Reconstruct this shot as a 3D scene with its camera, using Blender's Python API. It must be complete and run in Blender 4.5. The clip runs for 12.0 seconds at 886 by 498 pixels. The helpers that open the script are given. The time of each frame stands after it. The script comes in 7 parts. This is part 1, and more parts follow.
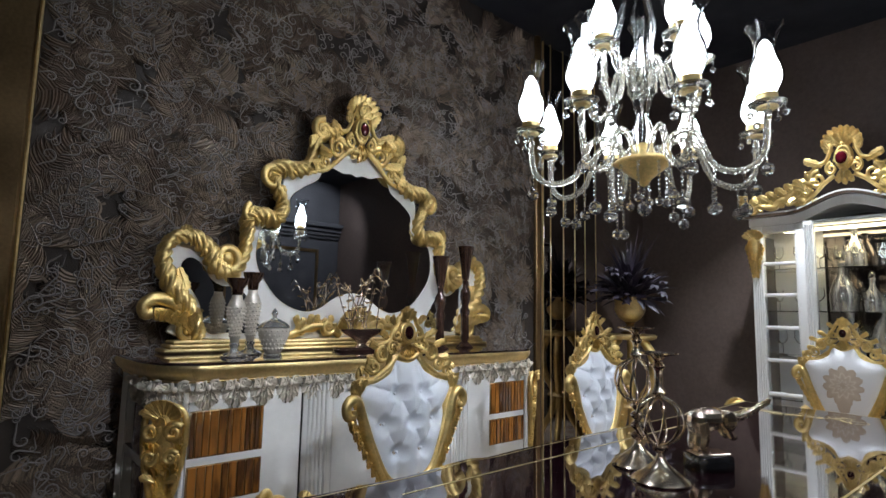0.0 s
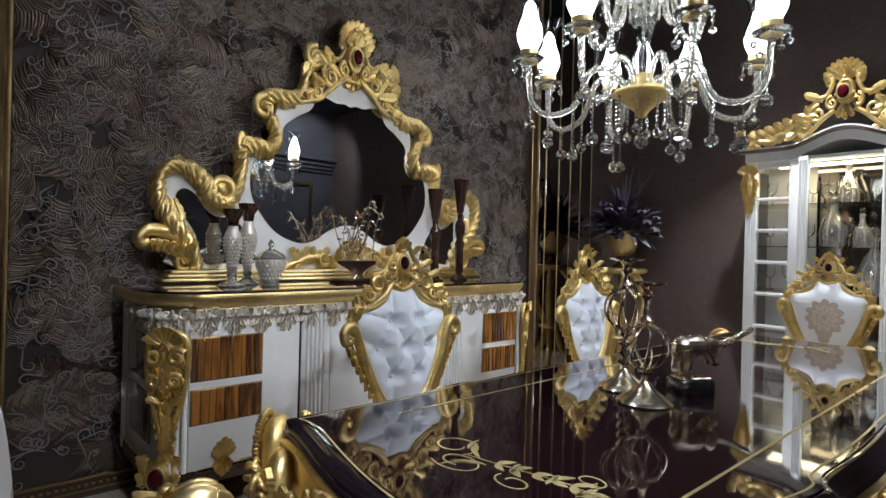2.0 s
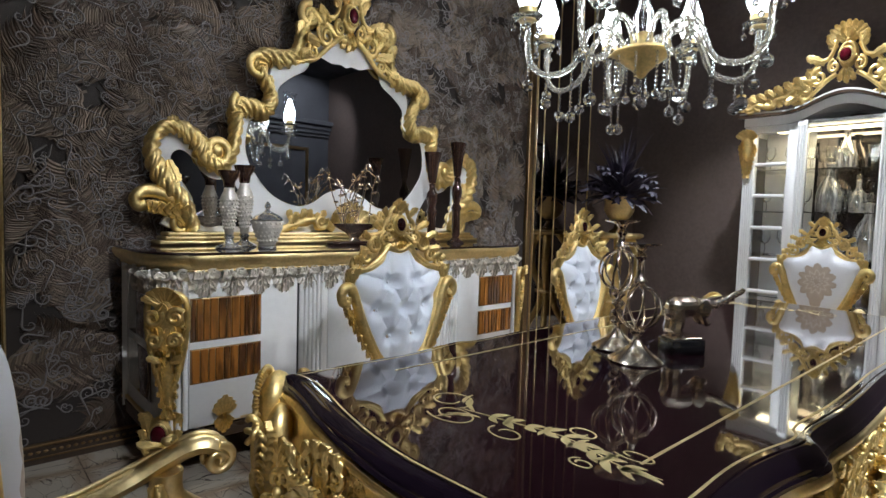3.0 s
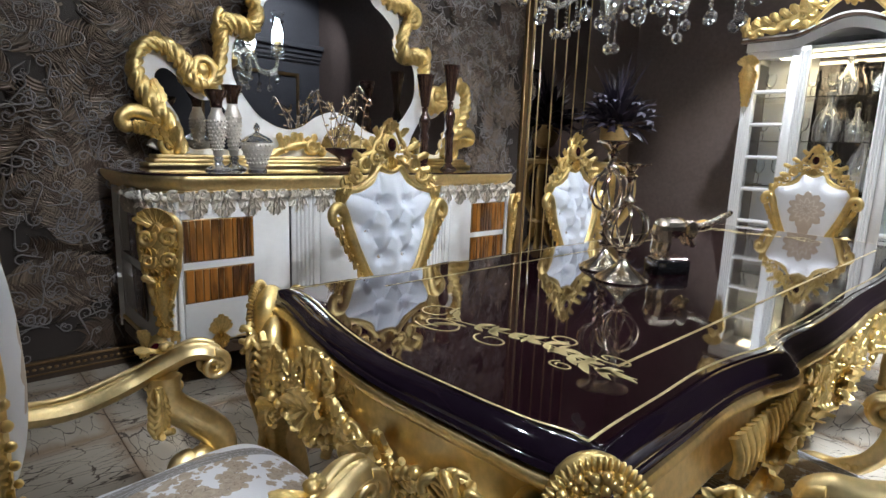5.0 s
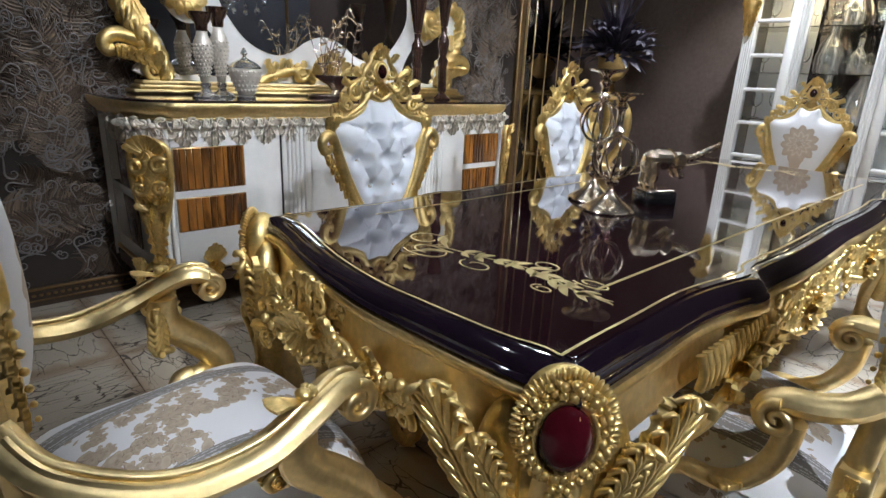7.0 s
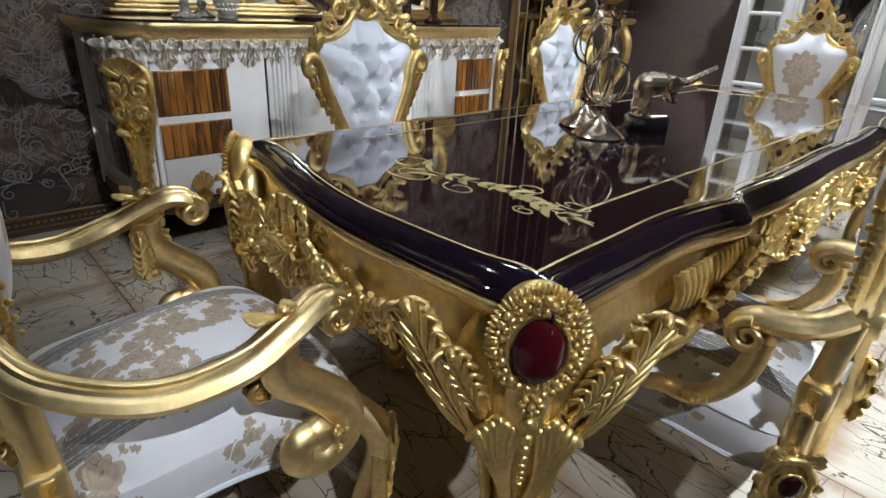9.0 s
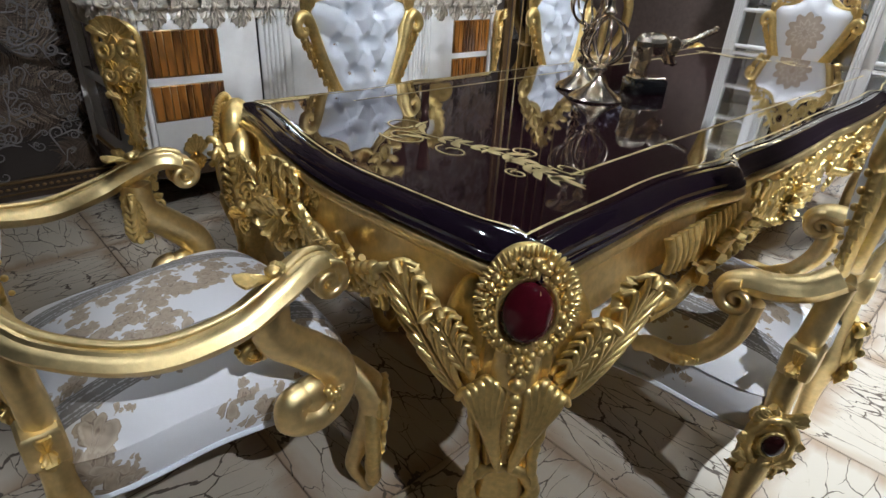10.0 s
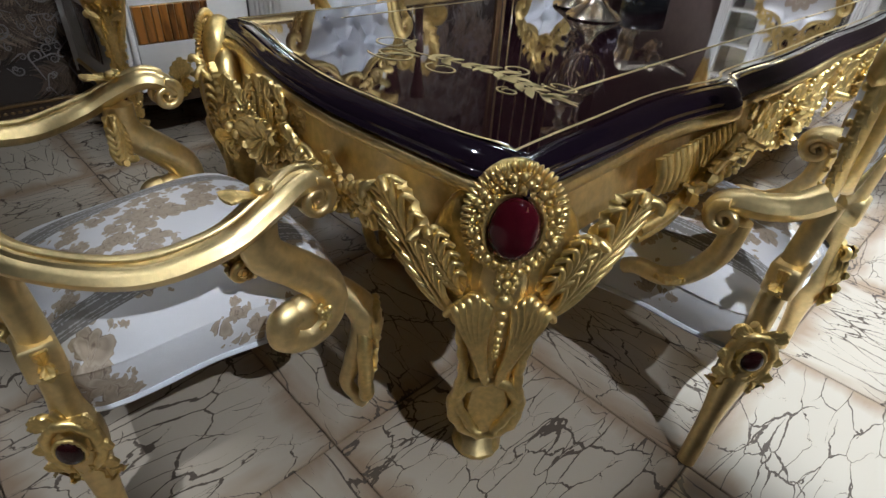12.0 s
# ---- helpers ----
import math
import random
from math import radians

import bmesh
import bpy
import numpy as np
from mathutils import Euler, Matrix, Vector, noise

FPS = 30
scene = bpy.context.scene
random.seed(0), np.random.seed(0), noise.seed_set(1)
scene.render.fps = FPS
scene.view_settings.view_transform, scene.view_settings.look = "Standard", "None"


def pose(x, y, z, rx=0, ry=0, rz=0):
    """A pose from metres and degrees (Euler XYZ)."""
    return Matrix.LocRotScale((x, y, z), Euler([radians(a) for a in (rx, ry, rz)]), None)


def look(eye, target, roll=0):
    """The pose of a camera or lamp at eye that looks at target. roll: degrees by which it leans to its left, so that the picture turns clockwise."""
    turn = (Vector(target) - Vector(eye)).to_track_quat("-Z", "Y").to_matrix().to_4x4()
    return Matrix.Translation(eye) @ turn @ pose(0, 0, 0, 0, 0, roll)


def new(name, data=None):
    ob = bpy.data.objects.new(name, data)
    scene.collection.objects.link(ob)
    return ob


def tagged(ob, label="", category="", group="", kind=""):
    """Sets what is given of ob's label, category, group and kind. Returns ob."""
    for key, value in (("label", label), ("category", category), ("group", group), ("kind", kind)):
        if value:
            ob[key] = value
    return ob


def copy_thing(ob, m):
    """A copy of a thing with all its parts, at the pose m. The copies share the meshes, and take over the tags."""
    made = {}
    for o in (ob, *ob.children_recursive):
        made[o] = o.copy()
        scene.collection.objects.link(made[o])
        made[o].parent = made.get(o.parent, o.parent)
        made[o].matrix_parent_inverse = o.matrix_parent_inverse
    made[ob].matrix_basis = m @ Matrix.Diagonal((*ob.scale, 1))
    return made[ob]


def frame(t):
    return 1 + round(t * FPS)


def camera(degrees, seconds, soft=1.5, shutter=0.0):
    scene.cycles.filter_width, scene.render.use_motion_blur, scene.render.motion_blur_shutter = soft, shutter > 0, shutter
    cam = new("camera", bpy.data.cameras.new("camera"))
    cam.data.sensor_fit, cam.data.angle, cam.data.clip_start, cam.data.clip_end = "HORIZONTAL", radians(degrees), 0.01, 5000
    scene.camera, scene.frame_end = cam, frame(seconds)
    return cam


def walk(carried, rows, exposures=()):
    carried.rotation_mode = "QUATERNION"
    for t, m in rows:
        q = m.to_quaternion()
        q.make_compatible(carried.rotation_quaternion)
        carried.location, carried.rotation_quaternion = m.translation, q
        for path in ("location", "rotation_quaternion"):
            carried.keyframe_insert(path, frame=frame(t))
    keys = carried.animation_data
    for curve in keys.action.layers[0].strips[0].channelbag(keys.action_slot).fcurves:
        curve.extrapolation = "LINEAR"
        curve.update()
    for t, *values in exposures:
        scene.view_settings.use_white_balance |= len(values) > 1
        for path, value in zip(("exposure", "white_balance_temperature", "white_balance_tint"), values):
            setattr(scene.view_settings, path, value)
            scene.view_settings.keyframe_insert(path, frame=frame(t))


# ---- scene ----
cam = camera(77.5, 12.0)
PATH = [
    (0, (0.359, 0.897, 1.298), (1.657, 2.402, 1.525), 1.2),
    (0.5, (0.355, 0.899, 1.299), (1.661, 2.405, 1.471), 1.3),
    (1, (0.355, 0.898, 1.293), (1.668, 2.402, 1.405), 1.3),
    (1.5, (0.352, 0.893, 1.29), (1.672, 2.395, 1.346), 1.4),
    (2, (0.349, 0.888, 1.28), (1.674, 2.386, 1.275), 1.5),
    (2.5, (0.344, 0.881, 1.276), (1.674, 2.374, 1.21), 1.6),
    (3, (0.344, 0.878, 1.261), (1.677, 2.364, 1.135), 1.7),
    (5, (0.347, 0.854, 1.214), (1.68, 2.301, 0.851), 2.1),
    (5.5, (0.343, 0.845, 1.21), (1.674, 2.278, 0.793), 2.3),
    (6, (0.342, 0.836, 1.208), (1.669, 2.254, 0.729), 2.4),
    (6.5, (0.34, 0.828, 1.205), (1.661, 2.232, 0.672), 2.5),
    (7, (0.339, 0.817, 1.205), (1.653, 2.203, 0.612), 2.7),
    (9, (0.359, 0.789, 1.18), (1.632, 2.099, 0.366), 3.0),
    (9.5, (0.365, 0.784, 1.176), (1.625, 2.072, 0.309), 3.1),
    (10, (0.368, 0.778, 1.173), (1.614, 2.042, 0.251), 3.3),
    (10.5, (0.37, 0.771, 1.169), (1.602, 2.012, 0.197), 3.4),
    (11, (0.372, 0.766, 1.16), (1.586, 1.98, 0.134), 3.5),
    (11.5, (0.372, 0.763, 1.152), (1.57, 1.952, 0.08), 3.6),
    (12, (0.372, 0.757, 1.146), (1.552, 1.92, 0.024), 3.7),
]
walk(cam, [(t, look(e, g, r)) for t, e, g, r in PATH], [(0, -0.4), (2.5, -0.3), (5.0, 0.08), (9.0, -0.04), (12.0, -0.24)])

# ---- world and lights ----
world = bpy.data.worlds.new("world")
scene.world = world
world.use_nodes = True
world.node_tree.nodes["Background"].inputs[0].default_value = (0.55, 0.65, 0.85, 1)
world.node_tree.nodes["Background"].inputs[1].default_value = 0.02
BULB = 40.0            # radiance of the chandelier's bulbs
SPOT = 4.0             # scale of the recessed ceiling spots
CEIL = 3.9            # ceiling height


# ---- materials ----
def mat(name, color, rough=0.5, metal=0.0, bump=0.0, scale=40.0, vary=0.25, spec=0.5, coat=0.0, stain=3.0, island=0.0, rvary=0.1):
    """Two scales of variation: a broad stain and a fine grain, both in metres."""
    m = bpy.data.materials.new(name)
    m.use_nodes = True
    nt = m.node_tree
    n, l = nt.nodes, nt.links
    b = n["Principled BSDF"]
    b.inputs["Metallic"].default_value = metal
    b.inputs["Specular IOR Level"].default_value = spec
    b.inputs["Coat Weight"].default_value = coat
    b.inputs["Coat Roughness"].default_value = 0.04
    tc = n.new("ShaderNodeTexCoord")
    big = n.new("ShaderNodeTexNoise")
    big.inputs["Scale"].default_value, big.inputs["Detail"].default_value = stain, 5
    fine = n.new("ShaderNodeTexNoise")
    fine.inputs["Scale"].default_value, fine.inputs["Detail"].default_value = scale, 4
    l.new(tc.outputs["Object"], big.inputs[0]), l.new(tc.outputs["Object"], fine.inputs[0])
    add = n.new("ShaderNodeMath")
    add.operation = "ADD"
    l.new(big.outputs[0], add.inputs[0]), l.new(fine.outputs[0], add.inputs[1])
    if island:
        geo = n.new("ShaderNodeNewGeometry")
        mul = n.new("ShaderNodeMath")
        mul.operation = "MULTIPLY_ADD"
        mul.inputs[1].default_value = island
        l.new(geo.outputs["Random Per Island"], mul.inputs[0]), l.new(add.outputs[0], mul.inputs[2])
        add = mul
    ramp = n.new("ShaderNodeMapRange")
    ramp.inputs[1].default_value, ramp.inputs[2].default_value = 0.6, 1.4 + island
    ramp.inputs[3].default_value, ramp.inputs[4].default_value = 1 - vary, 1 + vary
    l.new(add.outputs[0], ramp.inputs[0])
    mix = n.new("ShaderNodeVectorMath")
    mix.operation = "SCALE"
    mix.inputs[0].default_value = color
    l.new(ramp.outputs[0], mix.inputs["Scale"])
    l.new(mix.outputs[0], b.inputs["Base Color"])
    rr = n.new("ShaderNodeMapRange")
    rr.inputs[1].default_value, rr.inputs[2].default_value = 0.3, 0.7
    rr.inputs[3].default_value, rr.inputs[4].default_value = max(rough - rvary, 0.01), rough + rvary
    l.new(big.outputs[0], rr.inputs[0]), l.new(rr.outputs[0], b.inputs["Roughness"])
    if bump:
        bp = n.new("ShaderNodeBump")
        bp.inputs["Strength"].default_value, bp.inputs["Distance"].default_value = bump, 0.003
        l.new(fine.outputs[0], bp.inputs["Height"]), l.new(bp.outputs[0], b.inputs["Normal"])
    return m


def nodes_of(m):
    return m.node_tree.nodes, m.node_tree.links, m.node_tree.nodes["Principled BSDF"]


def glass_mat(name, color, rough=0.02, ior=1.45):
    m = mat(name, color, rough)
    n, l, b = nodes_of(m)
    for key in ("Base Color", "Roughness"):
        l.remove(b.inputs[key].links[0])
    b.inputs["Base Color"].default_value, b.inputs["Roughness"].default_value = (*color, 1), rough
    b.inputs["Transmission Weight"].default_value, b.inputs["IOR"].default_value = 1.0, ior
    return m


def glow_mat(name, color, strength):
    m = bpy.data.materials.new(name)
    m.use_nodes = True
    b = m.node_tree.nodes["Principled BSDF"]
    b.inputs["Base Color"].default_value = (0.8, 0.8, 0.8, 1)
    b.inputs["Emission Color"].default_value, b.inputs["Emission Strength"].default_value = (*color, 1), strength
    return m


def calc(n, l, op, a, b=0.0, c=0.0):
    """One Math node; numbers or sockets as operands."""
    q = n.new("ShaderNodeMath")
    q.operation = op
    for k, v in enumerate((a, b, c)):
        if isinstance(v, (int, float)):
            q.inputs[k].default_value = v
        else:
            l.new(v, q.inputs[k])
    return q.outputs[0]


def ramp(n, l, fac, stops):
    q = n.new("ShaderNodeValToRGB")
    e = q.color_ramp.elements
    while len(e) < len(stops):
        e.new(0.5)
    for k, (p, c) in enumerate(stops):
        e[k].position, e[k].color = p, (*c, 1)
    l.new(fac, q.inputs[0])
    return q.outputs[0]


def blend(n, l, fac, a, b):
    q = n.new("ShaderNodeMix")
    q.data_type = "RGBA"
    for k, v in ((0, fac), (6, a), (7, b)):
        if isinstance(v, tuple):
            q.inputs[k].default_value = (*v, 1)
        else:
            l.new(v, q.inputs[k])
    return q.outputs[2]


def fabric_mat(name, medallion=None):
    """Off-white jacquard: posies of tan flowers and grey lace bands, or one large flower head."""
    m = mat(name, (0.74, 0.74, 0.77), 0.75, bump=0.35, scale=900, vary=0.06)
    n, l, b = nodes_of(m)
    base = b.inputs["Base Color"].links[0].from_socket
    tc = n.new("ShaderNodeTexCoord")
    noise = n.new("ShaderNodeTexNoise")
    noise.inputs["Scale"].default_value, noise.inputs["Detail"].default_value = 45, 3
    l.new(tc.outputs["Object"], noise.inputs[0])
    mid = n.new("ShaderNodeVectorMath")
    mid.operation, mid.inputs[1].default_value = "SUBTRACT", (0.5, 0.5, 0.5)
    l.new(noise.outputs["Color"], mid.inputs[0])
    p = n.new("ShaderNodeVectorMath")
    p.operation, p.inputs[1].default_value = "MULTIPLY_ADD", (0.018, 0.018, 0.018)
    l.new(mid.outputs[0], p.inputs[0]), l.new(tc.outputs["Object"], p.inputs[2])
    if medallion:
        sep = n.new("ShaderNodeSeparateXYZ")
        l.new(p.outputs[0], sep.inputs[0])
        x, z = sep.outputs[0], calc(n, l, "SUBTRACT", sep.outputs[2], medallion)
        ang = calc(n, l, "ARCTAN2", x, z)
        r = calc(n, l, "SQRT", calc(n, l, "ADD", calc(n, l, "POWER", calc(n, l, "ABSOLUTE", calc(n, l, "DIVIDE", x, 0.108)), 2), calc(n, l, "POWER", calc(n, l, "ABSOLUTE", calc(n, l, "DIVIDE", z, 0.118)), 2)))
        lobe = calc(n, l, "ABSOLUTE", calc(n, l, "COSINE", calc(n, l, "MULTIPLY", ang, 5.5)))
        q = calc(n, l, "DIVIDE", r, calc(n, l, "MULTIPLY_ADD", lobe, 0.22, 0.8))
        tail = calc(n, l, "SQRT", calc(n, l, "ADD", calc(n, l, "POWER", calc(n, l, "ABSOLUTE", calc(n, l, "DIVIDE", x, 0.035)), 2), calc(n, l, "POWER", calc(n, l, "ABSOLUTE", calc(n, l, "MULTIPLY_ADD", z, 22.0, 2.75)), 2)))
        inner = calc(n, l, "MULTIPLY_ADD", calc(n, l, "ABSOLUTE", calc(n, l, "SINE", calc(n, l, "MULTIPLY", ang, 5.5))), 0.12, q)
        tan = ramp(n, l, inner, ((0.0, (0.4, 0.28, 0.19)), (0.24, (0.4, 0.29, 0.2)), (0.3, (0.66, 0.56, 0.46)), (0.36, (0.45, 0.34, 0.25)), (0.58, (0.5, 0.385, 0.28)), (0.63, (0.68, 0.59, 0.5)), (0.69, (0.5, 0.385, 0.28)), (0.97, (0.44, 0.33, 0.24))))
        mask = calc(n, l, "LESS_THAN", calc(n, l, "MINIMUM", q, tail), 1.0)
        mask = calc(n, l, "MULTIPLY", mask, 0.85)
    else:
        posies = []
        for scale, shift, petals in ((14, (0.0, 0.0, 0.0), 3.0), (18, (0.37, 0.21, 0.13), 2.5), (26, (0.11, 0.57, 0.29), 2.5)):
            at = n.new("ShaderNodeVectorMath")
            at.operation, at.inputs[1].default_value = "ADD", shift
            l.new(p.outputs[0], at.inputs[0])
            fl = n.new("ShaderNodeTexVoronoi")
            fl.inputs["Scale"].default_value, fl.inputs["Randomness"].default_value = scale, 0.85
            l.new(at.outputs[0], fl.inputs[0])
            d = n.new("ShaderNodeVectorMath")
            d.operation = "SUBTRACT"
            l.new(at.outputs[0], d.inputs[0]), l.new(fl.outputs["Position"], d.inputs[1])
            sep = n.new("ShaderNodeSeparateXYZ")
            l.new(d.outputs[0], sep.inputs[0])
            ang = calc(n, l, "ARCTAN2", calc(n, l, "MULTIPLY_ADD", sep.outputs[2], 0.6, sep.outputs[0]), calc(n, l, "MULTIPLY_ADD", sep.outputs[2], -0.6, sep.outputs[1]))
            lobe = calc(n, l, "ABSOLUTE", calc(n, l, "COSINE", calc(n, l, "MULTIPLY", ang, petals)))
            back = n.new("ShaderNodeVectorMath")
            back.operation, back.inputs[1].default_value = "SUBTRACT", shift
            l.new(fl.outputs["Position"], back.inputs[0])
            posy = n.new("ShaderNodeTexVoronoi")
            posy.inputs["Scale"].default_value = 4.6
            l.new(back.outputs[0], posy.inputs[0])
            size = n.new("ShaderNodeMapRange")
            size.inputs[1].default_value, size.inputs[2].default_value, size.inputs[3].default_value, size.inputs[4].default_value = 0.5, 0.72, 1.0, 0.0
            l.new(posy.outputs["Distance"], size.inputs[0])
            q = calc(n, l, "DIVIDE", fl.outputs["Distance"], calc(n, l, "MULTIPLY_ADD", calc(n, l, "MULTIPLY_ADD", lobe, 0.22, 0.36), size.outputs[0], 0.001))
            tone = calc(n, l, "MULTIPLY_ADD", calc(n, l, "POWER", calc(n, l, "SUBTRACT", 1.0, lobe), 2.0), 0.4, q)
            posies.append((calc(n, l, "LESS_THAN", q, 0.9), ramp(n, l, tone, ((0.0, (0.5, 0.4, 0.27)), (0.2, (0.2, 0.13, 0.08)), (0.32, (0.43, 0.33, 0.23)), (0.6, (0.33, 0.25, 0.17)), (0.82, (0.46, 0.37, 0.27)), (1.0, (0.22, 0.15, 0.1))))))
        mask, tan = posies[2]
        for k in (1, 0):
            tan = blend(n, l, posies[k][0], tan, posies[k][1])
            mask = calc(n, l, "MAXIMUM", mask, posies[k][0])
        band = n.new("ShaderNodeTexWave")
        band.inputs["Scale"].default_value, band.inputs["Distortion"].default_value = 0.95, 3.0
        band.inputs["Detail Scale"].default_value = 1.2
        l.new(tc.outputs["Object"], band.inputs[0])
        edge = calc(n, l, "GREATER_THAN", band.outputs["Fac"], 0.9)
        mask = calc(n, l, "MULTIPLY", mask, calc(n, l, "MULTIPLY_ADD", edge, -0.85, 0.92))
        rows = calc(n, l, "ABSOLUTE", calc(n, l, "SINE", calc(n, l, "MULTIPLY", band.outputs["Fac"], 105.0)))
        lace = n.new("ShaderNodeTexVoronoi")
        lace.inputs["Scale"].default_value = 150
        l.new(tc.outputs["Object"], lace.inputs[0])
        stitch = calc(n, l, "GREATER_THAN", calc(n, l, "MULTIPLY_ADD", lace.outputs["Distance"], 0.7, calc(n, l, "MULTIPLY", rows, 0.5)), 0.52)
        base = blend(n, l, calc(n, l, "MULTIPLY", edge, calc(n, l, "MULTIPLY_ADD", stitch, 0.5, 0.38)), base, (0.16, 0.145, 0.135))
    l.new(blend(n, l, mask, base, tan), b.inputs["Base Color"])
    return m


def marble_mat(name):
    """Cream stone tile, crazed with dark brown cracks that differ from tile to tile."""
    m = mat(name, (0.6, 0.54, 0.46), 0.16, bump=0.1, scale=30, vary=0.22, stain=2.2, rvary=0.08)
    n, l, b = nodes_of(m)
    tc = n.new("ShaderNodeTexCoord")
    info = n.new("ShaderNodeObjectInfo")
    off = n.new("ShaderNodeVectorMath")
    off.operation = "MULTIPLY_ADD"
    off.inputs[1].default_value = (37, 53, 71)
    l.new(info.outputs["Random"], off.inputs[0]), l.new(tc.outputs["Object"], off.inputs[2])
    def cracks(scale, wob, turn, lo, hi, wide):
        mp = n.new("ShaderNodeMapping")
        mp.inputs["Scale"].default_value, mp.inputs["Rotation"].default_value = (1.0, 3.0, 1.0), (0, 0, turn)
        l.new(off.outputs[0], mp.inputs[0])
        wp = n.new("ShaderNodeTexNoise")
        wp.inputs["Scale"].default_value, wp.inputs["Detail"].default_value = 3.5, 5
        l.new(mp.outputs[0], wp.inputs[0])
        ds = n.new("ShaderNodeVectorMath")
        ds.operation, ds.inputs[1].default_value = "MULTIPLY_ADD", (wob, wob, wob)
        l.new(wp.outputs["Color"], ds.inputs[0]), l.new(mp.outputs[0], ds.inputs[2])
        vo = n.new("ShaderNodeTexVoronoi")
        vo.feature, vo.inputs["Scale"].default_value = "DISTANCE_TO_EDGE", scale
        l.new(ds.outputs[0], vo.inputs[0])
        gt = n.new("ShaderNodeTexNoise")
        gt.inputs["Scale"].default_value, gt.inputs["Detail"].default_value = scale * 0.9, 5
        l.new(off.outputs[0], gt.inputs[0])
        wd = n.new("ShaderNodeMapRange")
        wd.inputs[1].default_value, wd.inputs[2].default_value = lo, hi
        wd.inputs[3].default_value, wd.inputs[4].default_value = 0.0, wide
        l.new(gt.outputs[0], wd.inputs[0])
        le = n.new("ShaderNodeMath")
        le.operation = "LESS_THAN"
        l.new(vo.outputs["Distance"], le.inputs[0]), l.new(wd.outputs[0], le.inputs[1])
        return le, wp
    c1, w1 = cracks(3.6, 0.24, 0.45, 0.4, 0.7, 0.026)
    c2, w2 = cracks(5.6, 0.28, 1.35, 0.43, 0.7, 0.036)
    mx = n.new("ShaderNodeMath")
    mx.operation = "MAXIMUM"
    l.new(c1.outputs[0], mx.inputs[0]), l.new(c2.outputs[0], mx.inputs[1])
    # tan stain along the tile's rim
    sep = n.new("ShaderNodeSeparateXYZ")
    l.new(tc.outputs["Object"], sep.inputs[0])
    ax, ay, rim = n.new("ShaderNodeMath"), n.new("ShaderNodeMath"), n.new("ShaderNodeMath")
    ax.operation, ay.operation, rim.operation = "ABSOLUTE", "ABSOLUTE", "MAXIMUM"
    l.new(sep.outputs[0], ax.inputs[0]), l.new(sep.outputs[1], ay.inputs[0])
    l.new(ax.outputs[0], rim.inputs[0]), l.new(ay.outputs[0], rim.inputs[1])
    jit = n.new("ShaderNodeMath")
    jit.operation, jit.inputs[1].default_value = "MULTIPLY_ADD", 0.16
    l.new(w2.outputs[0], jit.inputs[0]), l.new(rim.outputs[0], jit.inputs[2])
    tr = n.new("ShaderNodeMapRange")
    tr.inputs[1].default_value, tr.inputs[2].default_value = 0.315, 0.375
    tr.inputs[4].default_value = 0.85
    l.new(jit.outputs[0], tr.inputs[0])
    tint = n.new("ShaderNodeMix")
    tint.data_type = "RGBA"
    tint.inputs[6].default_value, tint.inputs[7].default_value = (0.4, 0.345, 0.28, 1), (0.26, 0.18, 0.12, 1)
    l.new(tr.outputs[0], tint.inputs[0])
    both = n.new("ShaderNodeMix")
    both.data_type = "RGBA"
    both.inputs[7].default_value = (0.1, 0.08, 0.065, 1)
    l.new(mx.outputs[0], both.inputs[0]), l.new(tint.outputs[2], both.inputs[6])
    l.new(both.outputs[2], b.inputs["Base Color"])
    return m


def streak_mat(name, a, c, scale=9.0, rough=0.08):
    """Polished amber glass tile, dark and light streaks along its height, each one different."""
    m = mat(name, a, rough, vary=0.3, coat=0.6)
    n, l, b = nodes_of(m)
    tc, info = n.new("ShaderNodeTexCoord"), n.new("ShaderNodeObjectInfo")
    off = n.new("ShaderNodeVectorMath")
    off.operation, off.inputs[1].default_value = "MULTIPLY_ADD", (11, 17, 23)
    l.new(info.outputs["Random"], off.inputs[0]), l.new(tc.outputs["Object"], off.inputs[2])
    mp = n.new("ShaderNodeMapping")
    mp.inputs["Scale"].default_value = (6, 1, 1)
    l.new(off.outputs[0], mp.inputs[0])
    nz = n.new("ShaderNodeTexNoise")
    nz.inputs["Scale"].default_value, nz.inputs["Detail"].default_value = scale, 3
    l.new(mp.outputs[0], nz.inputs[0])
    r = n.new("ShaderNodeMapRange")
    r.inputs[1].default_value, r.inputs[2].default_value = 0.38, 0.62
    l.new(calc(n, l, "ADD", nz.outputs[0], calc(n, l, "MULTIPLY_ADD", info.outputs["Random"], 0.34, -0.17)), r.inputs[0])
    mx = n.new("ShaderNodeMix")
    mx.data_type = "RGBA"
    mx.inputs[6].default_value, mx.inputs[7].default_value = (*a, 1), (*c, 1)
    l.new(r.outputs[0], mx.inputs[0]), l.new(mx.outputs[2], b.inputs["Base Color"])
    return m


GOLD = mat("gilded_carving", (0.8, 0.595, 0.25), 0.4, 0.95, bump=0.2, scale=90, vary=0.25, stain=16)
GOLD_LEAF = mat("gold_leaf", (0.82, 0.635, 0.32), 0.42, 1.0, bump=0.25, scale=60, vary=0.2, stain=9)
DARK_GOLD = mat("aged_gold", (0.26, 0.17, 0.085), 0.4, 1.0, bump=0.2, scale=60, vary=0.25)
GARNET = mat("dark_garnet", (0.02, 0.005, 0.005), 0.08, vary=0.4, spec=0.4, rvary=0.03)
CHROME_GOLD = mat("rose_chrome", (0.93, 0.8, 0.64), 0.19, 1.0, vary=0.08, rvary=0.04)
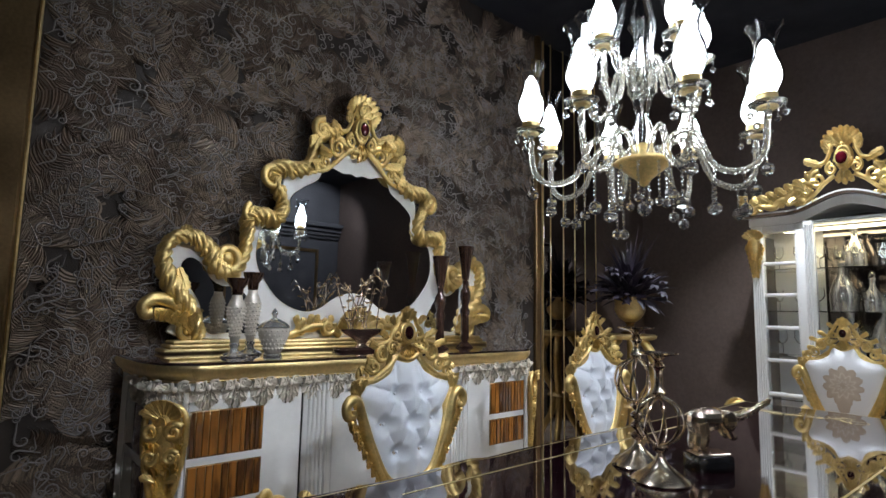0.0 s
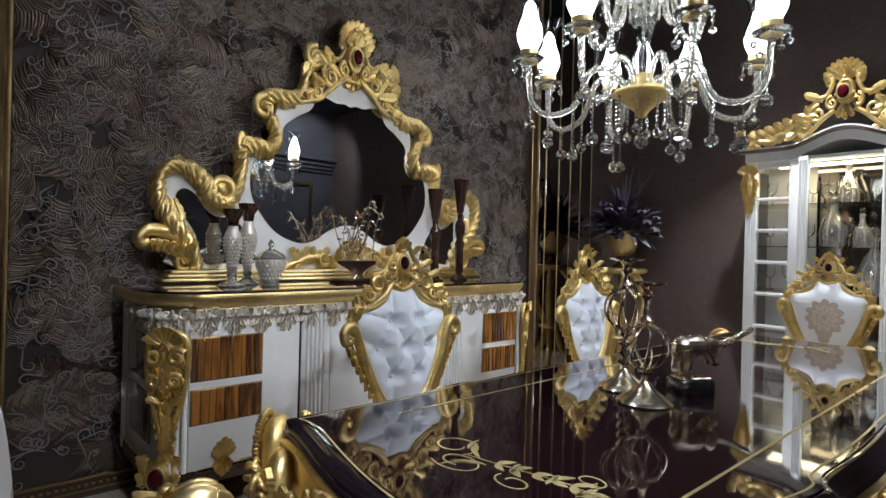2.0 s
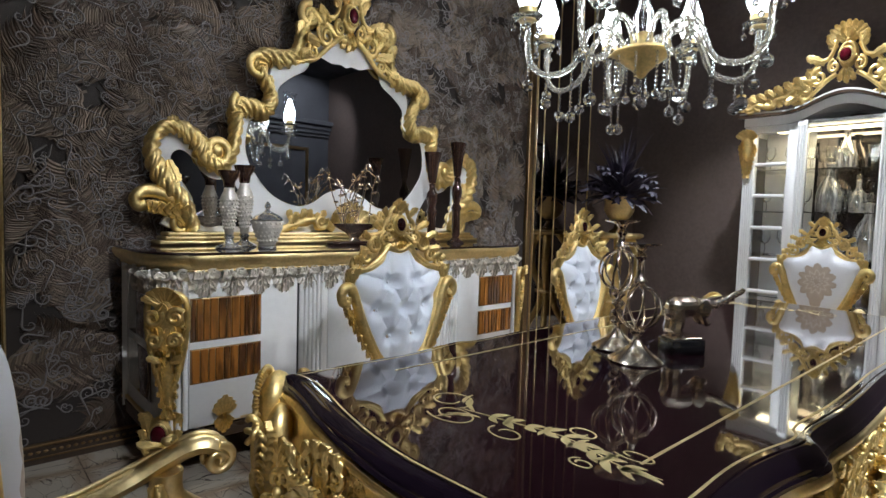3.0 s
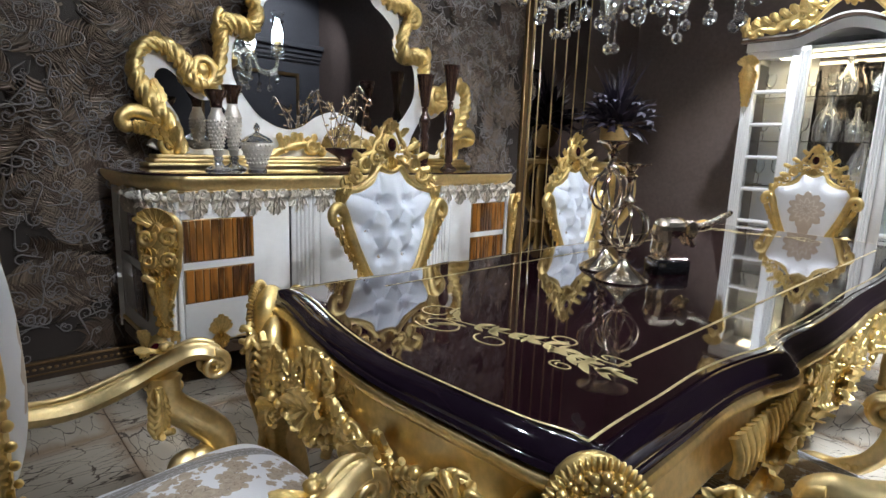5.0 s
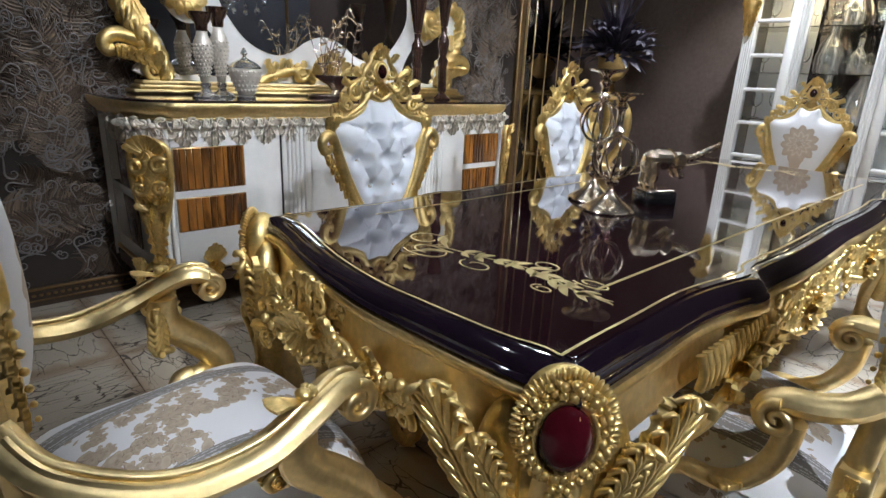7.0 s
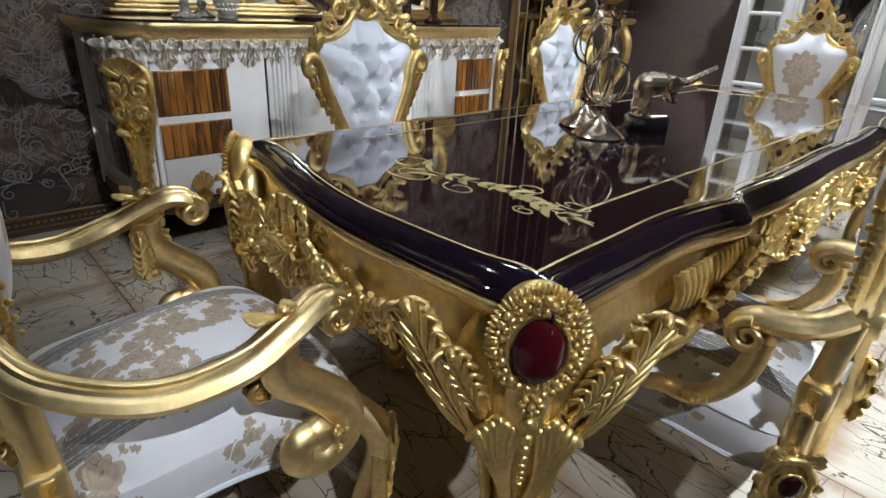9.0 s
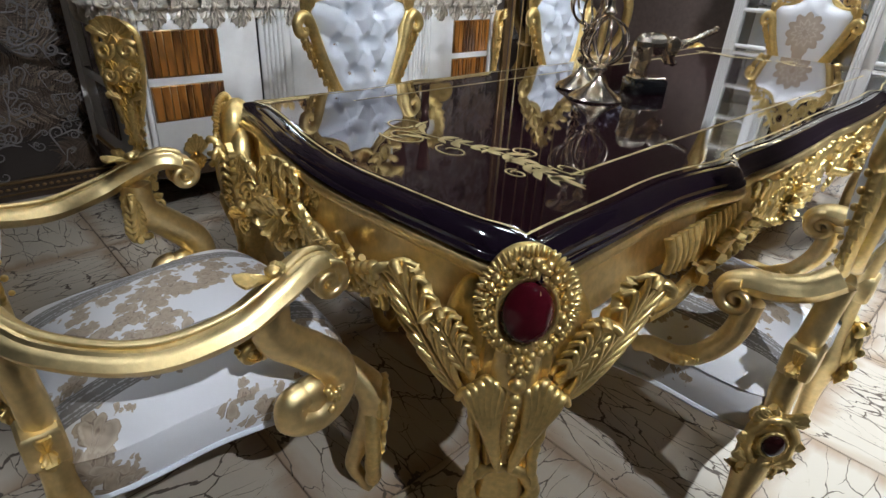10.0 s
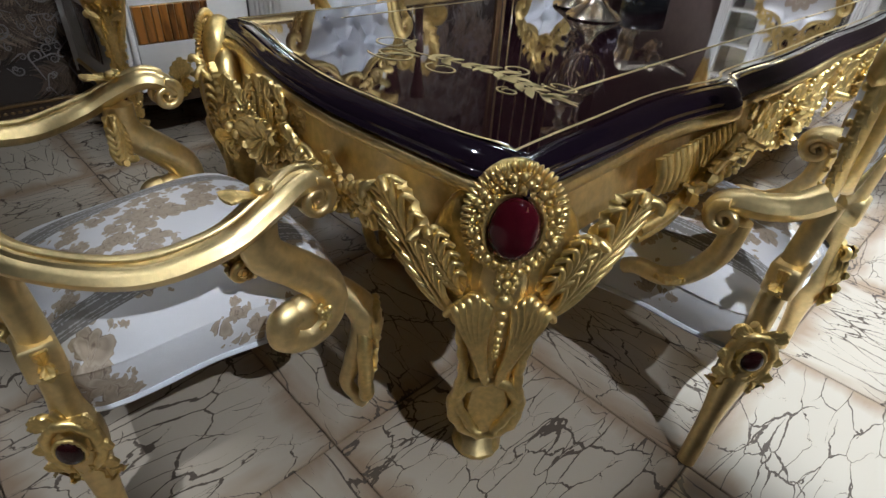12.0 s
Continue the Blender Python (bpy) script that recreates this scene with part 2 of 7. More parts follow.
SILVER = mat("silver", (0.74, 0.72, 0.7), 0.18, 0.85, bump=0.2, scale=80, vary=0.1)
PEARL = mat("pearl_silver_relief", (0.72, 0.66, 0.58), 0.32, 0.35, bump=0.3, scale=90, vary=0.2)
WHITE = mat("white_lacquer", (0.8, 0.79, 0.78), 0.22, vary=0.04, coat=0.4, rvary=0.05)
TUFT = mat("white_velvet", (0.68, 0.71, 0.775), 0.7, bump=0.3, scale=700, vary=0.06)
FABRIC = fabric_mat("floral_jacquard")
FABRIC_BACK = fabric_mat("medallion_jacquard", 0.895)
DARKTOP = mat("dark_lacquer", (0.015, 0.005, 0.007), 0.03, vary=0.4, coat=1.0, stain=5, rvary=0.02)
EDGE = mat("dark_edge_lacquer", (0.01, 0.0055, 0.011), 0.07, vary=0.3, coat=1.0, rvary=0.04)
INLAY = mat("brass_inlay", (0.62, 0.5, 0.24), 0.35, 0.6, vary=0.15)
RUBY = mat("ruby_cabochon", (0.055, 0.004, 0.008), 0.07, vary=0.4, spec=0.35, rvary=0.03)
AMBER = streak_mat("amber_mirror", (0.35, 0.135, 0.028), (0.08, 0.03, 0.01), 5.0)
WALLP = mat("wallpaper_ground", (0.034, 0.025, 0.021), 0.62, bump=0.5, scale=260, vary=0.3, stain=4)
FEATHER = mat("wallpaper_feather", (0.084, 0.056, 0.039), 0.42, bump=0.4, scale=300, vary=0.8, stain=2.5, island=1.2)
FEATHER_LIGHT = mat("wallpaper_feather_light", (0.185, 0.138, 0.103), 0.4, bump=0.4, scale=300, vary=0.8, stain=2.5, island=1.2)
CURL = mat("wallpaper_curl", (0.21, 0.19, 0.185), 0.4, bump=0.2, scale=200, vary=0.4, island=0.6)
BROWN = mat("brown_plaster", (0.1, 0.072, 0.063), 0.55, bump=0.3, scale=30, vary=0.3, stain=1.6)
DARKWALL = mat("dark_plaster", (0.055, 0.055, 0.064), 0.6, bump=0.2, scale=40, vary=0.3)
CEILING = mat("dark_ceiling", (0.01, 0.011, 0.018), 0.6, vary=0.2)
MIRROR = mat("mirror_glass", (0.62, 0.64, 0.66), 0.012, 1.0, vary=0.02, rvary=0.004)
GREY_MIRROR = mat("smoked_mirror", (0.3, 0.27, 0.26), 0.03, 1.0, vary=0.06, rvary=0.01)
GLASS = glass_mat("clear_glass", (0.97, 0.99, 1.0))
CRYSTAL = glass_mat("cut_crystal", (0.96, 0.98, 1.0), 0.03, 1.6)
MILKY = glass_mat("milky_twisted_glass", (0.95, 0.93, 0.84), 0.08, 1.5)
MILKY.node_tree.nodes["Principled BSDF"].inputs["Transmission Weight"].default_value = 0.82
CRYSTAL.node_tree.nodes["Principled BSDF"].inputs["Transmission Weight"].default_value = 0.97
BROWNGLASS = mat("brown_lustre_glass", (0.06, 0.03, 0.022), 0.08, 0.35, vary=0.3, coat=1.0)
TILE = marble_mat("crazed_marble")
GROUT = mat("grout", (0.2, 0.15, 0.11), 0.7, vary=0.2)
BLACK = mat("black_stone", (0.008, 0.008, 0.009), 0.08, vary=0.2, coat=0.5)
SKIRT = mat("dark_wood", (0.05, 0.03, 0.018), 0.3, bump=0.2, scale=40, vary=0.3, coat=0.3)
LEAFMAT = mat("violet_foliage", (0.032, 0.025, 0.04), 0.45, bump=0.2, scale=40, vary=0.5, island=0.8)
PETAL = mat("pale_violet_petal", (0.075, 0.068, 0.095), 0.55, vary=0.3, island=0.5)
BULBMAT = glow_mat("lit_bulb", (0.88, 0.94, 1.0), BULB)
DOWNMAT = glow_mat("lit_downlight", (0.9, 0.95, 1.0), 25)
WARMMAT = glow_mat("warm_fill_glow", (1.0, 0.85, 0.55), 2)


# ---- mesh tools ----
class Mesh:
    def __init__(self):
        self.v, self.f = [], []

    def add(self, vf, m=None):
        v, f = vf
        k = len(self.v)
        if m is not None:
            v = [m @ Vector(p) for p in v]
        self.v.extend([tuple(p) for p in v])
        self.f.extend([tuple(i + k for i in q) for q in f])
        return self


def thing(name, label, category, m=None, group="", kind=""):
    ob = new(name)
    ob.empty_display_size = 0.1
    if m is not None:
        ob.matrix_basis = m
    return tagged(ob, label, category, group, kind)


def mesh_of(name, me, material, smooth=True, sharp=50):
    d = bpy.data.meshes.new(name)
    sharp = 100 if material.name.startswith(("gilded", "pearl")) else sharp
    d.from_pydata([tuple(p) for p in me.v], [], me.f)
    d.materials.append(material)
    bm = bmesh.new()
    bm.from_mesh(d)
    bmesh.ops.recalc_face_normals(bm, faces=bm.faces)
    bm.to_mesh(d)
    bm.free()
    if smooth:
        d.set_sharp_from_angle(angle=radians(sharp))
        d.polygons.foreach_set("use_smooth", [len(p.vertices) < 7 for p in d.polygons])
        d.update()
    return d


def part(name, me, material, parent, label="", smooth=True):
    ob = new(name, mesh_of(name, me, material, smooth))
    ob.parent = parent
    if label:
        ob["label"] = label
    return ob


def setting(name, me, material, label, category, smooth=False, kind="structure"):
    return tagged(new(name, mesh_of(name, me, material, smooth)), label, category, "", kind)


def box(x0, y0, z0, x1, y1, z1, b=0.004):
    """A box with chamfered edges."""
    b = min(b, (x1 - x0) * 0.45, (y1 - y0) * 0.45, (z1 - z0) * 0.45)
    if b <= 0.0005:
        v = [(x, y, z) for x in (x0, x1) for y in (y0, y1) for z in (z0, z1)]
        return v, [(0, 1, 3, 2), (4, 6, 7, 5), (0, 4, 5, 1), (2, 3, 7, 6), (0, 2, 6, 4), (1, 5, 7, 3)]
    v, f = [], []
    rings = ((z0, b), (z0 + b, 0), (z1 - b, 0), (z1, b))
    for z, i in rings:
        c = b
        v += [(x0 + c, y0 + i, z), (x1 - c, y0 + i, z), (x1 - i, y0 + c, z), (x1 - i, y1 - c, z),
              (x1 - c, y1 - i, z), (x0 + c, y1 - i, z), (x0 + i, y1 - c, z), (x0 + i, y0 + c, z)]
    for r in range(3):
        f += [(8 * r + k, 8 * r + (k + 1) % 8, 8 * r + 8 + (k + 1) % 8, 8 * r + 8 + k) for k in range(8)]
    return v, f + [tuple(range(7, -1, -1)), tuple(range(24, 32))]


def lathe(profile, seg=20, at=(0, 0, 0), squash=1.0):
    v, f = [], []
    for r, z in profile:
        for k in range(seg):
            a = 2 * math.pi * k / seg
            v.append((at[0] + r * math.cos(a), at[1] + r * squash * math.sin(a), at[2] + z))
    for i in range(len(profile) - 1):
        for k in range(seg):
            f.append((i * seg + k, i * seg + (k + 1) % seg, (i + 1) * seg + (k + 1) % seg, (i + 1) * seg + k))
    f.append(tuple(range(seg - 1, -1, -1)))
    f.append(tuple((len(profile) - 1) * seg + k for k in range(seg)))
    return v, f


def ball(c, r, seg=12, rings=8):
    rx, ry, rz = r if isinstance(r, tuple) else (r, r, r)
    v, f = [(c[0], c[1], c[2] - rz)], []
    for i in range(1, rings):
        t = math.pi * i / rings
        for k in range(seg):
            a = 2 * math.pi * k / seg
            v.append((c[0] + rx * math.sin(t) * math.cos(a), c[1] + ry * math.sin(t) * math.sin(a), c[2] - rz * math.cos(t)))
    v.append((c[0], c[1], c[2] + rz))
    for k in range(seg):
        f.append((0, 1 + (k + 1) % seg, 1 + k))
        for i in range(rings - 2):
            a = 1 + i * seg
            f.append((a + k, a + (k + 1) % seg, a + seg + (k + 1) % seg, a + seg + k))
        a = 1 + (rings - 2) * seg
        f.append((a + k, a + (k + 1) % seg, len(v) - 1))
    return v, f


def smooth_path(pts, n=60, closed=False):
    """Catmull-Rom through the points."""
    p = [Vector(q) for q in pts]
    m = len(p)
    out = []
    spans = m if closed else m - 1
    for s in range(n if closed else n + 1):
        u = s / n * spans
        i = min(int(u), spans - 1)
        t = u - i
        if closed:
            a, b, c, d = p[(i - 1) % m], p[i % m], p[(i + 1) % m], p[(i + 2) % m]
        else:
            a, b, c, d = p[max(i - 1, 0)], p[i], p[i + 1], p[min(i + 2, m - 1)]
        out.append(0.5 * ((2 * b) + (c - a) * t + (2 * a - 5 * b + 4 * c - d) * t * t + (3 * b - a - 3 * c + d) * t ** 3))
    return out


def tube(path, radius, seg=10, closed=False, flat=1.0, rope=0.0, strands=3, pitch=1.0, up=(0, 1, 0), ridge=0.0, ridges=5):
    """A sweep along the path; flat squeezes it along 'up'; rope twists raised strands round it."""
    n = len(path)
    rad = radius if callable(radius) else (lambda u: radius)
    v, f = [], []
    upv = Vector(up)
    for i, p in enumerate(path):
        a = path[(i + 1) % n] if closed or i < n - 1 else path[i]
        b = path[(i - 1) % n] if closed or i > 0 else path[i]
        t = (a - b).normalized() if (a - b).length > 1e-9 else Vector((0, 0, 1))
        s = t.cross(upv)
        s = s.normalized() if s.length > 1e-4 else t.orthogonal().normalized()
        w = s.cross(t)
        u = i / max(n - 1, 1)
        r = rad(u)
        for k in range(seg):
            q = 2 * math.pi * k / seg
            k2 = 1 + rope * math.cos(strands * q + pitch * i) + ridge * math.cos(ridges * 2 * q)
            v.append(p + (s * math.cos(q) + w * math.sin(q) * flat) * r * k2)
    for i in range(n if closed else n - 1):
        j = (i + 1) % n
        for k in range(seg):
            f.append((i * seg + k, i * seg + (k + 1) % seg, j * seg + (k + 1) % seg, j * seg + k))
    if not closed:
        f.append(tuple(range(seg - 1, -1, -1)))
        f.append(tuple((n - 1) * seg + k for k in range(seg)))
    return v, f


def spiral(cx, cz, r, turns=1.5, start=0.0, sign=1, y=0.0, n=26):
    """Points of a volute in the XZ plane, from outside to its eye."""
    return [Vector((cx + r * (1 - 0.85 * i / n) * math.cos(start + sign * turns * 2 * math.pi * i / n), y,
                    cz + r * (1 - 0.85 * i / n) * math.sin(start + sign * turns * 2 * math.pi * i / n))) for i in range(n + 1)]


def volute(cx, cz, r, thick, turns=1.5, start=0.0, sign=1, y=0.0):
    return tube(spiral(cx, cz, r, turns, start, sign, y), lambda u: thick * (1 - 0.45 * u), 8)


def leaf(L, W, curl=0.35, lobes=4, nu=14, nv=6, depth=0.25):
    """A carved acanthus leaf from the origin along +Z, facing -Y: fluted lobes sweep up and out from a midrib."""
    half = (0.12, 0.28, 0.44, 0.6, 0.76, 0.96, 1.0)
    nu, cols = lobes * 4 + 4, [-a for a in reversed(half)] + [0.0] + list(half)
    v, f = [], []
    for i in range(nu + 1):
        u = i / nu
        yc, zc = -curl * L * u ** 3 - 0.1 * L * math.sin(math.pi * u), L * math.sin(u * 1.35) / math.sin(1.35)
        env = W * 0.5 * (math.sin(math.pi * (0.18 + 0.7 * u)) ** 0.75)
        for c in cols:
            a = abs(c)
            flute = abs(math.sin(math.pi * ((lobes * u - 0.42 * lobes * a))))
            w = env * ((0.72 if lobes < 6 else 0.86) + (0.28 if lobes < 6 else 0.14) * flute if a > 0.9 else 1.0) * a * math.copysign(1, c)
            lift = (0.11 if lobes < 6 else 0.17) * W * flute * a ** 0.5 - 0.14 * W * a * a + (0.13 * W * (1 - 0.7 * u) if a < 0.05 else 0)
            back = 0.22 * W if a == 1.0 else 0.0
            v.append((w, yc - lift + back, zc + 0.3 * env * a * (1 - 2.4 * u ** 4)))
    m = len(cols)
    for i in range(nu):
        for k in range(m - 1):
            f.append((i * m + k, i * m + k + 1, (i + 1) * m + k + 1, (i + 1) * m + k))
    f.append(tuple(nu * m + k for k in range(m)))
    return v, f


def plume(L, W, ribs=8):
    """A carved plume from the origin along +Z, facing -Y: a beaded midrib with smooth barbs that sweep up and curl out at the tip."""
    me = Mesh()

    def spine(u):
        return Vector((0, -0.1 * L * math.sin(math.pi * u) - 0.16 * L * u ** 3, L * u))
    me.add(leaf(L * 0.97, W * 0.8, 0.12, 8))
    me.add(tube([spine(i / 24) + Vector((0, -0.012, 0)) for i in range(25)], lambda u: 0.008 - 0.004 * u, 7, rope=0.22, strands=1, pitch=1.9, up=(1, 0, 0)))
    for k in range(ribs):
        u = 0.02 + 0.86 * k / ribs
        w = W * 0.5 * math.sin(math.pi * (0.25 + 0.62 * u))
        for sg in (1, -1):
            a, b, c = spine(u), spine(min(1, u + 0.2)), spine(min(1, u + 0.32))
            me.add(tube(smooth_path([a + Vector((0, -0.004, 0)), b + Vector((sg * w * 0.45, -0.014, 0)), c + Vector((sg * w * 0.9, -0.01, 0)), c + Vector((sg * w * 1.12, 0.002, -0.014))], 12), lambda q: 0.0075 - 0.0025 * q, 7, up=(0, 1, 0)))
    for sg in (1, -1):
        me.add(tube(smooth_path([spine(0.86), spine(0.98) + Vector((sg * W * 0.12, -0.01, 0)), spine(1.0) + Vector((sg * W * 0.3, -0.024, -0.004)), spine(0.94) + Vector((sg * W * 0.34, -0.03, 0))], 14), lambda q: 0.011 - 0.003 * q, 8, up=(0, 1, 0)))
    return me.v, me.f


def outline_normals(o):
    n = len(o)
    out = []
    area = sum(o[i][0] * o[(i + 1) % n][1] - o[(i + 1) % n][0] * o[i][1] for i in range(n))
    sg = 1 if area > 0 else -1
    for i in range(n):
        dx, dz = o[(i + 1) % n][0] - o[i - 1][0], o[(i + 1) % n][1] - o[i - 1][1]
        q = math.hypot(dx, dz) or 1
        out.append((sg * dz / q, -sg * dx / q))
    return out


def inset(o, i, c, hx, hy):
    """An outline drawn in towards c by about i, without crossing itself."""
    return [(c[0] + (x - c[0]) * (1 + i / hx), c[1] + (y - c[1]) * (1 + i / hy)) for x, y in o]


def prism(o, d0, d1, b=0.004, axis="y", steps=None, shrink=None):
    """An outline extruded along an axis. steps: rows of (depth, outset)."""
    nr = outline_normals(o)
    rows = steps or ((d0, -b), (d0 + b, 0), (d1 - b, 0), (d1, -b))
    v, f, n = [], [], len(o)
    for d, i in rows:
        ins = inset(o, i, *shrink) if shrink else [(x + nx * i, z + nz * i) for (x, z), (nx, nz) in zip(o, nr)]
        for a, c in ins:
            v.append((a, d, c) if axis == "y" else (a, c, d))
    for r in range(len(rows) - 1):
        for k in range(n):
            f.append((r * n + k, r * n + (k + 1) % n, (r + 1) * n + (k + 1) % n, (r + 1) * n + k))
    f.append(tuple(range(n - 1, -1, -1)))
    f.append(tuple((len(rows) - 1) * n + k for k in range(n)))
    return v, f


def cushion(o, height, rings=14, tufts=(), depth=0.03, axis="y", power=2.2, width=0.05, folds=()):
    """A stuffed pad over an outline, swelling by height; buttons pull it in, folds crease it."""
    n = len(o)
    cx, cz = sum(p[0] for p in o) / n, sum(p[1] for p in o) / n
    soft = [tuple(sum(o[(i + d) % n][c] for d in range(-n // 9, n // 9 + 1)) / (2 * (n // 9) + 1) for c in (0, 1)) for i in range(n)]
    v, f = [], []
    for r in range(rings + 1):
        s = 1 - r / (rings + 0.3)
        h = height * (1 - s ** power) ** 0.6
        k = max(0.0, (s - 0.55) / 0.45)
        for (x, z), (ex, ez) in zip(o, soft):
            x, z = ex + (x - ex) * k, ez + (z - ez) * k
            a, c = cx + (x - cx) * s, cz + (z - cz) * s
            d = h
            pull = [0.0]
            for tx, tz in tufts:
                pull.append(math.exp(-((a - tx) ** 2 + (c - tz) ** 2) / (2 * (width * 0.4) ** 2)))
            for ax, az, bx, bz in folds:
                L2 = (bx - ax) ** 2 + (bz - az) ** 2
                t = max(0, min(1, ((a - ax) * (bx - ax) + (c - az) * (bz - az)) / L2))
                q = math.sqrt((a - ax - t * (bx - ax)) ** 2 + (c - az - t * (bz - az)) ** 2)
                pull.append(0.5 * math.exp(-q / (width * 0.36)))
            d -= depth * max(pull)
            d = max(d, -0.004)
            v.append((a, -d, c) if axis == "y" else (a, c, d))
    for r in range(rings):
        for k in range(n):
            f.append((r * n + k, r * n + (k + 1) % n, (r + 1) * n + (k + 1) % n, (r + 1) * n + k))
    f.append(tuple(rings * n + k for k in range(n)))
    f.append(tuple(range(n - 1, -1, -1)))
    return v, f


def rounded(pts, n=72):
    return [(p[0], p[1]) for p in smooth_path([(x, z, 0) for x, z in pts], n, True)]


def T(x=0, y=0, z=0, rx=0, ry=0, rz=0, s=1.0):
    sc = s if isinstance(s, tuple) else (s, s, s)
    return pose(x, y, z, rx, ry, rz) @ Matrix.Diagonal((*sc, 1))


def foliage(me, rng, x, z, w, h, count, size, y=0.0, m=None):
    """Carved leafwork, curls and berries heaped over a patch, mirrored about its middle."""
    m = m or Matrix()
    for _ in range(count):
        px, pz = rng.uniform(0, w / 2), rng.uniform(-h / 2, h / 2)
        a, s = rng.uniform(-100, 60), size * rng.uniform(0.75, 1.25)
        kind = rng.random()
        for sg in (1, -1):
            if kind < 0.55:
                me.add(leaf(s, s * 0.62, 0.15, 3), m @ T(x + sg * px, y - 0.004, z + pz, 0, sg * -a, 0))
            elif kind < 0.85:
                me.add(volute(0, 0, s * 0.38, s * 0.13, 1.4, a, sg), m @ T(x + sg * px, y - 0.004, z + pz))
            else:
                for k in range(4):
                    me.add(ball((s * 0.2 * math.cos(k * 1.6), -s * 0.05, s * 0.2 * math.sin(k * 1.6)), s * 0.15, 7, 5), m @ T(x + sg * px, y - 0.004, z + pz))
    return me


def gem_set(parent, x, y, z, rx, rz, gem_label, m=None, beads=16, ring_name="setting", stone=None):
    """An oval red stone in a beaded rim, facing -Y."""
    m = m or Matrix()
    g = Mesh().add(ball((x, y, z), (rx, rx * 0.55, rz), 18, 12), m)
    n = beads * 4
    ring = [Vector((x + rx * 1.13 * math.cos(2 * math.pi * k / n), y + 0.002, z + rz * 1.13 * math.sin(2 * math.pi * k / n))) for k in range(n)]
    bead = min(rx * 0.2, 3.4 * (rx + rz) / beads / 2)
    rim = Mesh().add(tube(ring, lambda u: bead * (0.62 + 0.4 * abs(math.sin(beads * math.pi * u))), 7, True), m)
    st = part(ring_name, rim, GOLD, parent)
    part("gem", g, stone or RUBY, st, gem_label)
    return st


# ---- the room ----
WALL_Y = 4.1           # papered wall behind the sideboard
FAR_X = 6.15           # brown wall behind the display cabinet
setting("floor", Mesh().add(box(-3.2, -3.2, -0.12, FAR_X + 0.2, WALL_Y + 0.2, -0.012, 0)), GROUT, "brown grout bed under the marble floor tiles", "floor")
wall_paper = setting("wall_north", Mesh().add(box(-3.2, WALL_Y, -0.012, 4.2, WALL_Y + 0.2, CEIL, 0)), WALLP, "dark grey-brown embossed feather wallpaper wall", "wall")
setting("wall_north_plain", Mesh().add(box(4.2, WALL_Y + 0.03, -0.012, FAR_X + 0.2, WALL_Y + 0.2, CEIL, 0)), BROWN, "dark brown plaster wall beside the papered wall", "wall")
setting("wall_east", Mesh().add(box(FAR_X, -3.2, -0.012, FAR_X + 0.2, WALL_Y + 0.03, CEIL, 0)), BROWN, "dark brown mottled plaster wall behind the display cabinet", "wall")
setting("wall_south", Mesh().add(box(-3.2, -3.2, -0.012, FAR_X, -3.0, CEIL, 0)), DARKWALL, "dark plaster wall across the showroom", "wall")
setting("wall_west", Mesh().add(box(-3.4, -3.2, -0.012, -3.2, WALL_Y, CEIL, 0)), DARKWALL, "dark plaster end wall of the showroom", "wall")
setting("ceiling", Mesh().add(box(-3.4, -3.2, CEIL, FAR_X + 0.2, WALL_Y + 0.2, CEIL + 0.15, 0)), CEILING, "very dark blue-black painted ceiling", "ceiling")

# cornice and panel mouldings on the wall across the room, seen in the mirror
cor = Mesh()
for k, (z, d) in enumerate(((2.72, 0.05), (2.78, 0.09), (2.86, 0.13), (2.95, 0.2))):
    cor.add(box(-3.2, -3.0, z, FAR_X, -3.0 + d, z + 0.055 + 0.01 * k, 0.012))
setting("cornice", cor, DARKWALL, "stepped dark cornice along the far wall", "cornice")
pan = Mesh()
for x in (-2.2, -0.4, 1.4, 3.2, 5.0):
    for a, b, c, d in ((x - 0.7, x - 0.64, 0.5, 2.5), (x + 0.64, x + 0.7, 0.5, 2.5)):
        pan.add(box(a, -3.0, c, b, -2.96, d, 0.01))
    pan.add(box(x - 0.64, -3.0, 2.44, x + 0.64, -2.96, 2.5, 0.01))
    pan.add(box(x - 0.64, -3.0, 0.5, x + 0.64, -2.96, 0.56, 0.01))
setting("wall_moulding", pan, DARK_GOLD, "dull gold panel mouldings on the dark wall", "moulding")

# skirting under the wallpaper: dark band, gilded bead above and below
sk = Mesh()
sk.add(box(0.5, WALL_Y - 0.022, 0.0, 4.2, WALL_Y, 0.085, 0.004))
setting("baseboard", sk, SKIRT, "dark wooden skirting board under the wallpaper", "skirting")
bead = Mesh()
bead.add(box(0.5, WALL_Y - 0.03, 0.087, 4.2, WALL_Y, 0.1, 0.004))
bead.add(box(0.5, WALL_Y - 0.026, 0.03, 4.2, WALL_Y - 0.0225, 0.038, 0.001))
for k in range(120):
    bead.add(ball((0.52 + k * 0.0305, WALL_Y - 0.026, 0.062), (0.011, 0.006, 0.008), 6, 4))
setting("skirting_bead", bead, DARK_GOLD, "aged gold beaded trim along the skirting", "trim", True)

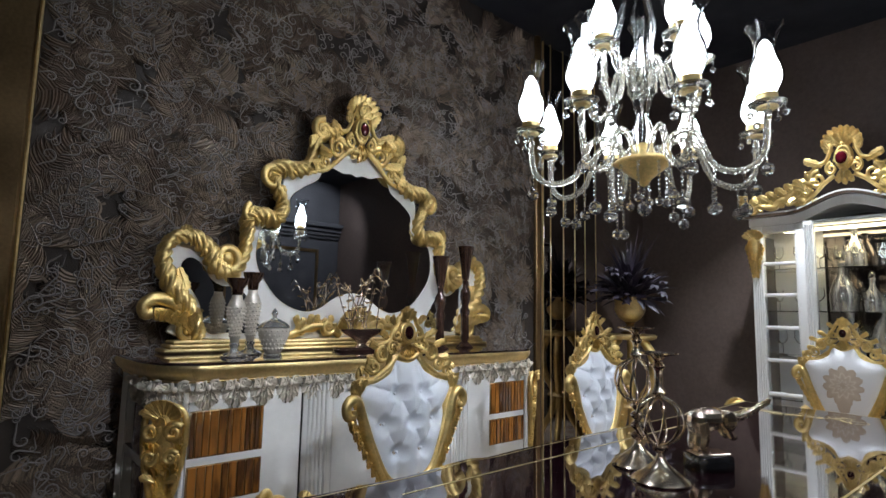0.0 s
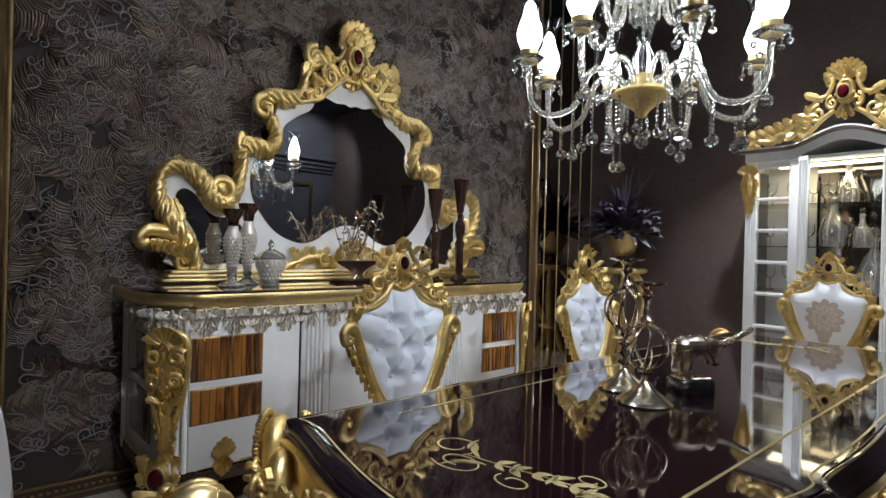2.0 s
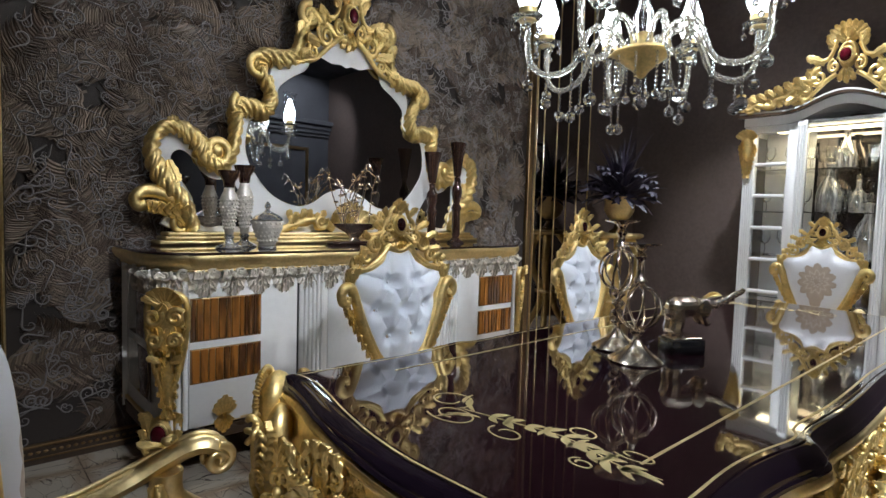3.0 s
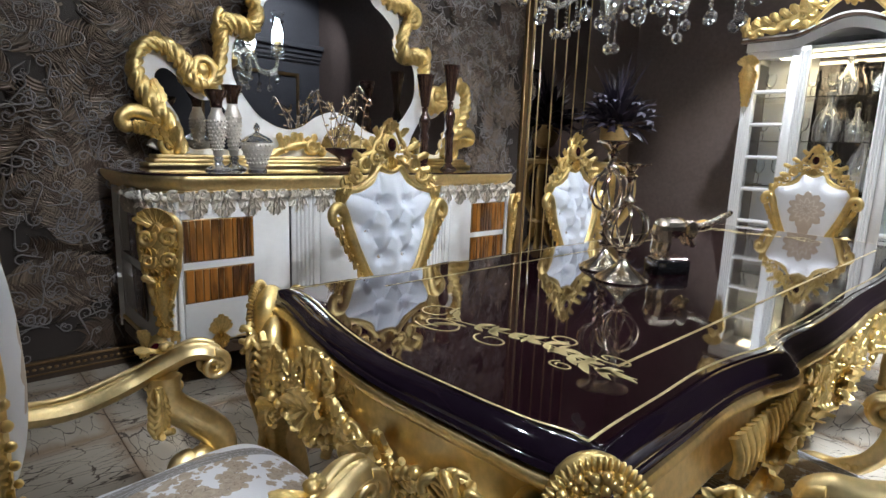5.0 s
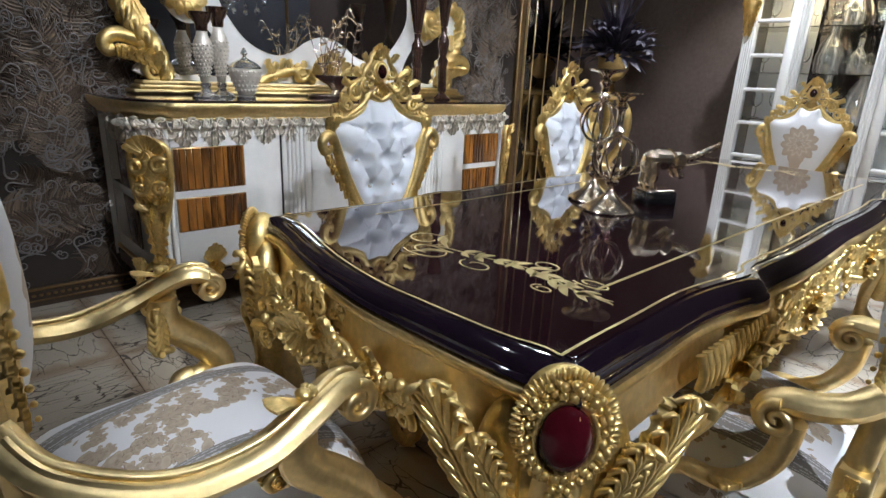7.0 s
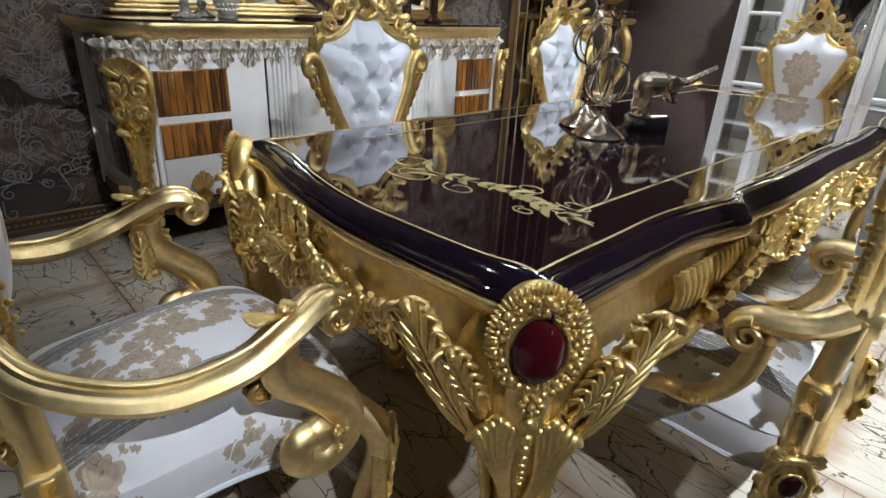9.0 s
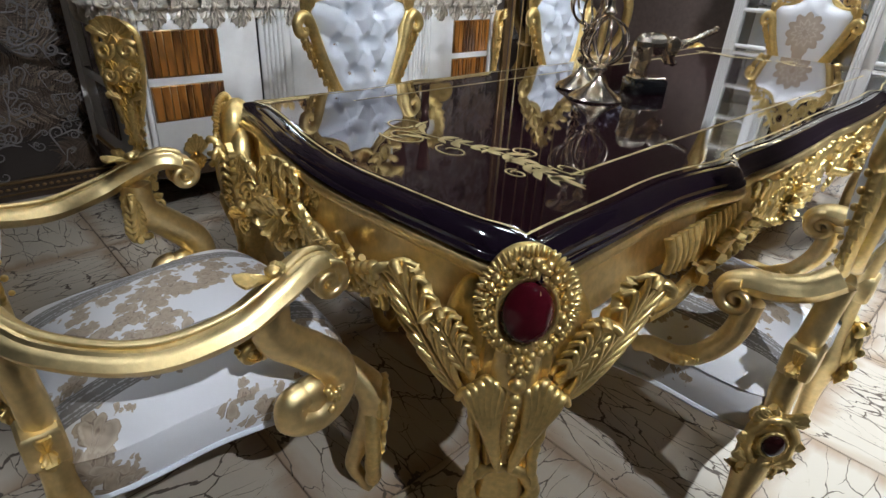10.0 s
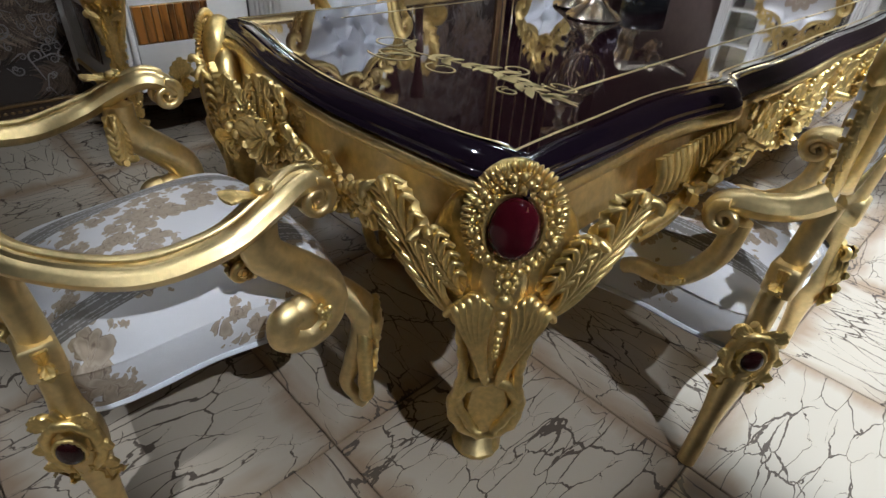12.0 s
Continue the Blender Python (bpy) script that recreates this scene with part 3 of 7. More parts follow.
# gilded casing at the left edge of the papered field
tr = Mesh()
tr.add(box(0.33, WALL_Y - 0.05, 0.0, 0.512, WALL_Y, CEIL, 0.012))
setting("trim", tr, DARK_GOLD, "wide brown-gold upright casing beside the wallpaper", "trim")
tr = Mesh()
tr.add(box(0.514, WALL_Y - 0.03, 0.0, 0.53, WALL_Y, CEIL, 0.006))
setting("trim_edge", tr, GOLD_LEAF, "narrow bright gold edge strip of the casing", "trim")
tr = Mesh()
tr.add(box(4.2, WALL_Y - 0.035, 0.0, 4.26, WALL_Y + 0.03, CEIL, 0.008))
setting("trim_end", tr, DARK_GOLD, "aged gold upright strip where the wallpaper ends", "trim")

# tall smoked mirror panels divided by thin gold bars
mw = thing("wall_mirror", "tall smoked mirror panels with thin upright gold bars", "mirror", T(0, 0, 0))
bars = [4.345, 4.453, 4.649, 4.829, 4.998, 5.184]
for a, b in zip(bars, bars[1:]):
    part("pane", Mesh().add(box(a + 0.006, WALL_Y + 0.008, 0.02, b - 0.006, WALL_Y + 0.022, CEIL - 0.02, 0.004)), GREY_MIRROR, mw, smooth=False)
for a in bars:
    part("bar", Mesh().add(box(a - 0.004, WALL_Y + 0.004, 0.0, a + 0.004, WALL_Y + 0.029, CEIL, 0.002)), GOLD_LEAF, mw, smooth=False)


# embossed feathers and curls of the wallpaper
def feather(me, rng, x, z, ang, L, W):
    bend = rng.uniform(-0.5, 0.5)
    ca, sa = math.cos(ang), math.sin(ang)

    def at(u, s):
        px, pz = s + bend * L * u * u * 0.4, u * L
        return (max(0.534, min(4.196, x + px * ca - pz * sa)), z + px * sa + pz * ca)
    n = 24
    for side in (1, -1):
        for i in range(n):
            u = 0.06 + 0.9 * i / n
            w = W * (math.sin(math.pi * (0.12 + 0.8 * u)) ** 0.8) * rng.uniform(0.75, 1.1)
            th = L / n * 1.5
            k = len(me.v)
            m = 5
            for j in range(m + 1):
                q = j / m
                uu = u + 0.3 * (w / L) * 1.3 * q + 0.14 * q * q
                ss = side * w * math.sin(q * 1.45)
                tt = th * (math.sin(math.pi * (0.15 + 0.85 * q)) + 0.03) * 0.5 / L
                y = WALL_Y - 0.0012 - 0.005 * math.sin(math.pi * q) - 0.0015 * rng.random()
                for d, dy in ((-tt, 0.001), (0, -0.0048), (tt, 0.001)):
                    a = at(uu + d, ss)
                    me.v.append((a[0], y + dy, a[1]))
            for j in range(m):
                for c in range(2):
                    me.f.append((k + 3 * j + c, k + 3 * j + c + 1, k + 3 * j + c + 4, k + 3 * j + c + 3))
    k = len(me.v)
    for j in range(9):
        u = j / 8
        for s in (-0.006 * (1 - u) - 0.001, 0.006 * (1 - u) + 0.001):
            a = at(u, s)
            me.v.append((a[0], WALL_Y - 0.007, a[1]))
    me.f += [(k + 2 * j, k + 2 * j + 1, k + 2 * j + 3, k + 2 * j + 2) for j in range(8)]


def curl(me, rng, x, z, r, ang, sign):
    turns, n = rng.uniform(1.0, 1.6), 22
    k = len(me.v)
    tail = rng.uniform(0.8, 2.4)
    pts = []
    for i in range(n + 1):
        u = i / n
        if u < 0.35:
            q = (0.35 - u) / 0.35
            pts.append((r * (1 + 0.15 * q * q), -sign * r * tail * q * 1.6))
        else:
            q = (u - 0.35) / 0.65
            a = sign * turns * 2 * math.pi * q
            pts.append((r * (1 - 0.85 * q) * math.cos(a), r * (1 - 0.85 * q) * math.sin(a)))
    ca, sa = math.cos(ang), math.sin(ang)
    for i, (px, pz) in enumerate(pts):
        a, b = pts[max(i - 1, 0)], pts[min(i + 1, n)]
        dx, dz = b[0] - a[0], b[1] - a[1]
        q = math.hypot(dx, dz) or 1
        w = (0.0016 + 0.055 * r) * (0.35 + math.sin(math.pi * min(1, 0.1 + i / n)))
        for s, dy in ((-1, 0), (0, -0.003), (1, 0)):
            ex, ez = px - dz / q * w * s, pz + dx / q * w * s
            me.v.append((x + ex * ca - ez * sa, WALL_Y - 0.0125 + dy, z + ex * sa + ez * ca))
    me.f += [(k + 3 * i + c, k + 3 * i + c + 1, k + 3 * i + c + 4, k + 3 * i + c + 3) for i in range(n) for c in range(2)]


rngw = random.Random(11)
fe, fl_light, cu = Mesh(), Mesh(), Mesh()
gx = 0.5
col = 0
while gx < 4.2:
    gz = 0.2 + (0.16 if col % 2 else 0.0)
    while gz < CEIL - 0.15:
        ang = radians(rngw.choice((-62, -35, 40, 66, 15, -100, 100)) + rngw.uniform(-14, 14))
        L = rngw.uniform(0.3, 0.44)
        x, z = gx + rngw.uniform(-0.05, 0.05), gz + rngw.uniform(-0.05, 0.05)
        tip = x - math.sin(ang) * L * 1.15
        if 0.35 < tip < 4.3 and 0.45 < x < 4.25:
            feather(fl_light if rngw.random() < 0.42 else fe, rngw, x, z, ang, L, L * rngw.uniform(0.3, 0.42))
        for _ in range(9):
            cx, cz = gx + rngw.uniform(-0.12, 0.12), gz + rngw.uniform(-0.12, 0.12)
            if 0.58 < cx < 4.12:
                curl(cu, rngw, cx, cz, rngw.uniform(0.012, 0.036), rngw.uniform(0, 6.28), rngw.choice((1, -1)))
        gz += 0.2
    gx += 0.185
    col += 1
for _ in range(240):                                         # smaller feathers between the large ones
    x, z = rngw.uniform(0.6, 4.1), rngw.uniform(0.14, 2.6)
    ang, L = rngw.uniform(-1.9, 1.9), rngw.uniform(0.16, 0.28)
    if 0.5 < x - math.sin(ang) * L * 1.15 < 4.2 and z + math.cos(ang) * L > 0.14:
        feather(fl_light if rngw.random() < 0.35 else fe, rngw, x, z, ang, L, L * rngw.uniform(0.28, 0.4))
fe_ob = new("wallpaper_feathers", mesh_of("wallpaper_feathers", fe, FEATHER))
tagged(fe_ob, "embossed dark brown feather pattern of the wallpaper", "wallpaper", "", "stuff")
tagged(new("wallpaper_light_feathers", mesh_of("wallpaper_light_feathers", fl_light, FEATHER_LIGHT)), "embossed pale taupe feathers of the dark wallpaper", "wallpaper", "", "stuff")
cu_ob = new("wallpaper_curls", mesh_of("wallpaper_curls", cu, CURL))
tagged(cu_ob, "embossed silvery scroll tendrils of the dark wallpaper", "wallpaper", "", "stuff")

# recessed ceiling spots; last four are added fill for sideboard, table corner, far wall
# x, y, watts, cone, and the point on which each one is trained
SPOTS = ((-0.7, 0.9, 120, 33, (-0.45, 1.45, 0)), (2.5, -0.3, 480, 34, (2.5, 0.45, 0)), (4.3, 0.2, 110, 75, (4.3, 0.8, 0)), (0.9, 3.0, 16, 95, (0.9, 3.0, 0)), (3.0, 3.1, 16, 95, (3.0, 3.1, 0)),
         (4.9, 2.4, 130, 80, (4.9, 2.4, 0)), (0.9, -0.9, 150, 34, (1.9, 3.3, 0.62)), (3.3, -0.8, 130, 36, (2.9, 3.2, 0.6)), (0.5, -1.6, 190, 21, (1.12, 1.3, 0.68)), (5.2, -1.5, 60, 90, (5.4, -3.0, 2.6)))
spot0 = None
for x, y, power, cone, aim in SPOTS:
    if spot0 is None:
        spot0 = thing("ceiling_light", "small round recessed downlight glowing cool white, some added as fill", "ceiling light", T(x, y, CEIL), "recessed ceiling spots")
        part("rim", Mesh().add(lathe(((0.036, -0.006), (0.05, -0.006), (0.052, -0.002), (0.05, 0.0), (0.036, 0.0), (0.036, -0.006)), 20)), SILVER, spot0)
        part("lens", Mesh().add(lathe(((0.0, -0.003), (0.034, -0.003), (0.034, -0.001), (0.0, -0.001)), 16)), DOWNMAT, spot0)
    else:
        copy_thing(spot0, T(x, y, CEIL))
    d = bpy.data.lights.new("spot_lamp", "SPOT")
    d.energy, d.spot_size, d.spot_blend, d.shadow_soft_size, d.color = power * SPOT, radians(cone), 0.5, 0.035, (0.76, 0.87, 1.0) if power > 300 else (0.85, 0.915, 1.0)
    new("spot_lamp", d).matrix_basis = look((x, y, CEIL - 0.02), (aim[0] + 1e-4, aim[1], aim[2]))


# ---- dining table ----
TX, TY, TZ = 2.57, 1.795, 0.78
near = ((1.085, 1.196), (1.25, 1.2), (1.4, 1.206), (1.5, 1.202), (1.6, 1.188), (1.69, 1.17), (1.745, 1.17), (1.785, 1.188), (1.86, 1.192), (2.05, 1.182), (2.3, 1.182), (2.57, 1.188),
        (2.84, 1.182), (3.09, 1.182), (3.28, 1.192), (3.355, 1.188), (3.395, 1.17), (3.45, 1.17), (3.54, 1.188), (3.64, 1.202), (3.74, 1.206), (3.89, 1.2), (4.05, 1.196))
side = ((1.03, 1.203), (0.992, 1.235), (0.975, 1.31), (0.965, 1.42), (0.957, 1.56), (0.953, 1.68), (0.96, 1.8), (0.976, 1.92), (1.003, 2.06), (1.028, 2.17), (1.045, 2.26), (1.052, 2.33), (1.072, 2.375))
CORNER, CORNER2 = (0.99, 1.19), (1.045, 2.40)        # sharp corners between smooth serpentine sides


def serp(pts, n):
    return [(p.x, p.y) for p in smooth_path([(x, y, 0) for x, y in pts], n)][:-1]


mirrored = [(2 * TX - x, 2 * TY - y) for x, y in side[1:-1]]
half = serp([CORNER, *near, (2 * TX - CORNER2[0], 2 * TY - CORNER2[1])], 150) + serp([(2 * TX - CORNER2[0], 2 * TY - CORNER2[1]), *reversed(mirrored), (2 * TX - CORNER[0], 2 * TY - CORNER[1])], 70)
TOP = half + [(2 * TX - x, 2 * TY - y) for x, y in half]
HALF = ((TX, TY), 1.6, 0.605)
table = thing("dining_table", "long serpentine dining table, dark glossy top on gilded carved base", "table", T(0, 0, 0))
edge_rows = ((TZ - 0.043, -0.012), (TZ - 0.041, -0.002), (TZ - 0.036, 0.001), (TZ - 0.03, -0.002), (TZ - 0.0275, -0.008), (TZ - 0.0255, -0.0085), (TZ - 0.021, -0.0105), (TZ - 0.017, -0.0165), (TZ - 0.0155, -0.018), (TZ - 0.009, -0.026), (TZ - 0.004, -0.036), (TZ - 0.001, -0.045), (TZ, -0.052))
part("tabletop", Mesh().add(prism(TOP, 0, 0, axis="z", steps=edge_rows, shrink=HALF)), EDGE, table, "dark violet-black lacquered top with moulded edge")
part("top_panel", Mesh().add(prism(TOP, 0, 0, axis="z", steps=((TZ - 0.002, -0.056), (TZ + 0.003, -0.056), (TZ + 0.0035, -0.058)), shrink=HALF)), DARKTOP, table, "mirror-polished dark mahogany top panel")
part("gold_bead", Mesh().add(prism(TOP, 0, 0, axis="z", steps=((TZ - 0.071, -0.02), (TZ - 0.069, 0.0), (TZ - 0.062, 0.006), (TZ - 0.053, 0.006), (TZ - 0.046, 0.002), (TZ - 0.0435, -0.012)), shrink=HALF)), GOLD_LEAF, table, "rounded gold bead under the table edge")
part("apron", Mesh().add(prism(TOP, 0, 0, axis="z", steps=((0.6, -0.04), (0.604, -0.008), (0.612, 0.002), (0.624, 0.002), (0.632, -0.004), (0.65, -0.006), (0.68, -0.009), (TZ - 0.072, -0.012)), shrink=HALF)), GOLD_LEAF, table, "smooth gilded apron")


def ribbon(pts, w, z, closed=False):
    v, f, n = [], [], len(pts)
    for i in range(n):
        a = pts[(i + 1) % n] if closed or i < n - 1 else pts[i]
        b = pts[i - 1] if closed or i > 0 else pts[i]
        dx, dy = a[0] - b[0], a[1] - b[1]
        q = math.hypot(dx, dy) or 1
        for s in (-1, 1):
            v.append((pts[i][0] - s * dy / q * w / 2, pts[i][1] + s * dx / q * w / 2, z))
    f = [(2 * i, 2 * i + 1, (2 * i + 3) % (2 * n), (2 * i + 2) % (2 * n)) for i in range(n if closed else n - 1)]
    return v, f


line = inset(TOP, -0.075, (TX, TY), 2.45, 0.605)
inl = Mesh().add(ribbon(line, 0.006, TZ + 0.0042, True))
for sg in (1, -1):
    inl.add(ribbon([(TX + sg * q, TY - sg * 0.4) for q in (-1.225, -0.4, 0.4, 1.225)], 0.008, TZ + 0.0042))
part("inlay_line", inl, INLAY, table, "thin brass stringing line inlaid in the top")


def motif(sg):
    """A vine of plump brass leaves and thin curls laid across the end of the top."""
    me = Mesh()
    z = TZ + 0.0044

    def at(x, y):
        return (TX + sg * (x - TX), TY + sg * (y - TY))

    def petal(x, y, a, L, W, bend=0.3, dz=0.0002):
        k = len(me.v)
        for j in range(7):
            q = j / 6
            w = W * math.sin(math.pi * min(1, 0.06 + 0.9 * q ** 0.8)) * 0.5
            b = a + bend * q
            px, py = x + L * q * math.cos(b), y + L * q * math.sin(b)
            for s2 in (1, -1):
                me.v.append((*at(px - s2 * w * math.sin(b), py + s2 * w * math.cos(b)), z + dz))
        me.f += [(k + 2 * j, k + 2 * j + 1, k + 2 * j + 3, k + 2 * j + 2) for j in range(6)]

    def loop(cx, cy, rx, ry, turns, start, w=0.005, shrink=0.6):
        n = 40
        me.add(ribbon([at(cx + rx * (1 - shrink * q / n) * math.cos(start + turns * 6.283 * q / n), cy + ry * (1 - shrink * q / n) * math.sin(start + turns * 6.283 * q / n)) for q in range(n + 1)], w, z + 0.0003))
    spine = [(p[0], p[1]) for p in smooth_path([(x, y, 0) for x, y in ((1.315, 1.335), (1.305, 1.42), (1.325, 1.5), (1.335, 1.58), (1.315, 1.67), (1.295, 1.76), (1.28, 1.83))], 48)]
    me.add(ribbon([at(*p) for p in spine], 0.005, z))
    petal(1.305, 1.41, -1.35, 0.085, 0.02, -0.3)
    petal(1.3, 1.42, -1.9, 0.05, 0.02, 0.5)
    rng = random.Random(3)
    for i in range(7, 40, 4):
        x, y = spine[i]
        a = math.atan2(spine[i + 1][1] - y, spine[i + 1][0] - x)
        for s in (1, -1):
            L = rng.uniform(0.04, 0.062) * (1 if i < 30 else 0.8)
            petal(x, y, a + math.pi + s * rng.uniform(0.75, 1.25), L, rng.uniform(0.017, 0.023), -s * 0.4)
            if i % 8 == 3:
                petal(x, y, a + s * rng.uniform(0.9, 1.3), L * 0.7, 0.014, s * 0.5)
    for cx, cy, rx, ry, tn, st in ((1.235, 1.82, 0.05, 0.075, 1.2, 2.4), (1.3, 1.9, 0.06, 0.07, 1.15, 4.2), (1.25, 1.66, 0.035, 0.05, 1.1, 1.2), (1.385, 1.56, 0.03, 0.04, 1.2, 3.6), (1.37, 1.42, 0.025, 0.05, 1.1, 2.2), (1.255, 1.47, 0.02, 0.03, 1.3, 0.5)):
        loop(cx, cy, rx, ry, tn, st)
    for k in range(3):
        petal(1.27 - 0.012 * k, 1.76 + 0.02 * k, 1.6 + 0.25 * k, 0.085 - 0.01 * k, 0.012, 0.5)
        petal(1.29 + 0.01 * k, 1.8 + 0.03 * k, 1.3 - 0.25 * k, 0.07, 0.012, -0.4)
    return me


for sg in (1, -1):
    tagged(part("inlay_motif", motif(sg), INLAY, table, "brass leafy vine inlaid across the table end"), kind="stuff")


def corner_leg(parent, m, rng):
    """A cabriole corner leg facing -Y in its own frame: cabochon shell at the knee, carved drop, scroll foot."""
    path = smooth_path([(0, 0.06, 0.715), (0, 0.03, 0.62), (0, 0.0, 0.5), (0, 0.03, 0.36), (0, 0.075, 0.22), (0, 0.09, 0.1), (0, 0.06, 0.0)], 40)
    leg = part("leg", Mesh().add(tube(path, lambda u: 0.07 - 0.044 * min(u * 1.2, 1) ** 0.9 + 0.03 * max(0, u - 0.85) / 0.15, 18, ridge=0.04, up=(1, 0, 0)), m), GOLD_LEAF, parent)
    c = Mesh()
    n, zc = 58, 0.69
    for k in range(n):                                   # gadrooned shell rim
        a = 2 * math.pi * k / n
        rx, rz = 0.074, 0.094 + 0.006 * math.sin(a)
        q = T(rx * math.cos(a), -0.036, zc + rz * math.sin(a), 0, 90 - math.degrees(a), 0)
        c.add(ball((0, 0, 0), (0.0039, 0.009, 0.0135 + 0.002 * math.sin(3 * a)), 6, 5), m @ q)
    for s, cnt, r in ((0.069, 30, 0.0075), (0.06, 24, 0.0085), (0.051, 22, 0.006)):      # blossoms and beads round the stone
        for k in range(cnt):
            a = 2 * math.pi * (k + s * 40) / cnt
            q = r * rng.uniform(0.7, 1.25)
            c.add(ball((s * math.cos(a), -0.04 - 0.006 * rng.random(), zc - 0.003 + s * 1.32 * math.sin(a)), (q, q, q), 7, 5), m)
    c.add(ball((0, 0.0, zc), (0.074, 0.05, 0.096), 20, 14), m)
    for k in range(5):                                   # flower under the top of the rim
        a = k * 2 * math.pi / 5
        c.add(ball((0.014 * math.cos(a), -0.05, zc + 0.078 + 0.011 * math.sin(a)), 0.0085, 6, 5), m)
    c.add(prism([(-0.07, 0.66), (0.07, 0.66), (0.078, 0.56), (0.07, 0.47), (0.058, 0.38), (0.05, 0.3), (0.058, 0.22), (0.03, 0.13), (-0.03, 0.13), (-0.058, 0.22), (-0.05, 0.3), (-0.058, 0.38), (-0.07, 0.47), (-0.078, 0.56)], -0.022, 0.06, 0.02), m)
    for k in range(8):                                   # daisy below the stone
        a = k * math.pi / 4
        c.add(ball((0.0165 * math.cos(a), -0.05, 0.578 + 0.0165 * math.sin(a)), (0.0078, 0.007, 0.0078), 6, 5), m)
    c.add(ball((0, -0.054, 0.578), 0.0085, 7, 5), m)
    for k, (bz, br) in enumerate(((0.538, 0.0165), (0.506, 0.0125), (0.482, 0.0105), (0.461, 0.0095), (0.442, 0.0085), (0.425, 0.0075), (0.41, 0.007), (0.396, 0.006))):
        c.add(ball((0, -0.05 + 0.001 * k, bz), (br, br * 0.8, br), 10, 7), m)
    for sg in (1, -1):
        for k in range(6):                               # shell flutes that sweep up and out beside the bead string
            o = 0.016 + 0.0125 * k
            c.add(tube(smooth_path([(sg * 0.012, -0.034, 0.33 - 0.004 * k), (sg * (0.02 + 0.3 * o), -0.042, 0.41), (sg * (0.014 + 0.75 * o), -0.045, 0.48), (sg * (o + 0.006), -0.04, 0.535 - 0.009 * abs(k - 2)), (sg * (o + 0.02), -0.03, 0.532 - 0.014 * abs(k - 1.5))], 22), lambda u: 0.0045 + 0.0055 * math.sin(math.pi * min(1, u * 0.8 + 0.02)), 8), m)
        side = m @ T(sg * 0.064, -0.008, 0.45, 0, sg * 31, sg * 34)
        c.add(ball((sg * 0.06, 0.035, 0.585), (0.075, 0.05, 0.13), 16, 10), m)
        c.add(plume(0.31, 0.088), side)
        c.add(plume(0.14, 0.062, 6), m @ T(sg * 0.07, -0.014, 0.53, 0, sg * 30, sg * 26))
        c.add(leaf(0.2, 0.06, 0.12, 6), m @ T(sg * 0.058, -0.012, 0.5, 176, sg * 10, sg * 10))
        c.add(tube(smooth_path([(sg * 0.08, 0.0, 0.52), (sg * 0.066, -0.012, 0.42), (sg * 0.055, -0.016, 0.33), (sg * 0.062, -0.018, 0.24), (sg * 0.02, -0.028, 0.16)], 30), 0.011, 8, rope=0.2, strands=1, pitch=1.9), m)
    part("carving", c, GOLD, leg, "deeply carved gilded shell and foliage")
    gem_set(leg, 0, -0.048, 0.683, 0.043, 0.059, "large dark red cabochon stone", m, 38)
    foot = Mesh()                                         # scroll ring near the foot
    foot.add(tube([Vector((0.068 * math.cos(2 * math.pi * k / 30), -0.012, 0.22 + 0.085 * math.sin(2 * math.pi * k / 30))) for k in range(30)], 0.016, 8, True, rope=0.15, strands=1, pitch=2.4), m)
    foot.add(lathe(((0.0, 0.0), (0.055, 0.0), (0.06, 0.012), (0.045, 0.03), (0.02, 0.05), (0.0, 0.05)), 14, (0, 0.065, 0)), m)
    part("foot", foot, GOLD, leg)


rngt = random.Random(21)
for cx, cy, rz in ((1.018, 1.238, -45), (4.115, 1.235, 45), (4.1, 2.36, 135), (1.06, 2.39, -135)):
    corner_leg(table, T(cx, cy, 0, 0, 0, rz), rngt)


def apron_carving(parent, m, w, h, seed, dense):
    """A swag of acanthus and flowers hung on the apron, facing -Y."""
    rng = random.Random(seed)
    c = Mesh()
    foliage(c, rng, 0, -0.02, w, h, int(dense * 1.7), 0.054, -0.008, m)
    for sg in (1, -1):
        for k in range(5):
            c.add(volute(sg * w * (0.1 + 0.09 * k), -0.03 - 0.03 * math.cos(k), 0.03 - 0.002 * k, 0.011, 1.4, k, sg, -0.012), m)
        for k in range(6):
            c.add(ball((sg * w * 0.08 * (k + 0.5), -0.02, -h * 0.52 + 0.012 * k), 0.014, 7, 5), m)
    for k in range(5):
        c.add(leaf(0.085, 0.042, 0.4, 4), m @ T(0, -0.014, -0.04, 10, -60 + 30 * k, 0))
        c.add(leaf(0.07, 0.036, 0.4, 4), m @ T(0, -0.014, -0.02, 10, 120 + 30 * k, 0))
    part("carving", c, GOLD, parent, "gilded carved flowers and acanthus leaves")


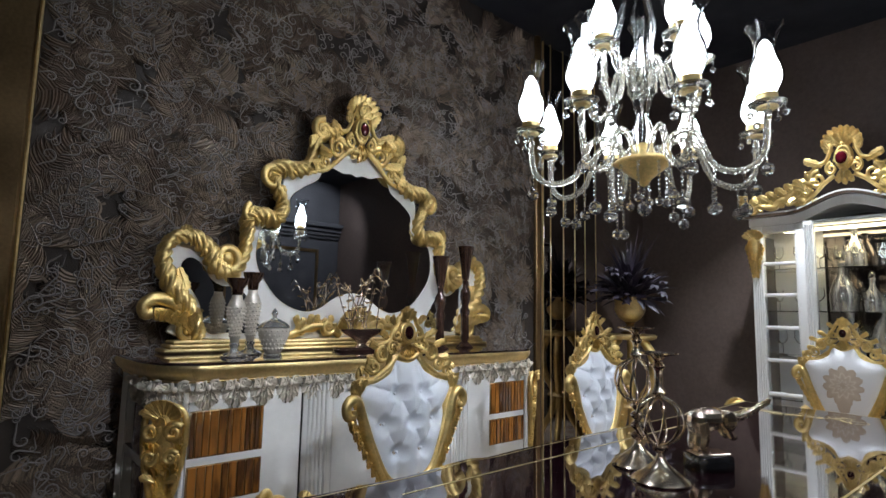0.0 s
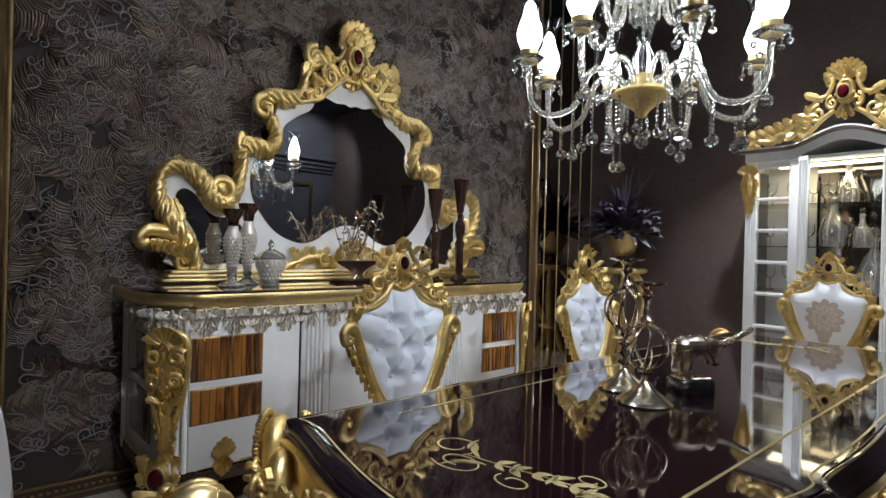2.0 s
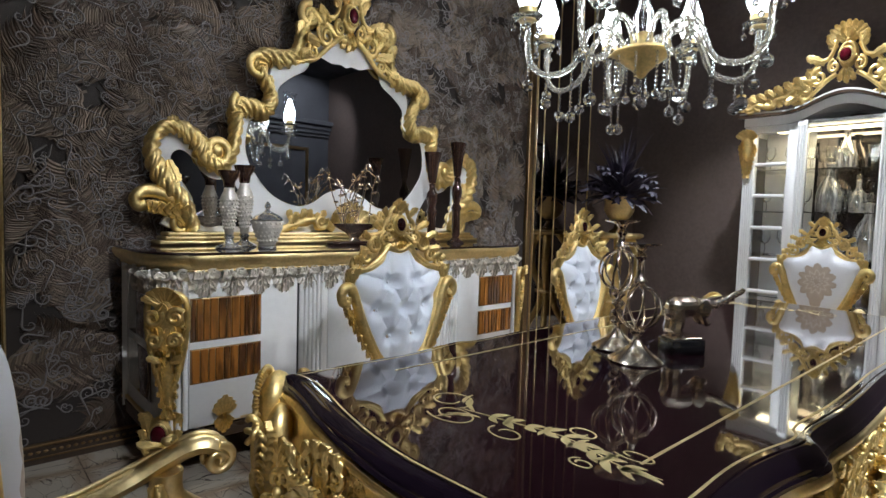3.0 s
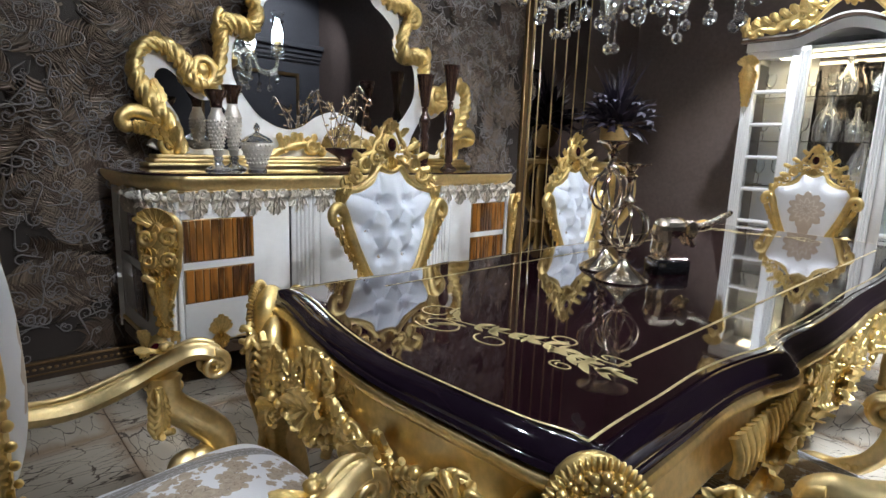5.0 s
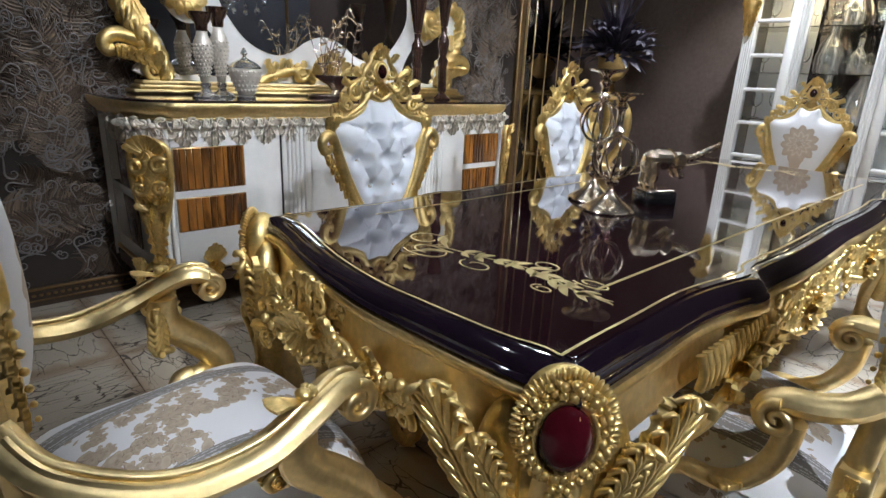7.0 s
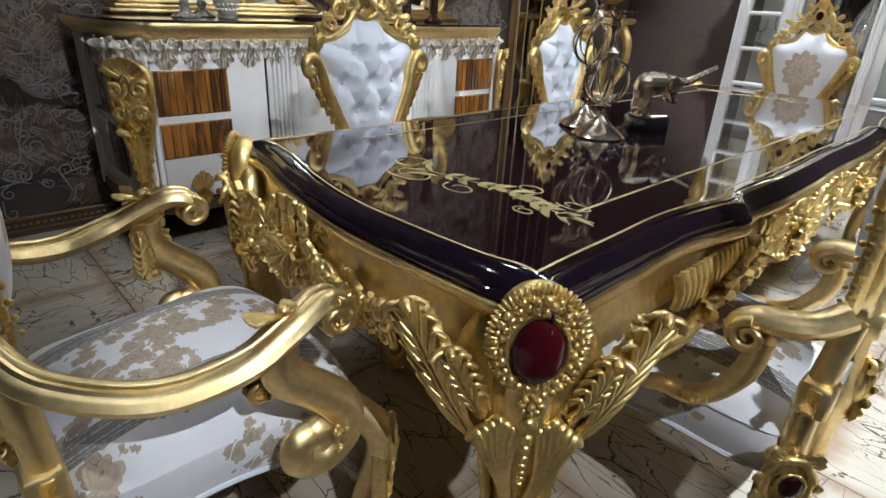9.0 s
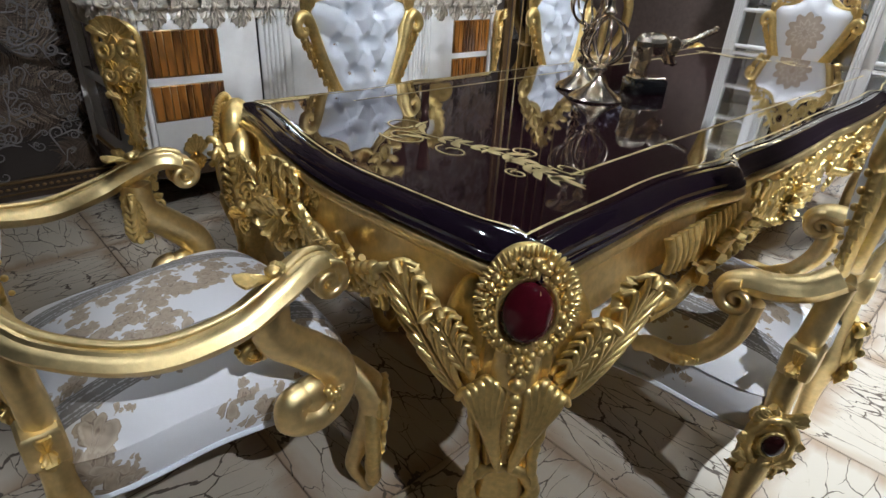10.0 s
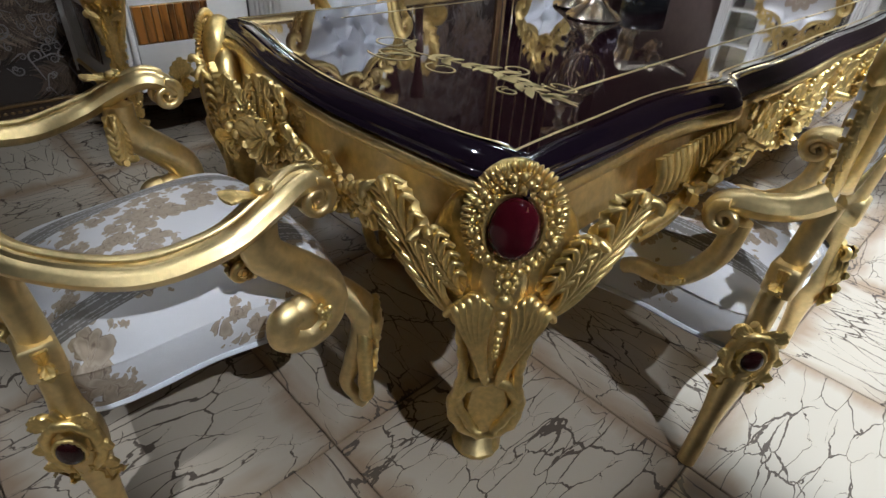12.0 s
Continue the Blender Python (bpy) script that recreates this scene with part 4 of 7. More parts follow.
apron_carving(table, T(0.962, 1.94, 0.625, 0, 0, -80), 0.34, 0.19, 4, 22)
apron_carving(table, T(0.95, 1.66, 0.618, 0, 0, -91), 0.28, 0.07, 5, 9)
apron_carving(table, T(4.165, 1.65, 0.625, 0, 0, 90), 0.34, 0.17, 4, 16)
for x in (2.2, 2.94):
    apron_carving(table, T(x, 1.192, 0.62, 0, 0, 0), 0.62, 0.17, 6, 30)
    apron_carving(table, T(x, 2.4, 0.645, 0, 0, 180), 0.44, 0.15, 7, 10)
for (x0, y0, rz) in ((1.56, 1.178, 0), (3.58, 1.178, 0)):      # fluted fan and scroll next to the corners
    c = Mesh()
    sgn = 1 if x0 < TX else -1
    for k in range(13):
        c.add(tube(smooth_path([(sgn * (-0.17 + 0.028 * k), -0.004, 0.706), (sgn * (-0.168 + 0.0275 * k), -0.016, 0.67), (sgn * (-0.166 + 0.027 * k), -0.012, 0.64 - 0.03 * math.sin(0.3 + 2.4 * k / 12))], 8), 0.0105, 8), T(x0, y0, 0, 0, 0, rz))
    for dz, r in ((0.0, 0.015), (-0.022, 0.011)):
        c.add(tube(smooth_path([(-0.2 * sgn, -0.012, 0.555 + dz), (-0.12 * sgn, -0.03, 0.575 + dz), (0.0, -0.034, 0.615 + dz), (0.1 * sgn, -0.034, 0.65 + dz), (0.17 * sgn, -0.03, 0.672 + dz), (0.215 * sgn, -0.026, 0.65 + dz), (0.2 * sgn, -0.026, 0.615 + dz)], 44), lambda u: r * (1.1 - 0.4 * u), 9), T(x0, y0, 0))
    c.add(volute(0.19 * sgn, 0.6, 0.035, 0.013, 1.5, 1.2, -sgn, -0.015), T(x0, y0, 0))
    for k in range(5):
        c.add(leaf(0.1, 0.055, 0.45, 4), T(x0 + sgn * (-0.02 + 0.05 * k), y0 - 0.012, 0.585 - 0.008 * (k % 2), 12, sgn * (-70 + 28 * k), 0))
        c.add(ball((x0 + sgn * (0.02 + 0.045 * k), y0 - 0.02, 0.572), 0.016, 8, 6))
    part("carving", c, GOLD, table, "gilded fluted fan with scroll and leaves")


# ---- chairs ----
def crown(me, m, w=1.0):
    """Openwork carved crest, rising to a small palmette; facing -Y, base at z 0."""
    for k in range(5):
        me.add(leaf(0.075 - 0.006 * abs(k - 2), 0.036, 0.3, 3), m @ T(0, -0.004, 0.165, 4, -64 + 32 * k, 0))
    for k in range(3):
        me.add(leaf(0.05, 0.03, 0.5, 3), m @ T(0, -0.016, 0.175, 8, -40 + 40 * k, 0))
    me.add(ball((0, -0.012, 0.172), (0.014, 0.012, 0.012), 10, 6), m)
    me.add(ball((0, 0.004, 0.112), (0.05, 0.02, 0.062), 16, 10), m)
    me.add(tube([Vector((0.037 * math.cos(2 * math.pi * k / 28), -0.012, 0.112 + 0.047 * math.sin(2 * math.pi * k / 28))) for k in range(28)], 0.009, 8, True), m)
    for k in range(3):
        me.add(leaf(0.07, 0.038, 0.35, 3), m @ T(0, -0.01, 0.055, 176, -34 + 34 * k, 0))
    for sg in (1, -1):
        me.add(tube(smooth_path([(sg * 0.018, -0.006, 0.205), (sg * 0.055, -0.008, 0.178), (sg * 0.068, -0.01, 0.135), (sg * 0.092, -0.01, 0.1), (sg * w * 0.135, -0.008, 0.09), (sg * w * 0.17, -0.006, 0.062), (sg * w * 0.2, -0.004, 0.064)], 34), lambda u: 0.0125 - 0.005 * u, 9, ridge=0.1, ridges=2), m)
        me.add(volute(sg * 0.062, 0.062, 0.03, 0.0105, 1.5, 1.6, -sg, -0.012), m)
        me.add(volute(sg * 0.075, 0.155, 0.022, 0.008, 1.4, 2.6 if sg > 0 else 0.5, -sg, -0.01), m)
        me.add(volute(sg * w * 0.135, 0.02, 0.042, 0.013, 1.6, 1.4, -sg, -0.006), m)
        me.add(volute(sg * w * 0.205, -0.045, 0.03, 0.011, 1.5, 1.9, -sg, -0.004), m)
        me.add(tube(smooth_path([(sg * 0.05, -0.006, 0.03), (sg * w * 0.1, -0.008, 0.0), (sg * w * 0.15, -0.006, -0.04), (sg * w * 0.2, -0.004, -0.075), (sg * w * 0.262, 0, -0.085)], 26), lambda u: 0.012 - 0.003 * u, 8), m)
        me.add(leaf(0.1, 0.042, 0.2, 4), m @ T(sg * w * 0.105, -0.008, 0.085, 6, sg * 72, 0))
        me.add(leaf(0.07, 0.036, 0.3, 3), m @ T(sg * 0.05, -0.01, 0.14, 6, sg * 48, 0))
        me.add(leaf(0.1, 0.045, 0.25, 4), m @ T(sg * w * 0.165, -0.006, -0.01, 6, sg * 88, 0))
        me.add(leaf(0.085, 0.045, 0.3, 4), m @ T(sg * w * 0.22, -0.006, -0.04, 6, sg * 118, 0))
        me.add(leaf(0.06, 0.03, 0.3, 3), m @ T(sg * w * 0.165, -0.012, 0.0, 6, sg * 30, 0))
        for k in range(3):
            me.add(ball((sg * (0.045 + 0.012 * k), -0.014, 0.098 - 0.014 * k), 0.008 - 0.001 * k, 7, 5), m)
    return me


def chair_crest(me, m):
    """A pointed openwork crest over the chair's back: palmette, stone bezel, stepped scrolls down to the shoulders."""
    for k in range(5):
        me.add(leaf(0.062 - 0.006 * abs(k - 2), 0.03, 0.25, 3), m @ T(0, -0.006, 0.145, 4, -50 + 25 * k, 0))
    for k in range(3):
        me.add(leaf(0.042, 0.024, 0.5, 3), m @ T(0, -0.018, 0.15, 8, -34 + 34 * k, 0))
    me.add(ball((0, 0.004, 0.1), (0.042, 0.018, 0.056), 16, 10), m)
    me.add(tube([Vector((0.031 * math.cos(2 * math.pi * k / 28), -0.012, 0.1 + 0.037 * math.sin(2 * math.pi * k / 28))) for k in range(28)], 0.0075, 8, True), m)
    me.add(ball((0, -0.014, 0.148), (0.014, 0.01, 0.011), 10, 6), m)
    for k in range(5):
        me.add(leaf(0.062, 0.028, 0.3, 3), m @ T(0, -0.012, 0.052, 174, -44 + 22 * k, 0))
    for sg in (1, -1):
        me.add(tube(smooth_path([(sg * 0.01, -0.008, 0.175), (sg * 0.038, -0.01, 0.158), (sg * 0.05, -0.01, 0.128), (sg * 0.07, -0.01, 0.108), (sg * 0.085, -0.01, 0.075), (sg * 0.118, -0.008, 0.06), (sg * 0.152, -0.006, 0.055), (sg * 0.168, -0.006, 0.066)], 40), lambda u: 0.0105 - 0.004 * u, 8, ridge=0.12, ridges=2), m)
        me.add(volute(sg * 0.052, 0.092, 0.022, 0.0085, 1.4, 1.6, -sg, -0.012), m)
        me.add(volute(sg * 0.072, 0.045, 0.026, 0.009, 1.5, 1.6, -sg, -0.012), m)
        me.add(volute(sg * 0.118, 0.02, 0.03, 0.0105, 1.6, 1.4, -sg, -0.008), m)
        me.add(volute(sg * 0.155, -0.022, 0.03, 0.0105, 1.5, 1.9, -sg, -0.006), m)
        me.add(volute(sg * 0.2, -0.052, 0.026, 0.0095, 1.5, 2.2, -sg, -0.005), m)
        me.add(tube(smooth_path([(sg * 0.05, -0.006, 0.02), (sg * 0.085, -0.008, -0.02), (sg * 0.13, -0.006, -0.052), (sg * 0.18, -0.004, -0.078), (sg * 0.232, 0, -0.09)], 26), lambda u: 0.011 - 0.003 * u, 8), m)
        for x, z, a, L, W in ((0.05, 0.13, 40, 0.05, 0.028), (0.085, 0.08, 58, 0.06, 0.03), (0.13, 0.045, 66, 0.06, 0.032), (0.1, 0.0, 20, 0.055, 0.028), (0.145, 0.0, 84, 0.055, 0.034), (0.18, -0.025, 104, 0.05, 0.034), (0.2, -0.055, 128, 0.045, 0.032), (0.16, -0.045, 60, 0.055, 0.026), (0.03, 0.06, 120, 0.045, 0.022)):
            me.add(leaf(L, W, 0.3, 3), m @ T(sg * x, -0.01, z, 6, sg * a, 0))
        for k in range(4):
            me.add(ball((sg * (0.038 + 0.016 * k), -0.016, 0.075 - 0.017 * k), 0.0075 - 0.0008 * k, 7, 5), m)
    return me


BACK = rounded(((0, 1.045), (0.03, 1.055), (0.06, 1.068), (0.085, 1.012), (0.14, 0.982), (0.205, 0.975), (0.229, 0.95), (0.205, 0.885), (0.183, 0.815), (0.15, 0.73), (0.106, 0.64), (0.055, 0.6), (0, 0.592),
                (-0.055, 0.6), (-0.106, 0.64), (-0.15, 0.73), (-0.183, 0.815), (-0.205, 0.885), (-0.229, 0.95), (-0.205, 0.975), (-0.14, 0.982), (-0.085, 1.012), (-0.06, 1.068), (-0.03, 1.055)), 144)
LEAN = Matrix.Translation((0, -0.25, 0.485)) @ Matrix.Rotation(radians(4.5), 4, "X") @ Matrix.Translation((0, 0.25, -0.45))
TURN = Matrix.Rotation(math.pi, 4, "Z")


def dining_chair(label, tufted, arms, m, group):
    ch = thing("dining_chair", label, "chair", m, group)
    gem = "small dark red cabochon"
    GZ = 0.055 if arms == "short" else 0.0
    # back: two pads in a gilded scrolled frame; the shapes face -Y, so the front one is turned about
    F = LEAN @ Matrix.Translation((0, -0.25, 0.03)) @ TURN
    if tufted:
        tf = [(-0.062, 0.925), (0.062, 0.925), (-0.115, 0.82), (0, 0.82), (0.115, 0.82), (-0.058, 0.715), (0.058, 0.715)]
        fo = [(-0.062, 0.925, 0, 0.82), (0.062, 0.925, 0, 0.82), (-0.062, 0.925, -0.115, 0.82), (0.062, 0.925, 0.115, 0.82), (0, 0.82, -0.058, 0.715), (0, 0.82, 0.058, 0.715),
              (-0.115, 0.82, -0.058, 0.715), (0.115, 0.82, 0.058, 0.715), (-0.062, 0.925, -0.05, 1.05), (0.062, 0.925, 0.05, 1.05), (-0.058, 0.715, -0.05, 0.6), (0.058, 0.715, 0.05, 0.6),
              (-0.062, 0.925, -0.2, 0.97), (0.062, 0.925, 0.2, 0.97), (-0.115, 0.82, -0.2, 0.87), (0.115, 0.82, 0.2, 0.87)]
        pad = part("backrest", Mesh().add(cushion(BACK, 0.062, 40, tf, 0.045, width=0.062, folds=fo), F), TUFT, ch, "button-tufted white velvet back pad")
        for tx, tz in tf:
            part("button", Mesh().add(ball((tx, -0.012, tz), (0.006, 0.004, 0.006), 8, 6), F), TUFT, pad)
    else:
        part("backrest", Mesh().add(cushion(BACK, 0.07, 18, power=3.2), F), FABRIC_BACK, ch, "off-white jacquard back pad with tan flowers")
    part("back_panel", Mesh().add(cushion(BACK, 0.04, 10), F @ TURN), FABRIC, ch, "padded rear of the backrest")
    fr = Mesh()
    ol = [Vector((x, 0.0, z)) for x, z in BACK]
    fr.add(tube(ol, 0.014, 10, True, flat=1.5), F)
    for sg in (1, -1):
        fr.add(tube(smooth_path([(sg * 0.1, -0.008, 0.6), (sg * 0.148, -0.012, 0.68), (sg * 0.186, -0.016, 0.77), (sg * 0.21, -0.02, 0.85), (sg * 0.232, -0.022, 0.905), (sg * 0.256, -0.022, 0.915), (sg * 0.276, -0.022, 0.893), (sg * 0.27, -0.022, 0.862), (sg * 0.248, -0.022, 0.862), (sg * 0.246, -0.022, 0.882)], 56),
                    lambda u: 0.014 + 0.006 * math.sin(min(1, u * 1.25) * 2.6) - 0.006 * max(0, u - 0.75) / 0.25, 14, flat=0.9, ridge=0.09, ridges=3), F)
        for k in range(7):
            fr.add(leaf(0.07 - 0.004 * k, 0.034 - 0.002 * k, 0.3, 4), F @ T(sg * (0.262 - 0.019 * k), -0.018, 0.87 - 0.036 * k, 176, sg * (18 - 2 * k), 0))
            fr.add(ball((sg * (0.258 - 0.019 * k), -0.03, 0.84 - 0.036 * k), 0.0085 - 0.0006 * k, 7, 5), F)
        fr.add(leaf(0.075, 0.036, 0.3, 4), F @ T(sg * 0.235, -0.012, 0.915, 4, sg * 4, 0))
        fr.add(leaf(0.06, 0.03, 0.3, 4), F @ T(sg * 0.225, -0.018, 0.93, 4, sg * -22, 0))
    back_frame = part("back_frame", fr, GOLD, ch, "gilded scrolled back frame")
    part("crest", chair_crest(Mesh(), F @ T(0, -0.006, 1.05)), GOLD, back_frame, "carved gilded openwork crest")
    gem_set(back_frame, 0, -0.03, 1.15, 0.02, 0.026, "dark garnet oval stone", F, 16, stone=GARNET)
    # seat
    seat_o = rounded(((-0.24, -0.25), (0, -0.255), (0.24, -0.25), (0.27, 0), (0.3, 0.22), (0.22, 0.29), (0, 0.31), (-0.22, 0.29), (-0.3, 0.22), (-0.27, 0)), 72)
    part("seat", Mesh().add(cushion(seat_o, 0.1, 14, axis="z"), T(0, 0, 0.415)), FABRIC, ch, "domed off-white floral jacquard seat")
    part("seat_side", Mesh().add(prism(seat_o, 0, 0, axis="z", steps=((0.31, -0.03), (0.315, -0.012), (0.36, 0.0), (0.4, 0.0), (0.414, -0.004)))), FABRIC, ch, "upholstered seat border")
    pip = Mesh().add(tube([Vector((x * 0.96, y * 0.96, 0.314)) for x, y in seat_o], 0.007, 6, True, up=(0, 0, 1)))
    part("piping", pip, TUFT, ch, "white piping cord")
    # legs
    for sg in (1, -1):
        rear = Mesh().add(tube(smooth_path([(sg * 0.19, -0.275, 0.68), (sg * 0.215, -0.262, 0.52), (sg * 0.232, -0.26, 0.4), (sg * 0.245, -0.262, 0.27), (sg * 0.275, -0.262, 0.12), (sg * 0.31, -0.262, 0.0)], 40),
                               lambda u: 0.026 - 0.008 * abs(u - 0.35) + 0.016 * math.exp(-((u - 0.6) / 0.1) ** 2), 12, up=(0, 1, 0)))
        rear.add(box(sg * 0.222 - 0.034, -0.296, 0.43 + GZ, sg * 0.222 + 0.034, -0.236, 0.5 + GZ, 0.006))
        leg = part("leg", rear, GOLD_LEAF, ch)
        c = Mesh()
        q = T(sg * 0.245, -0.262, 0.0, 0, 0, sg * 55)
        q = q @ T(0, 0, GZ)
        c.add(ball((0, -0.015, 0.275), (0.05, 0.02, 0.075), 12, 8), q)
        c.add(tube([Vector((0.042 * math.cos(2 * math.pi * k / 24), -0.028, 0.28 + 0.06 * math.sin(2 * math.pi * k / 24))) for k in range(24)], 0.011, 7, True, rope=0.25, strands=1, pitch=2.1), q)
        for k in range(4):
            c.add(leaf(0.075, 0.045, 0.4, 3, 8, 4), q @ T(0, -0.025, 0.235, 174, -45 + 30 * k, 0))
        c.add(volute(0.02, 0.2, 0.03, 0.011, 1.4, 1, 1, -0.02), q)
        c.add(volute(-0.03, 0.34, 0.026, 0.01, 1.4, 1, -1, -0.02), q)
        foliage(c, random.Random(8), 0, 0.27, 0.09, 0.14, 5, 0.04, -0.025, q)
        for k in range(4):
            c.add(leaf(0.035, 0.026, 0.3, 3, 6, 4), T(sg * 0.257, -0.266, 0.465 + GZ, 90 * k, 0, sg * 90))
        part("carving", c, GOLD, leg, "carved gilded bracket")
        gem_set(leg, 0, -0.046, 0.285, 0.022, 0.027, gem, q, 14, stone=GARNET)
        front = Mesh().add(tube(smooth_path([(sg * 0.245, 0.215, 0.4), (sg * 0.29, 0.275, 0.36), (sg * 0.325, 0.315, 0.28), (sg * 0.3, 0.29, 0.15), (sg * 0.285, 0.275, 0.06), (sg * 0.31, 0.305, 0.0)], 40),
                                lambda u: 0.036 - 0.018 * min(1, u * 1.2) + 0.012 * math.exp(-((u - 0.4) / 0.14) ** 2) + 0.012 * max(0, u - 0.9) / 0.1, 12, up=(1, 0, 0)))
        leg = part("leg", front, GOLD_LEAF, ch)
        c = Mesh()
        q = T(sg * 0.32, 0.315, 0.0, 0, 0, 180 - sg * 35)
        c.add(ball((0, -0.008, 0.275), (0.045, 0.02, 0.06), 12, 8), q)
        c.add(tube([Vector((0.038 * math.cos(2 * math.pi * k / 24), -0.022, 0.28 + 0.05 * math.sin(2 * math.pi * k / 24))) for k in range(24)], 0.011, 7, True, rope=0.25, strands=1, pitch=2.1), q)
        c.add(tube([Vector((0.05 * math.cos(2 * math.pi * k / 26), 0.005, 0.15 + 0.12 * math.sin(2 * math.pi * k / 26))) for k in range(26)], 0.019, 10, True, rope=0.12, strands=1, pitch=2.1), q)
        foliage(c, random.Random(18), 0, 0.27, 0.08, 0.12, 5, 0.04, -0.02, q)
        for k in range(3):
            c.add(leaf(0.09, 0.04, 0.3, 4, 8, 4), q @ T(0, -0.018, 0.22, 174, -30 + 30 * k, 0))
        part("carving", c, GOLD, leg, "carved gilded knee")
        gem_set(leg, 0, -0.03, 0.285, 0.021, 0.026, gem, q, 14, stone=GARNET)
        if arms == "short":
            am = Mesh()
            ap = smooth_path([(sg * 0.215, -0.27, 0.7), (sg * 0.24, -0.235, 0.672), (sg * 0.262, -0.19, 0.66), (sg * 0.272, -0.145, 0.655), (sg * 0.275, -0.115, 0.635), (sg * 0.276, -0.118, 0.605), (sg * 0.276, -0.14, 0.6), (sg * 0.276, -0.148, 0.618)], 50)
            am.add(tube(ap, lambda u: 0.03 - 0.01 * max(0, u - 0.6) / 0.4, 14, flat=0.85, up=(0, 0, 1), ridge=0.06, ridges=3))
            for s2 in (1, -1):
                am.add(volute(-0.14, 0.622, 0.034, 0.012, 1.5, 1.6, -1), T(sg * 0.275 + s2 * 0.024, 0, 0, 0, 0, 90))
            arm = part("armrest", am, GOLD_LEAF, ch)
            sp = smooth_path([(sg * 0.274, -0.16, 0.62), (sg * 0.278, -0.15, 0.54), (sg * 0.286, -0.11, 0.47), (sg * 0.29, -0.06, 0.435), (sg * 0.292, 0.0, 0.43), (sg * 0.293, 0.03, 0.415)], 40)
            part("arm_support", Mesh().add(tube(sp, lambda u: 0.026 - 0.008 * u, 12, flat=1.1, up=(1, 0, 0))), GOLD_LEAF, arm)
            lf = Mesh()
            for k in range(3):
                lf.add(leaf(0.07, 0.04, 0.2, 3, 8, 4), T(sg * 0.3, -0.05, 0.445, -80, 0, 150 + 30 * k))
            part("leaf_knop", lf, GOLD, arm, "carved leaf at the foot of the arm")
        elif arms:
            am = Mesh()
            ap = smooth_path([(sg * 0.215, -0.29, 0.73), (sg * 0.27, -0.24, 0.665), (sg * 0.335, -0.12, 0.625), (sg * 0.365, 0.0, 0.64), (sg * 0.36, 0.09, 0.675), (sg * 0.345, 0.15, 0.695), (sg * 0.335, 0.19, 0.682), (sg * 0.335, 0.205, 0.65), (sg * 0.337, 0.185, 0.632), (sg * 0.338, 0.17, 0.648)], 64)
            am.add(tube(ap, lambda u: 0.027 + 0.008 * math.sin(math.pi * min(1, u * 1.1)) - 0.012 * max(0, u - 0.78) / 0.22, 14, flat=0.72, up=(0, 0, 1), ridge=0.06, ridges=3))
            am.add(tube([p + Vector((0, 0, 0.024)) for p in ap[2:44]], 0.0085, 8, up=(0, 0, 1)))
            for s2 in (-1, 1):
                am.add(tube([p + Vector((s2 * 0.016, 0, 0.017)) for p in ap[2:44]], 0.006, 6, up=(0, 0, 1)))
            for s2 in (1, -1):
                am.add(volute(0.188, 0.655, 0.036, 0.012, 1.5, 1.6, -1), T(sg * 0.336 + s2 * 0.024, 0, 0, 0, 0, 90))
            arm = part("armrest", am, GOLD_LEAF, ch)
            lf = Mesh()
            for k in range(5):
                lf.add(leaf(0.06, 0.018, 0.1, 3), T(sg * 0.36, 0.08, 0.704, -84, 0, -20 + 10 * k + 180))
                lf.add(leaf(0.03, 0.018, 0.1, 3), T(sg * 0.358, 0.08, 0.707, -70, 0, -40 + 20 * k))
            lf.add(ball((sg * 0.358, 0.085, 0.712), (0.016, 0.014, 0.01), 8, 6))
            part("leaf_knop", lf, GOLD, arm, "carved leaf knop on the armrest")
            dr = Mesh().add(plume(0.115, 0.05, 6), T(sg * 0.318, 0.05, 0.635, 172, 0, sg * 60))
            dr.add(volute(0.05, 0.535, 0.02, 0.008, 1.4, 1.0, 1), T(sg * 0.318, 0, 0, 0, 0, 90))
            part("leaf_drop", dr, GOLD, arm, "small acanthus drop under the armrest")
            sp = smooth_path([(sg * 0.345, 0.08, 0.645), (sg * 0.345, 0.085, 0.575), (sg * 0.345, 0.15, 0.51), (sg * 0.345, 0.2, 0.45), (sg * 0.343, 0.205, 0.385), (sg * 0.34, 0.16, 0.345), (sg * 0.338, 0.11, 0.36), (sg * 0.338, 0.105, 0.4), (sg * 0.338, 0.135, 0.41)], 60)
            sm = Mesh().add(tube(sp, lambda u: 0.034 - 0.004 * u + 0.007 * math.sin(math.pi * u), 14, flat=0.85, up=(1, 0, 0), ridge=0.05, ridges=2))
            sm.add(ball((sg * 0.334, 0.15, 0.395), (0.03, 0.045, 0.045), 14, 10))
            sup = part("arm_support", sm, GOLD_LEAF, arm)
            bl = Mesh()
            for k in range(14):
                rr = random.Random(k)
                bl.add(ball((sg * 0.37, 0.19 + rr.uniform(-0.03, 0.02), 0.4 + rr.uniform(-0.04, 0.03)), rr.uniform(0.006, 0.01), 6, 5))
            bl_ob = part("blossom", bl, GOLD, arm, "cluster of carved gilded blossoms")
    return ch


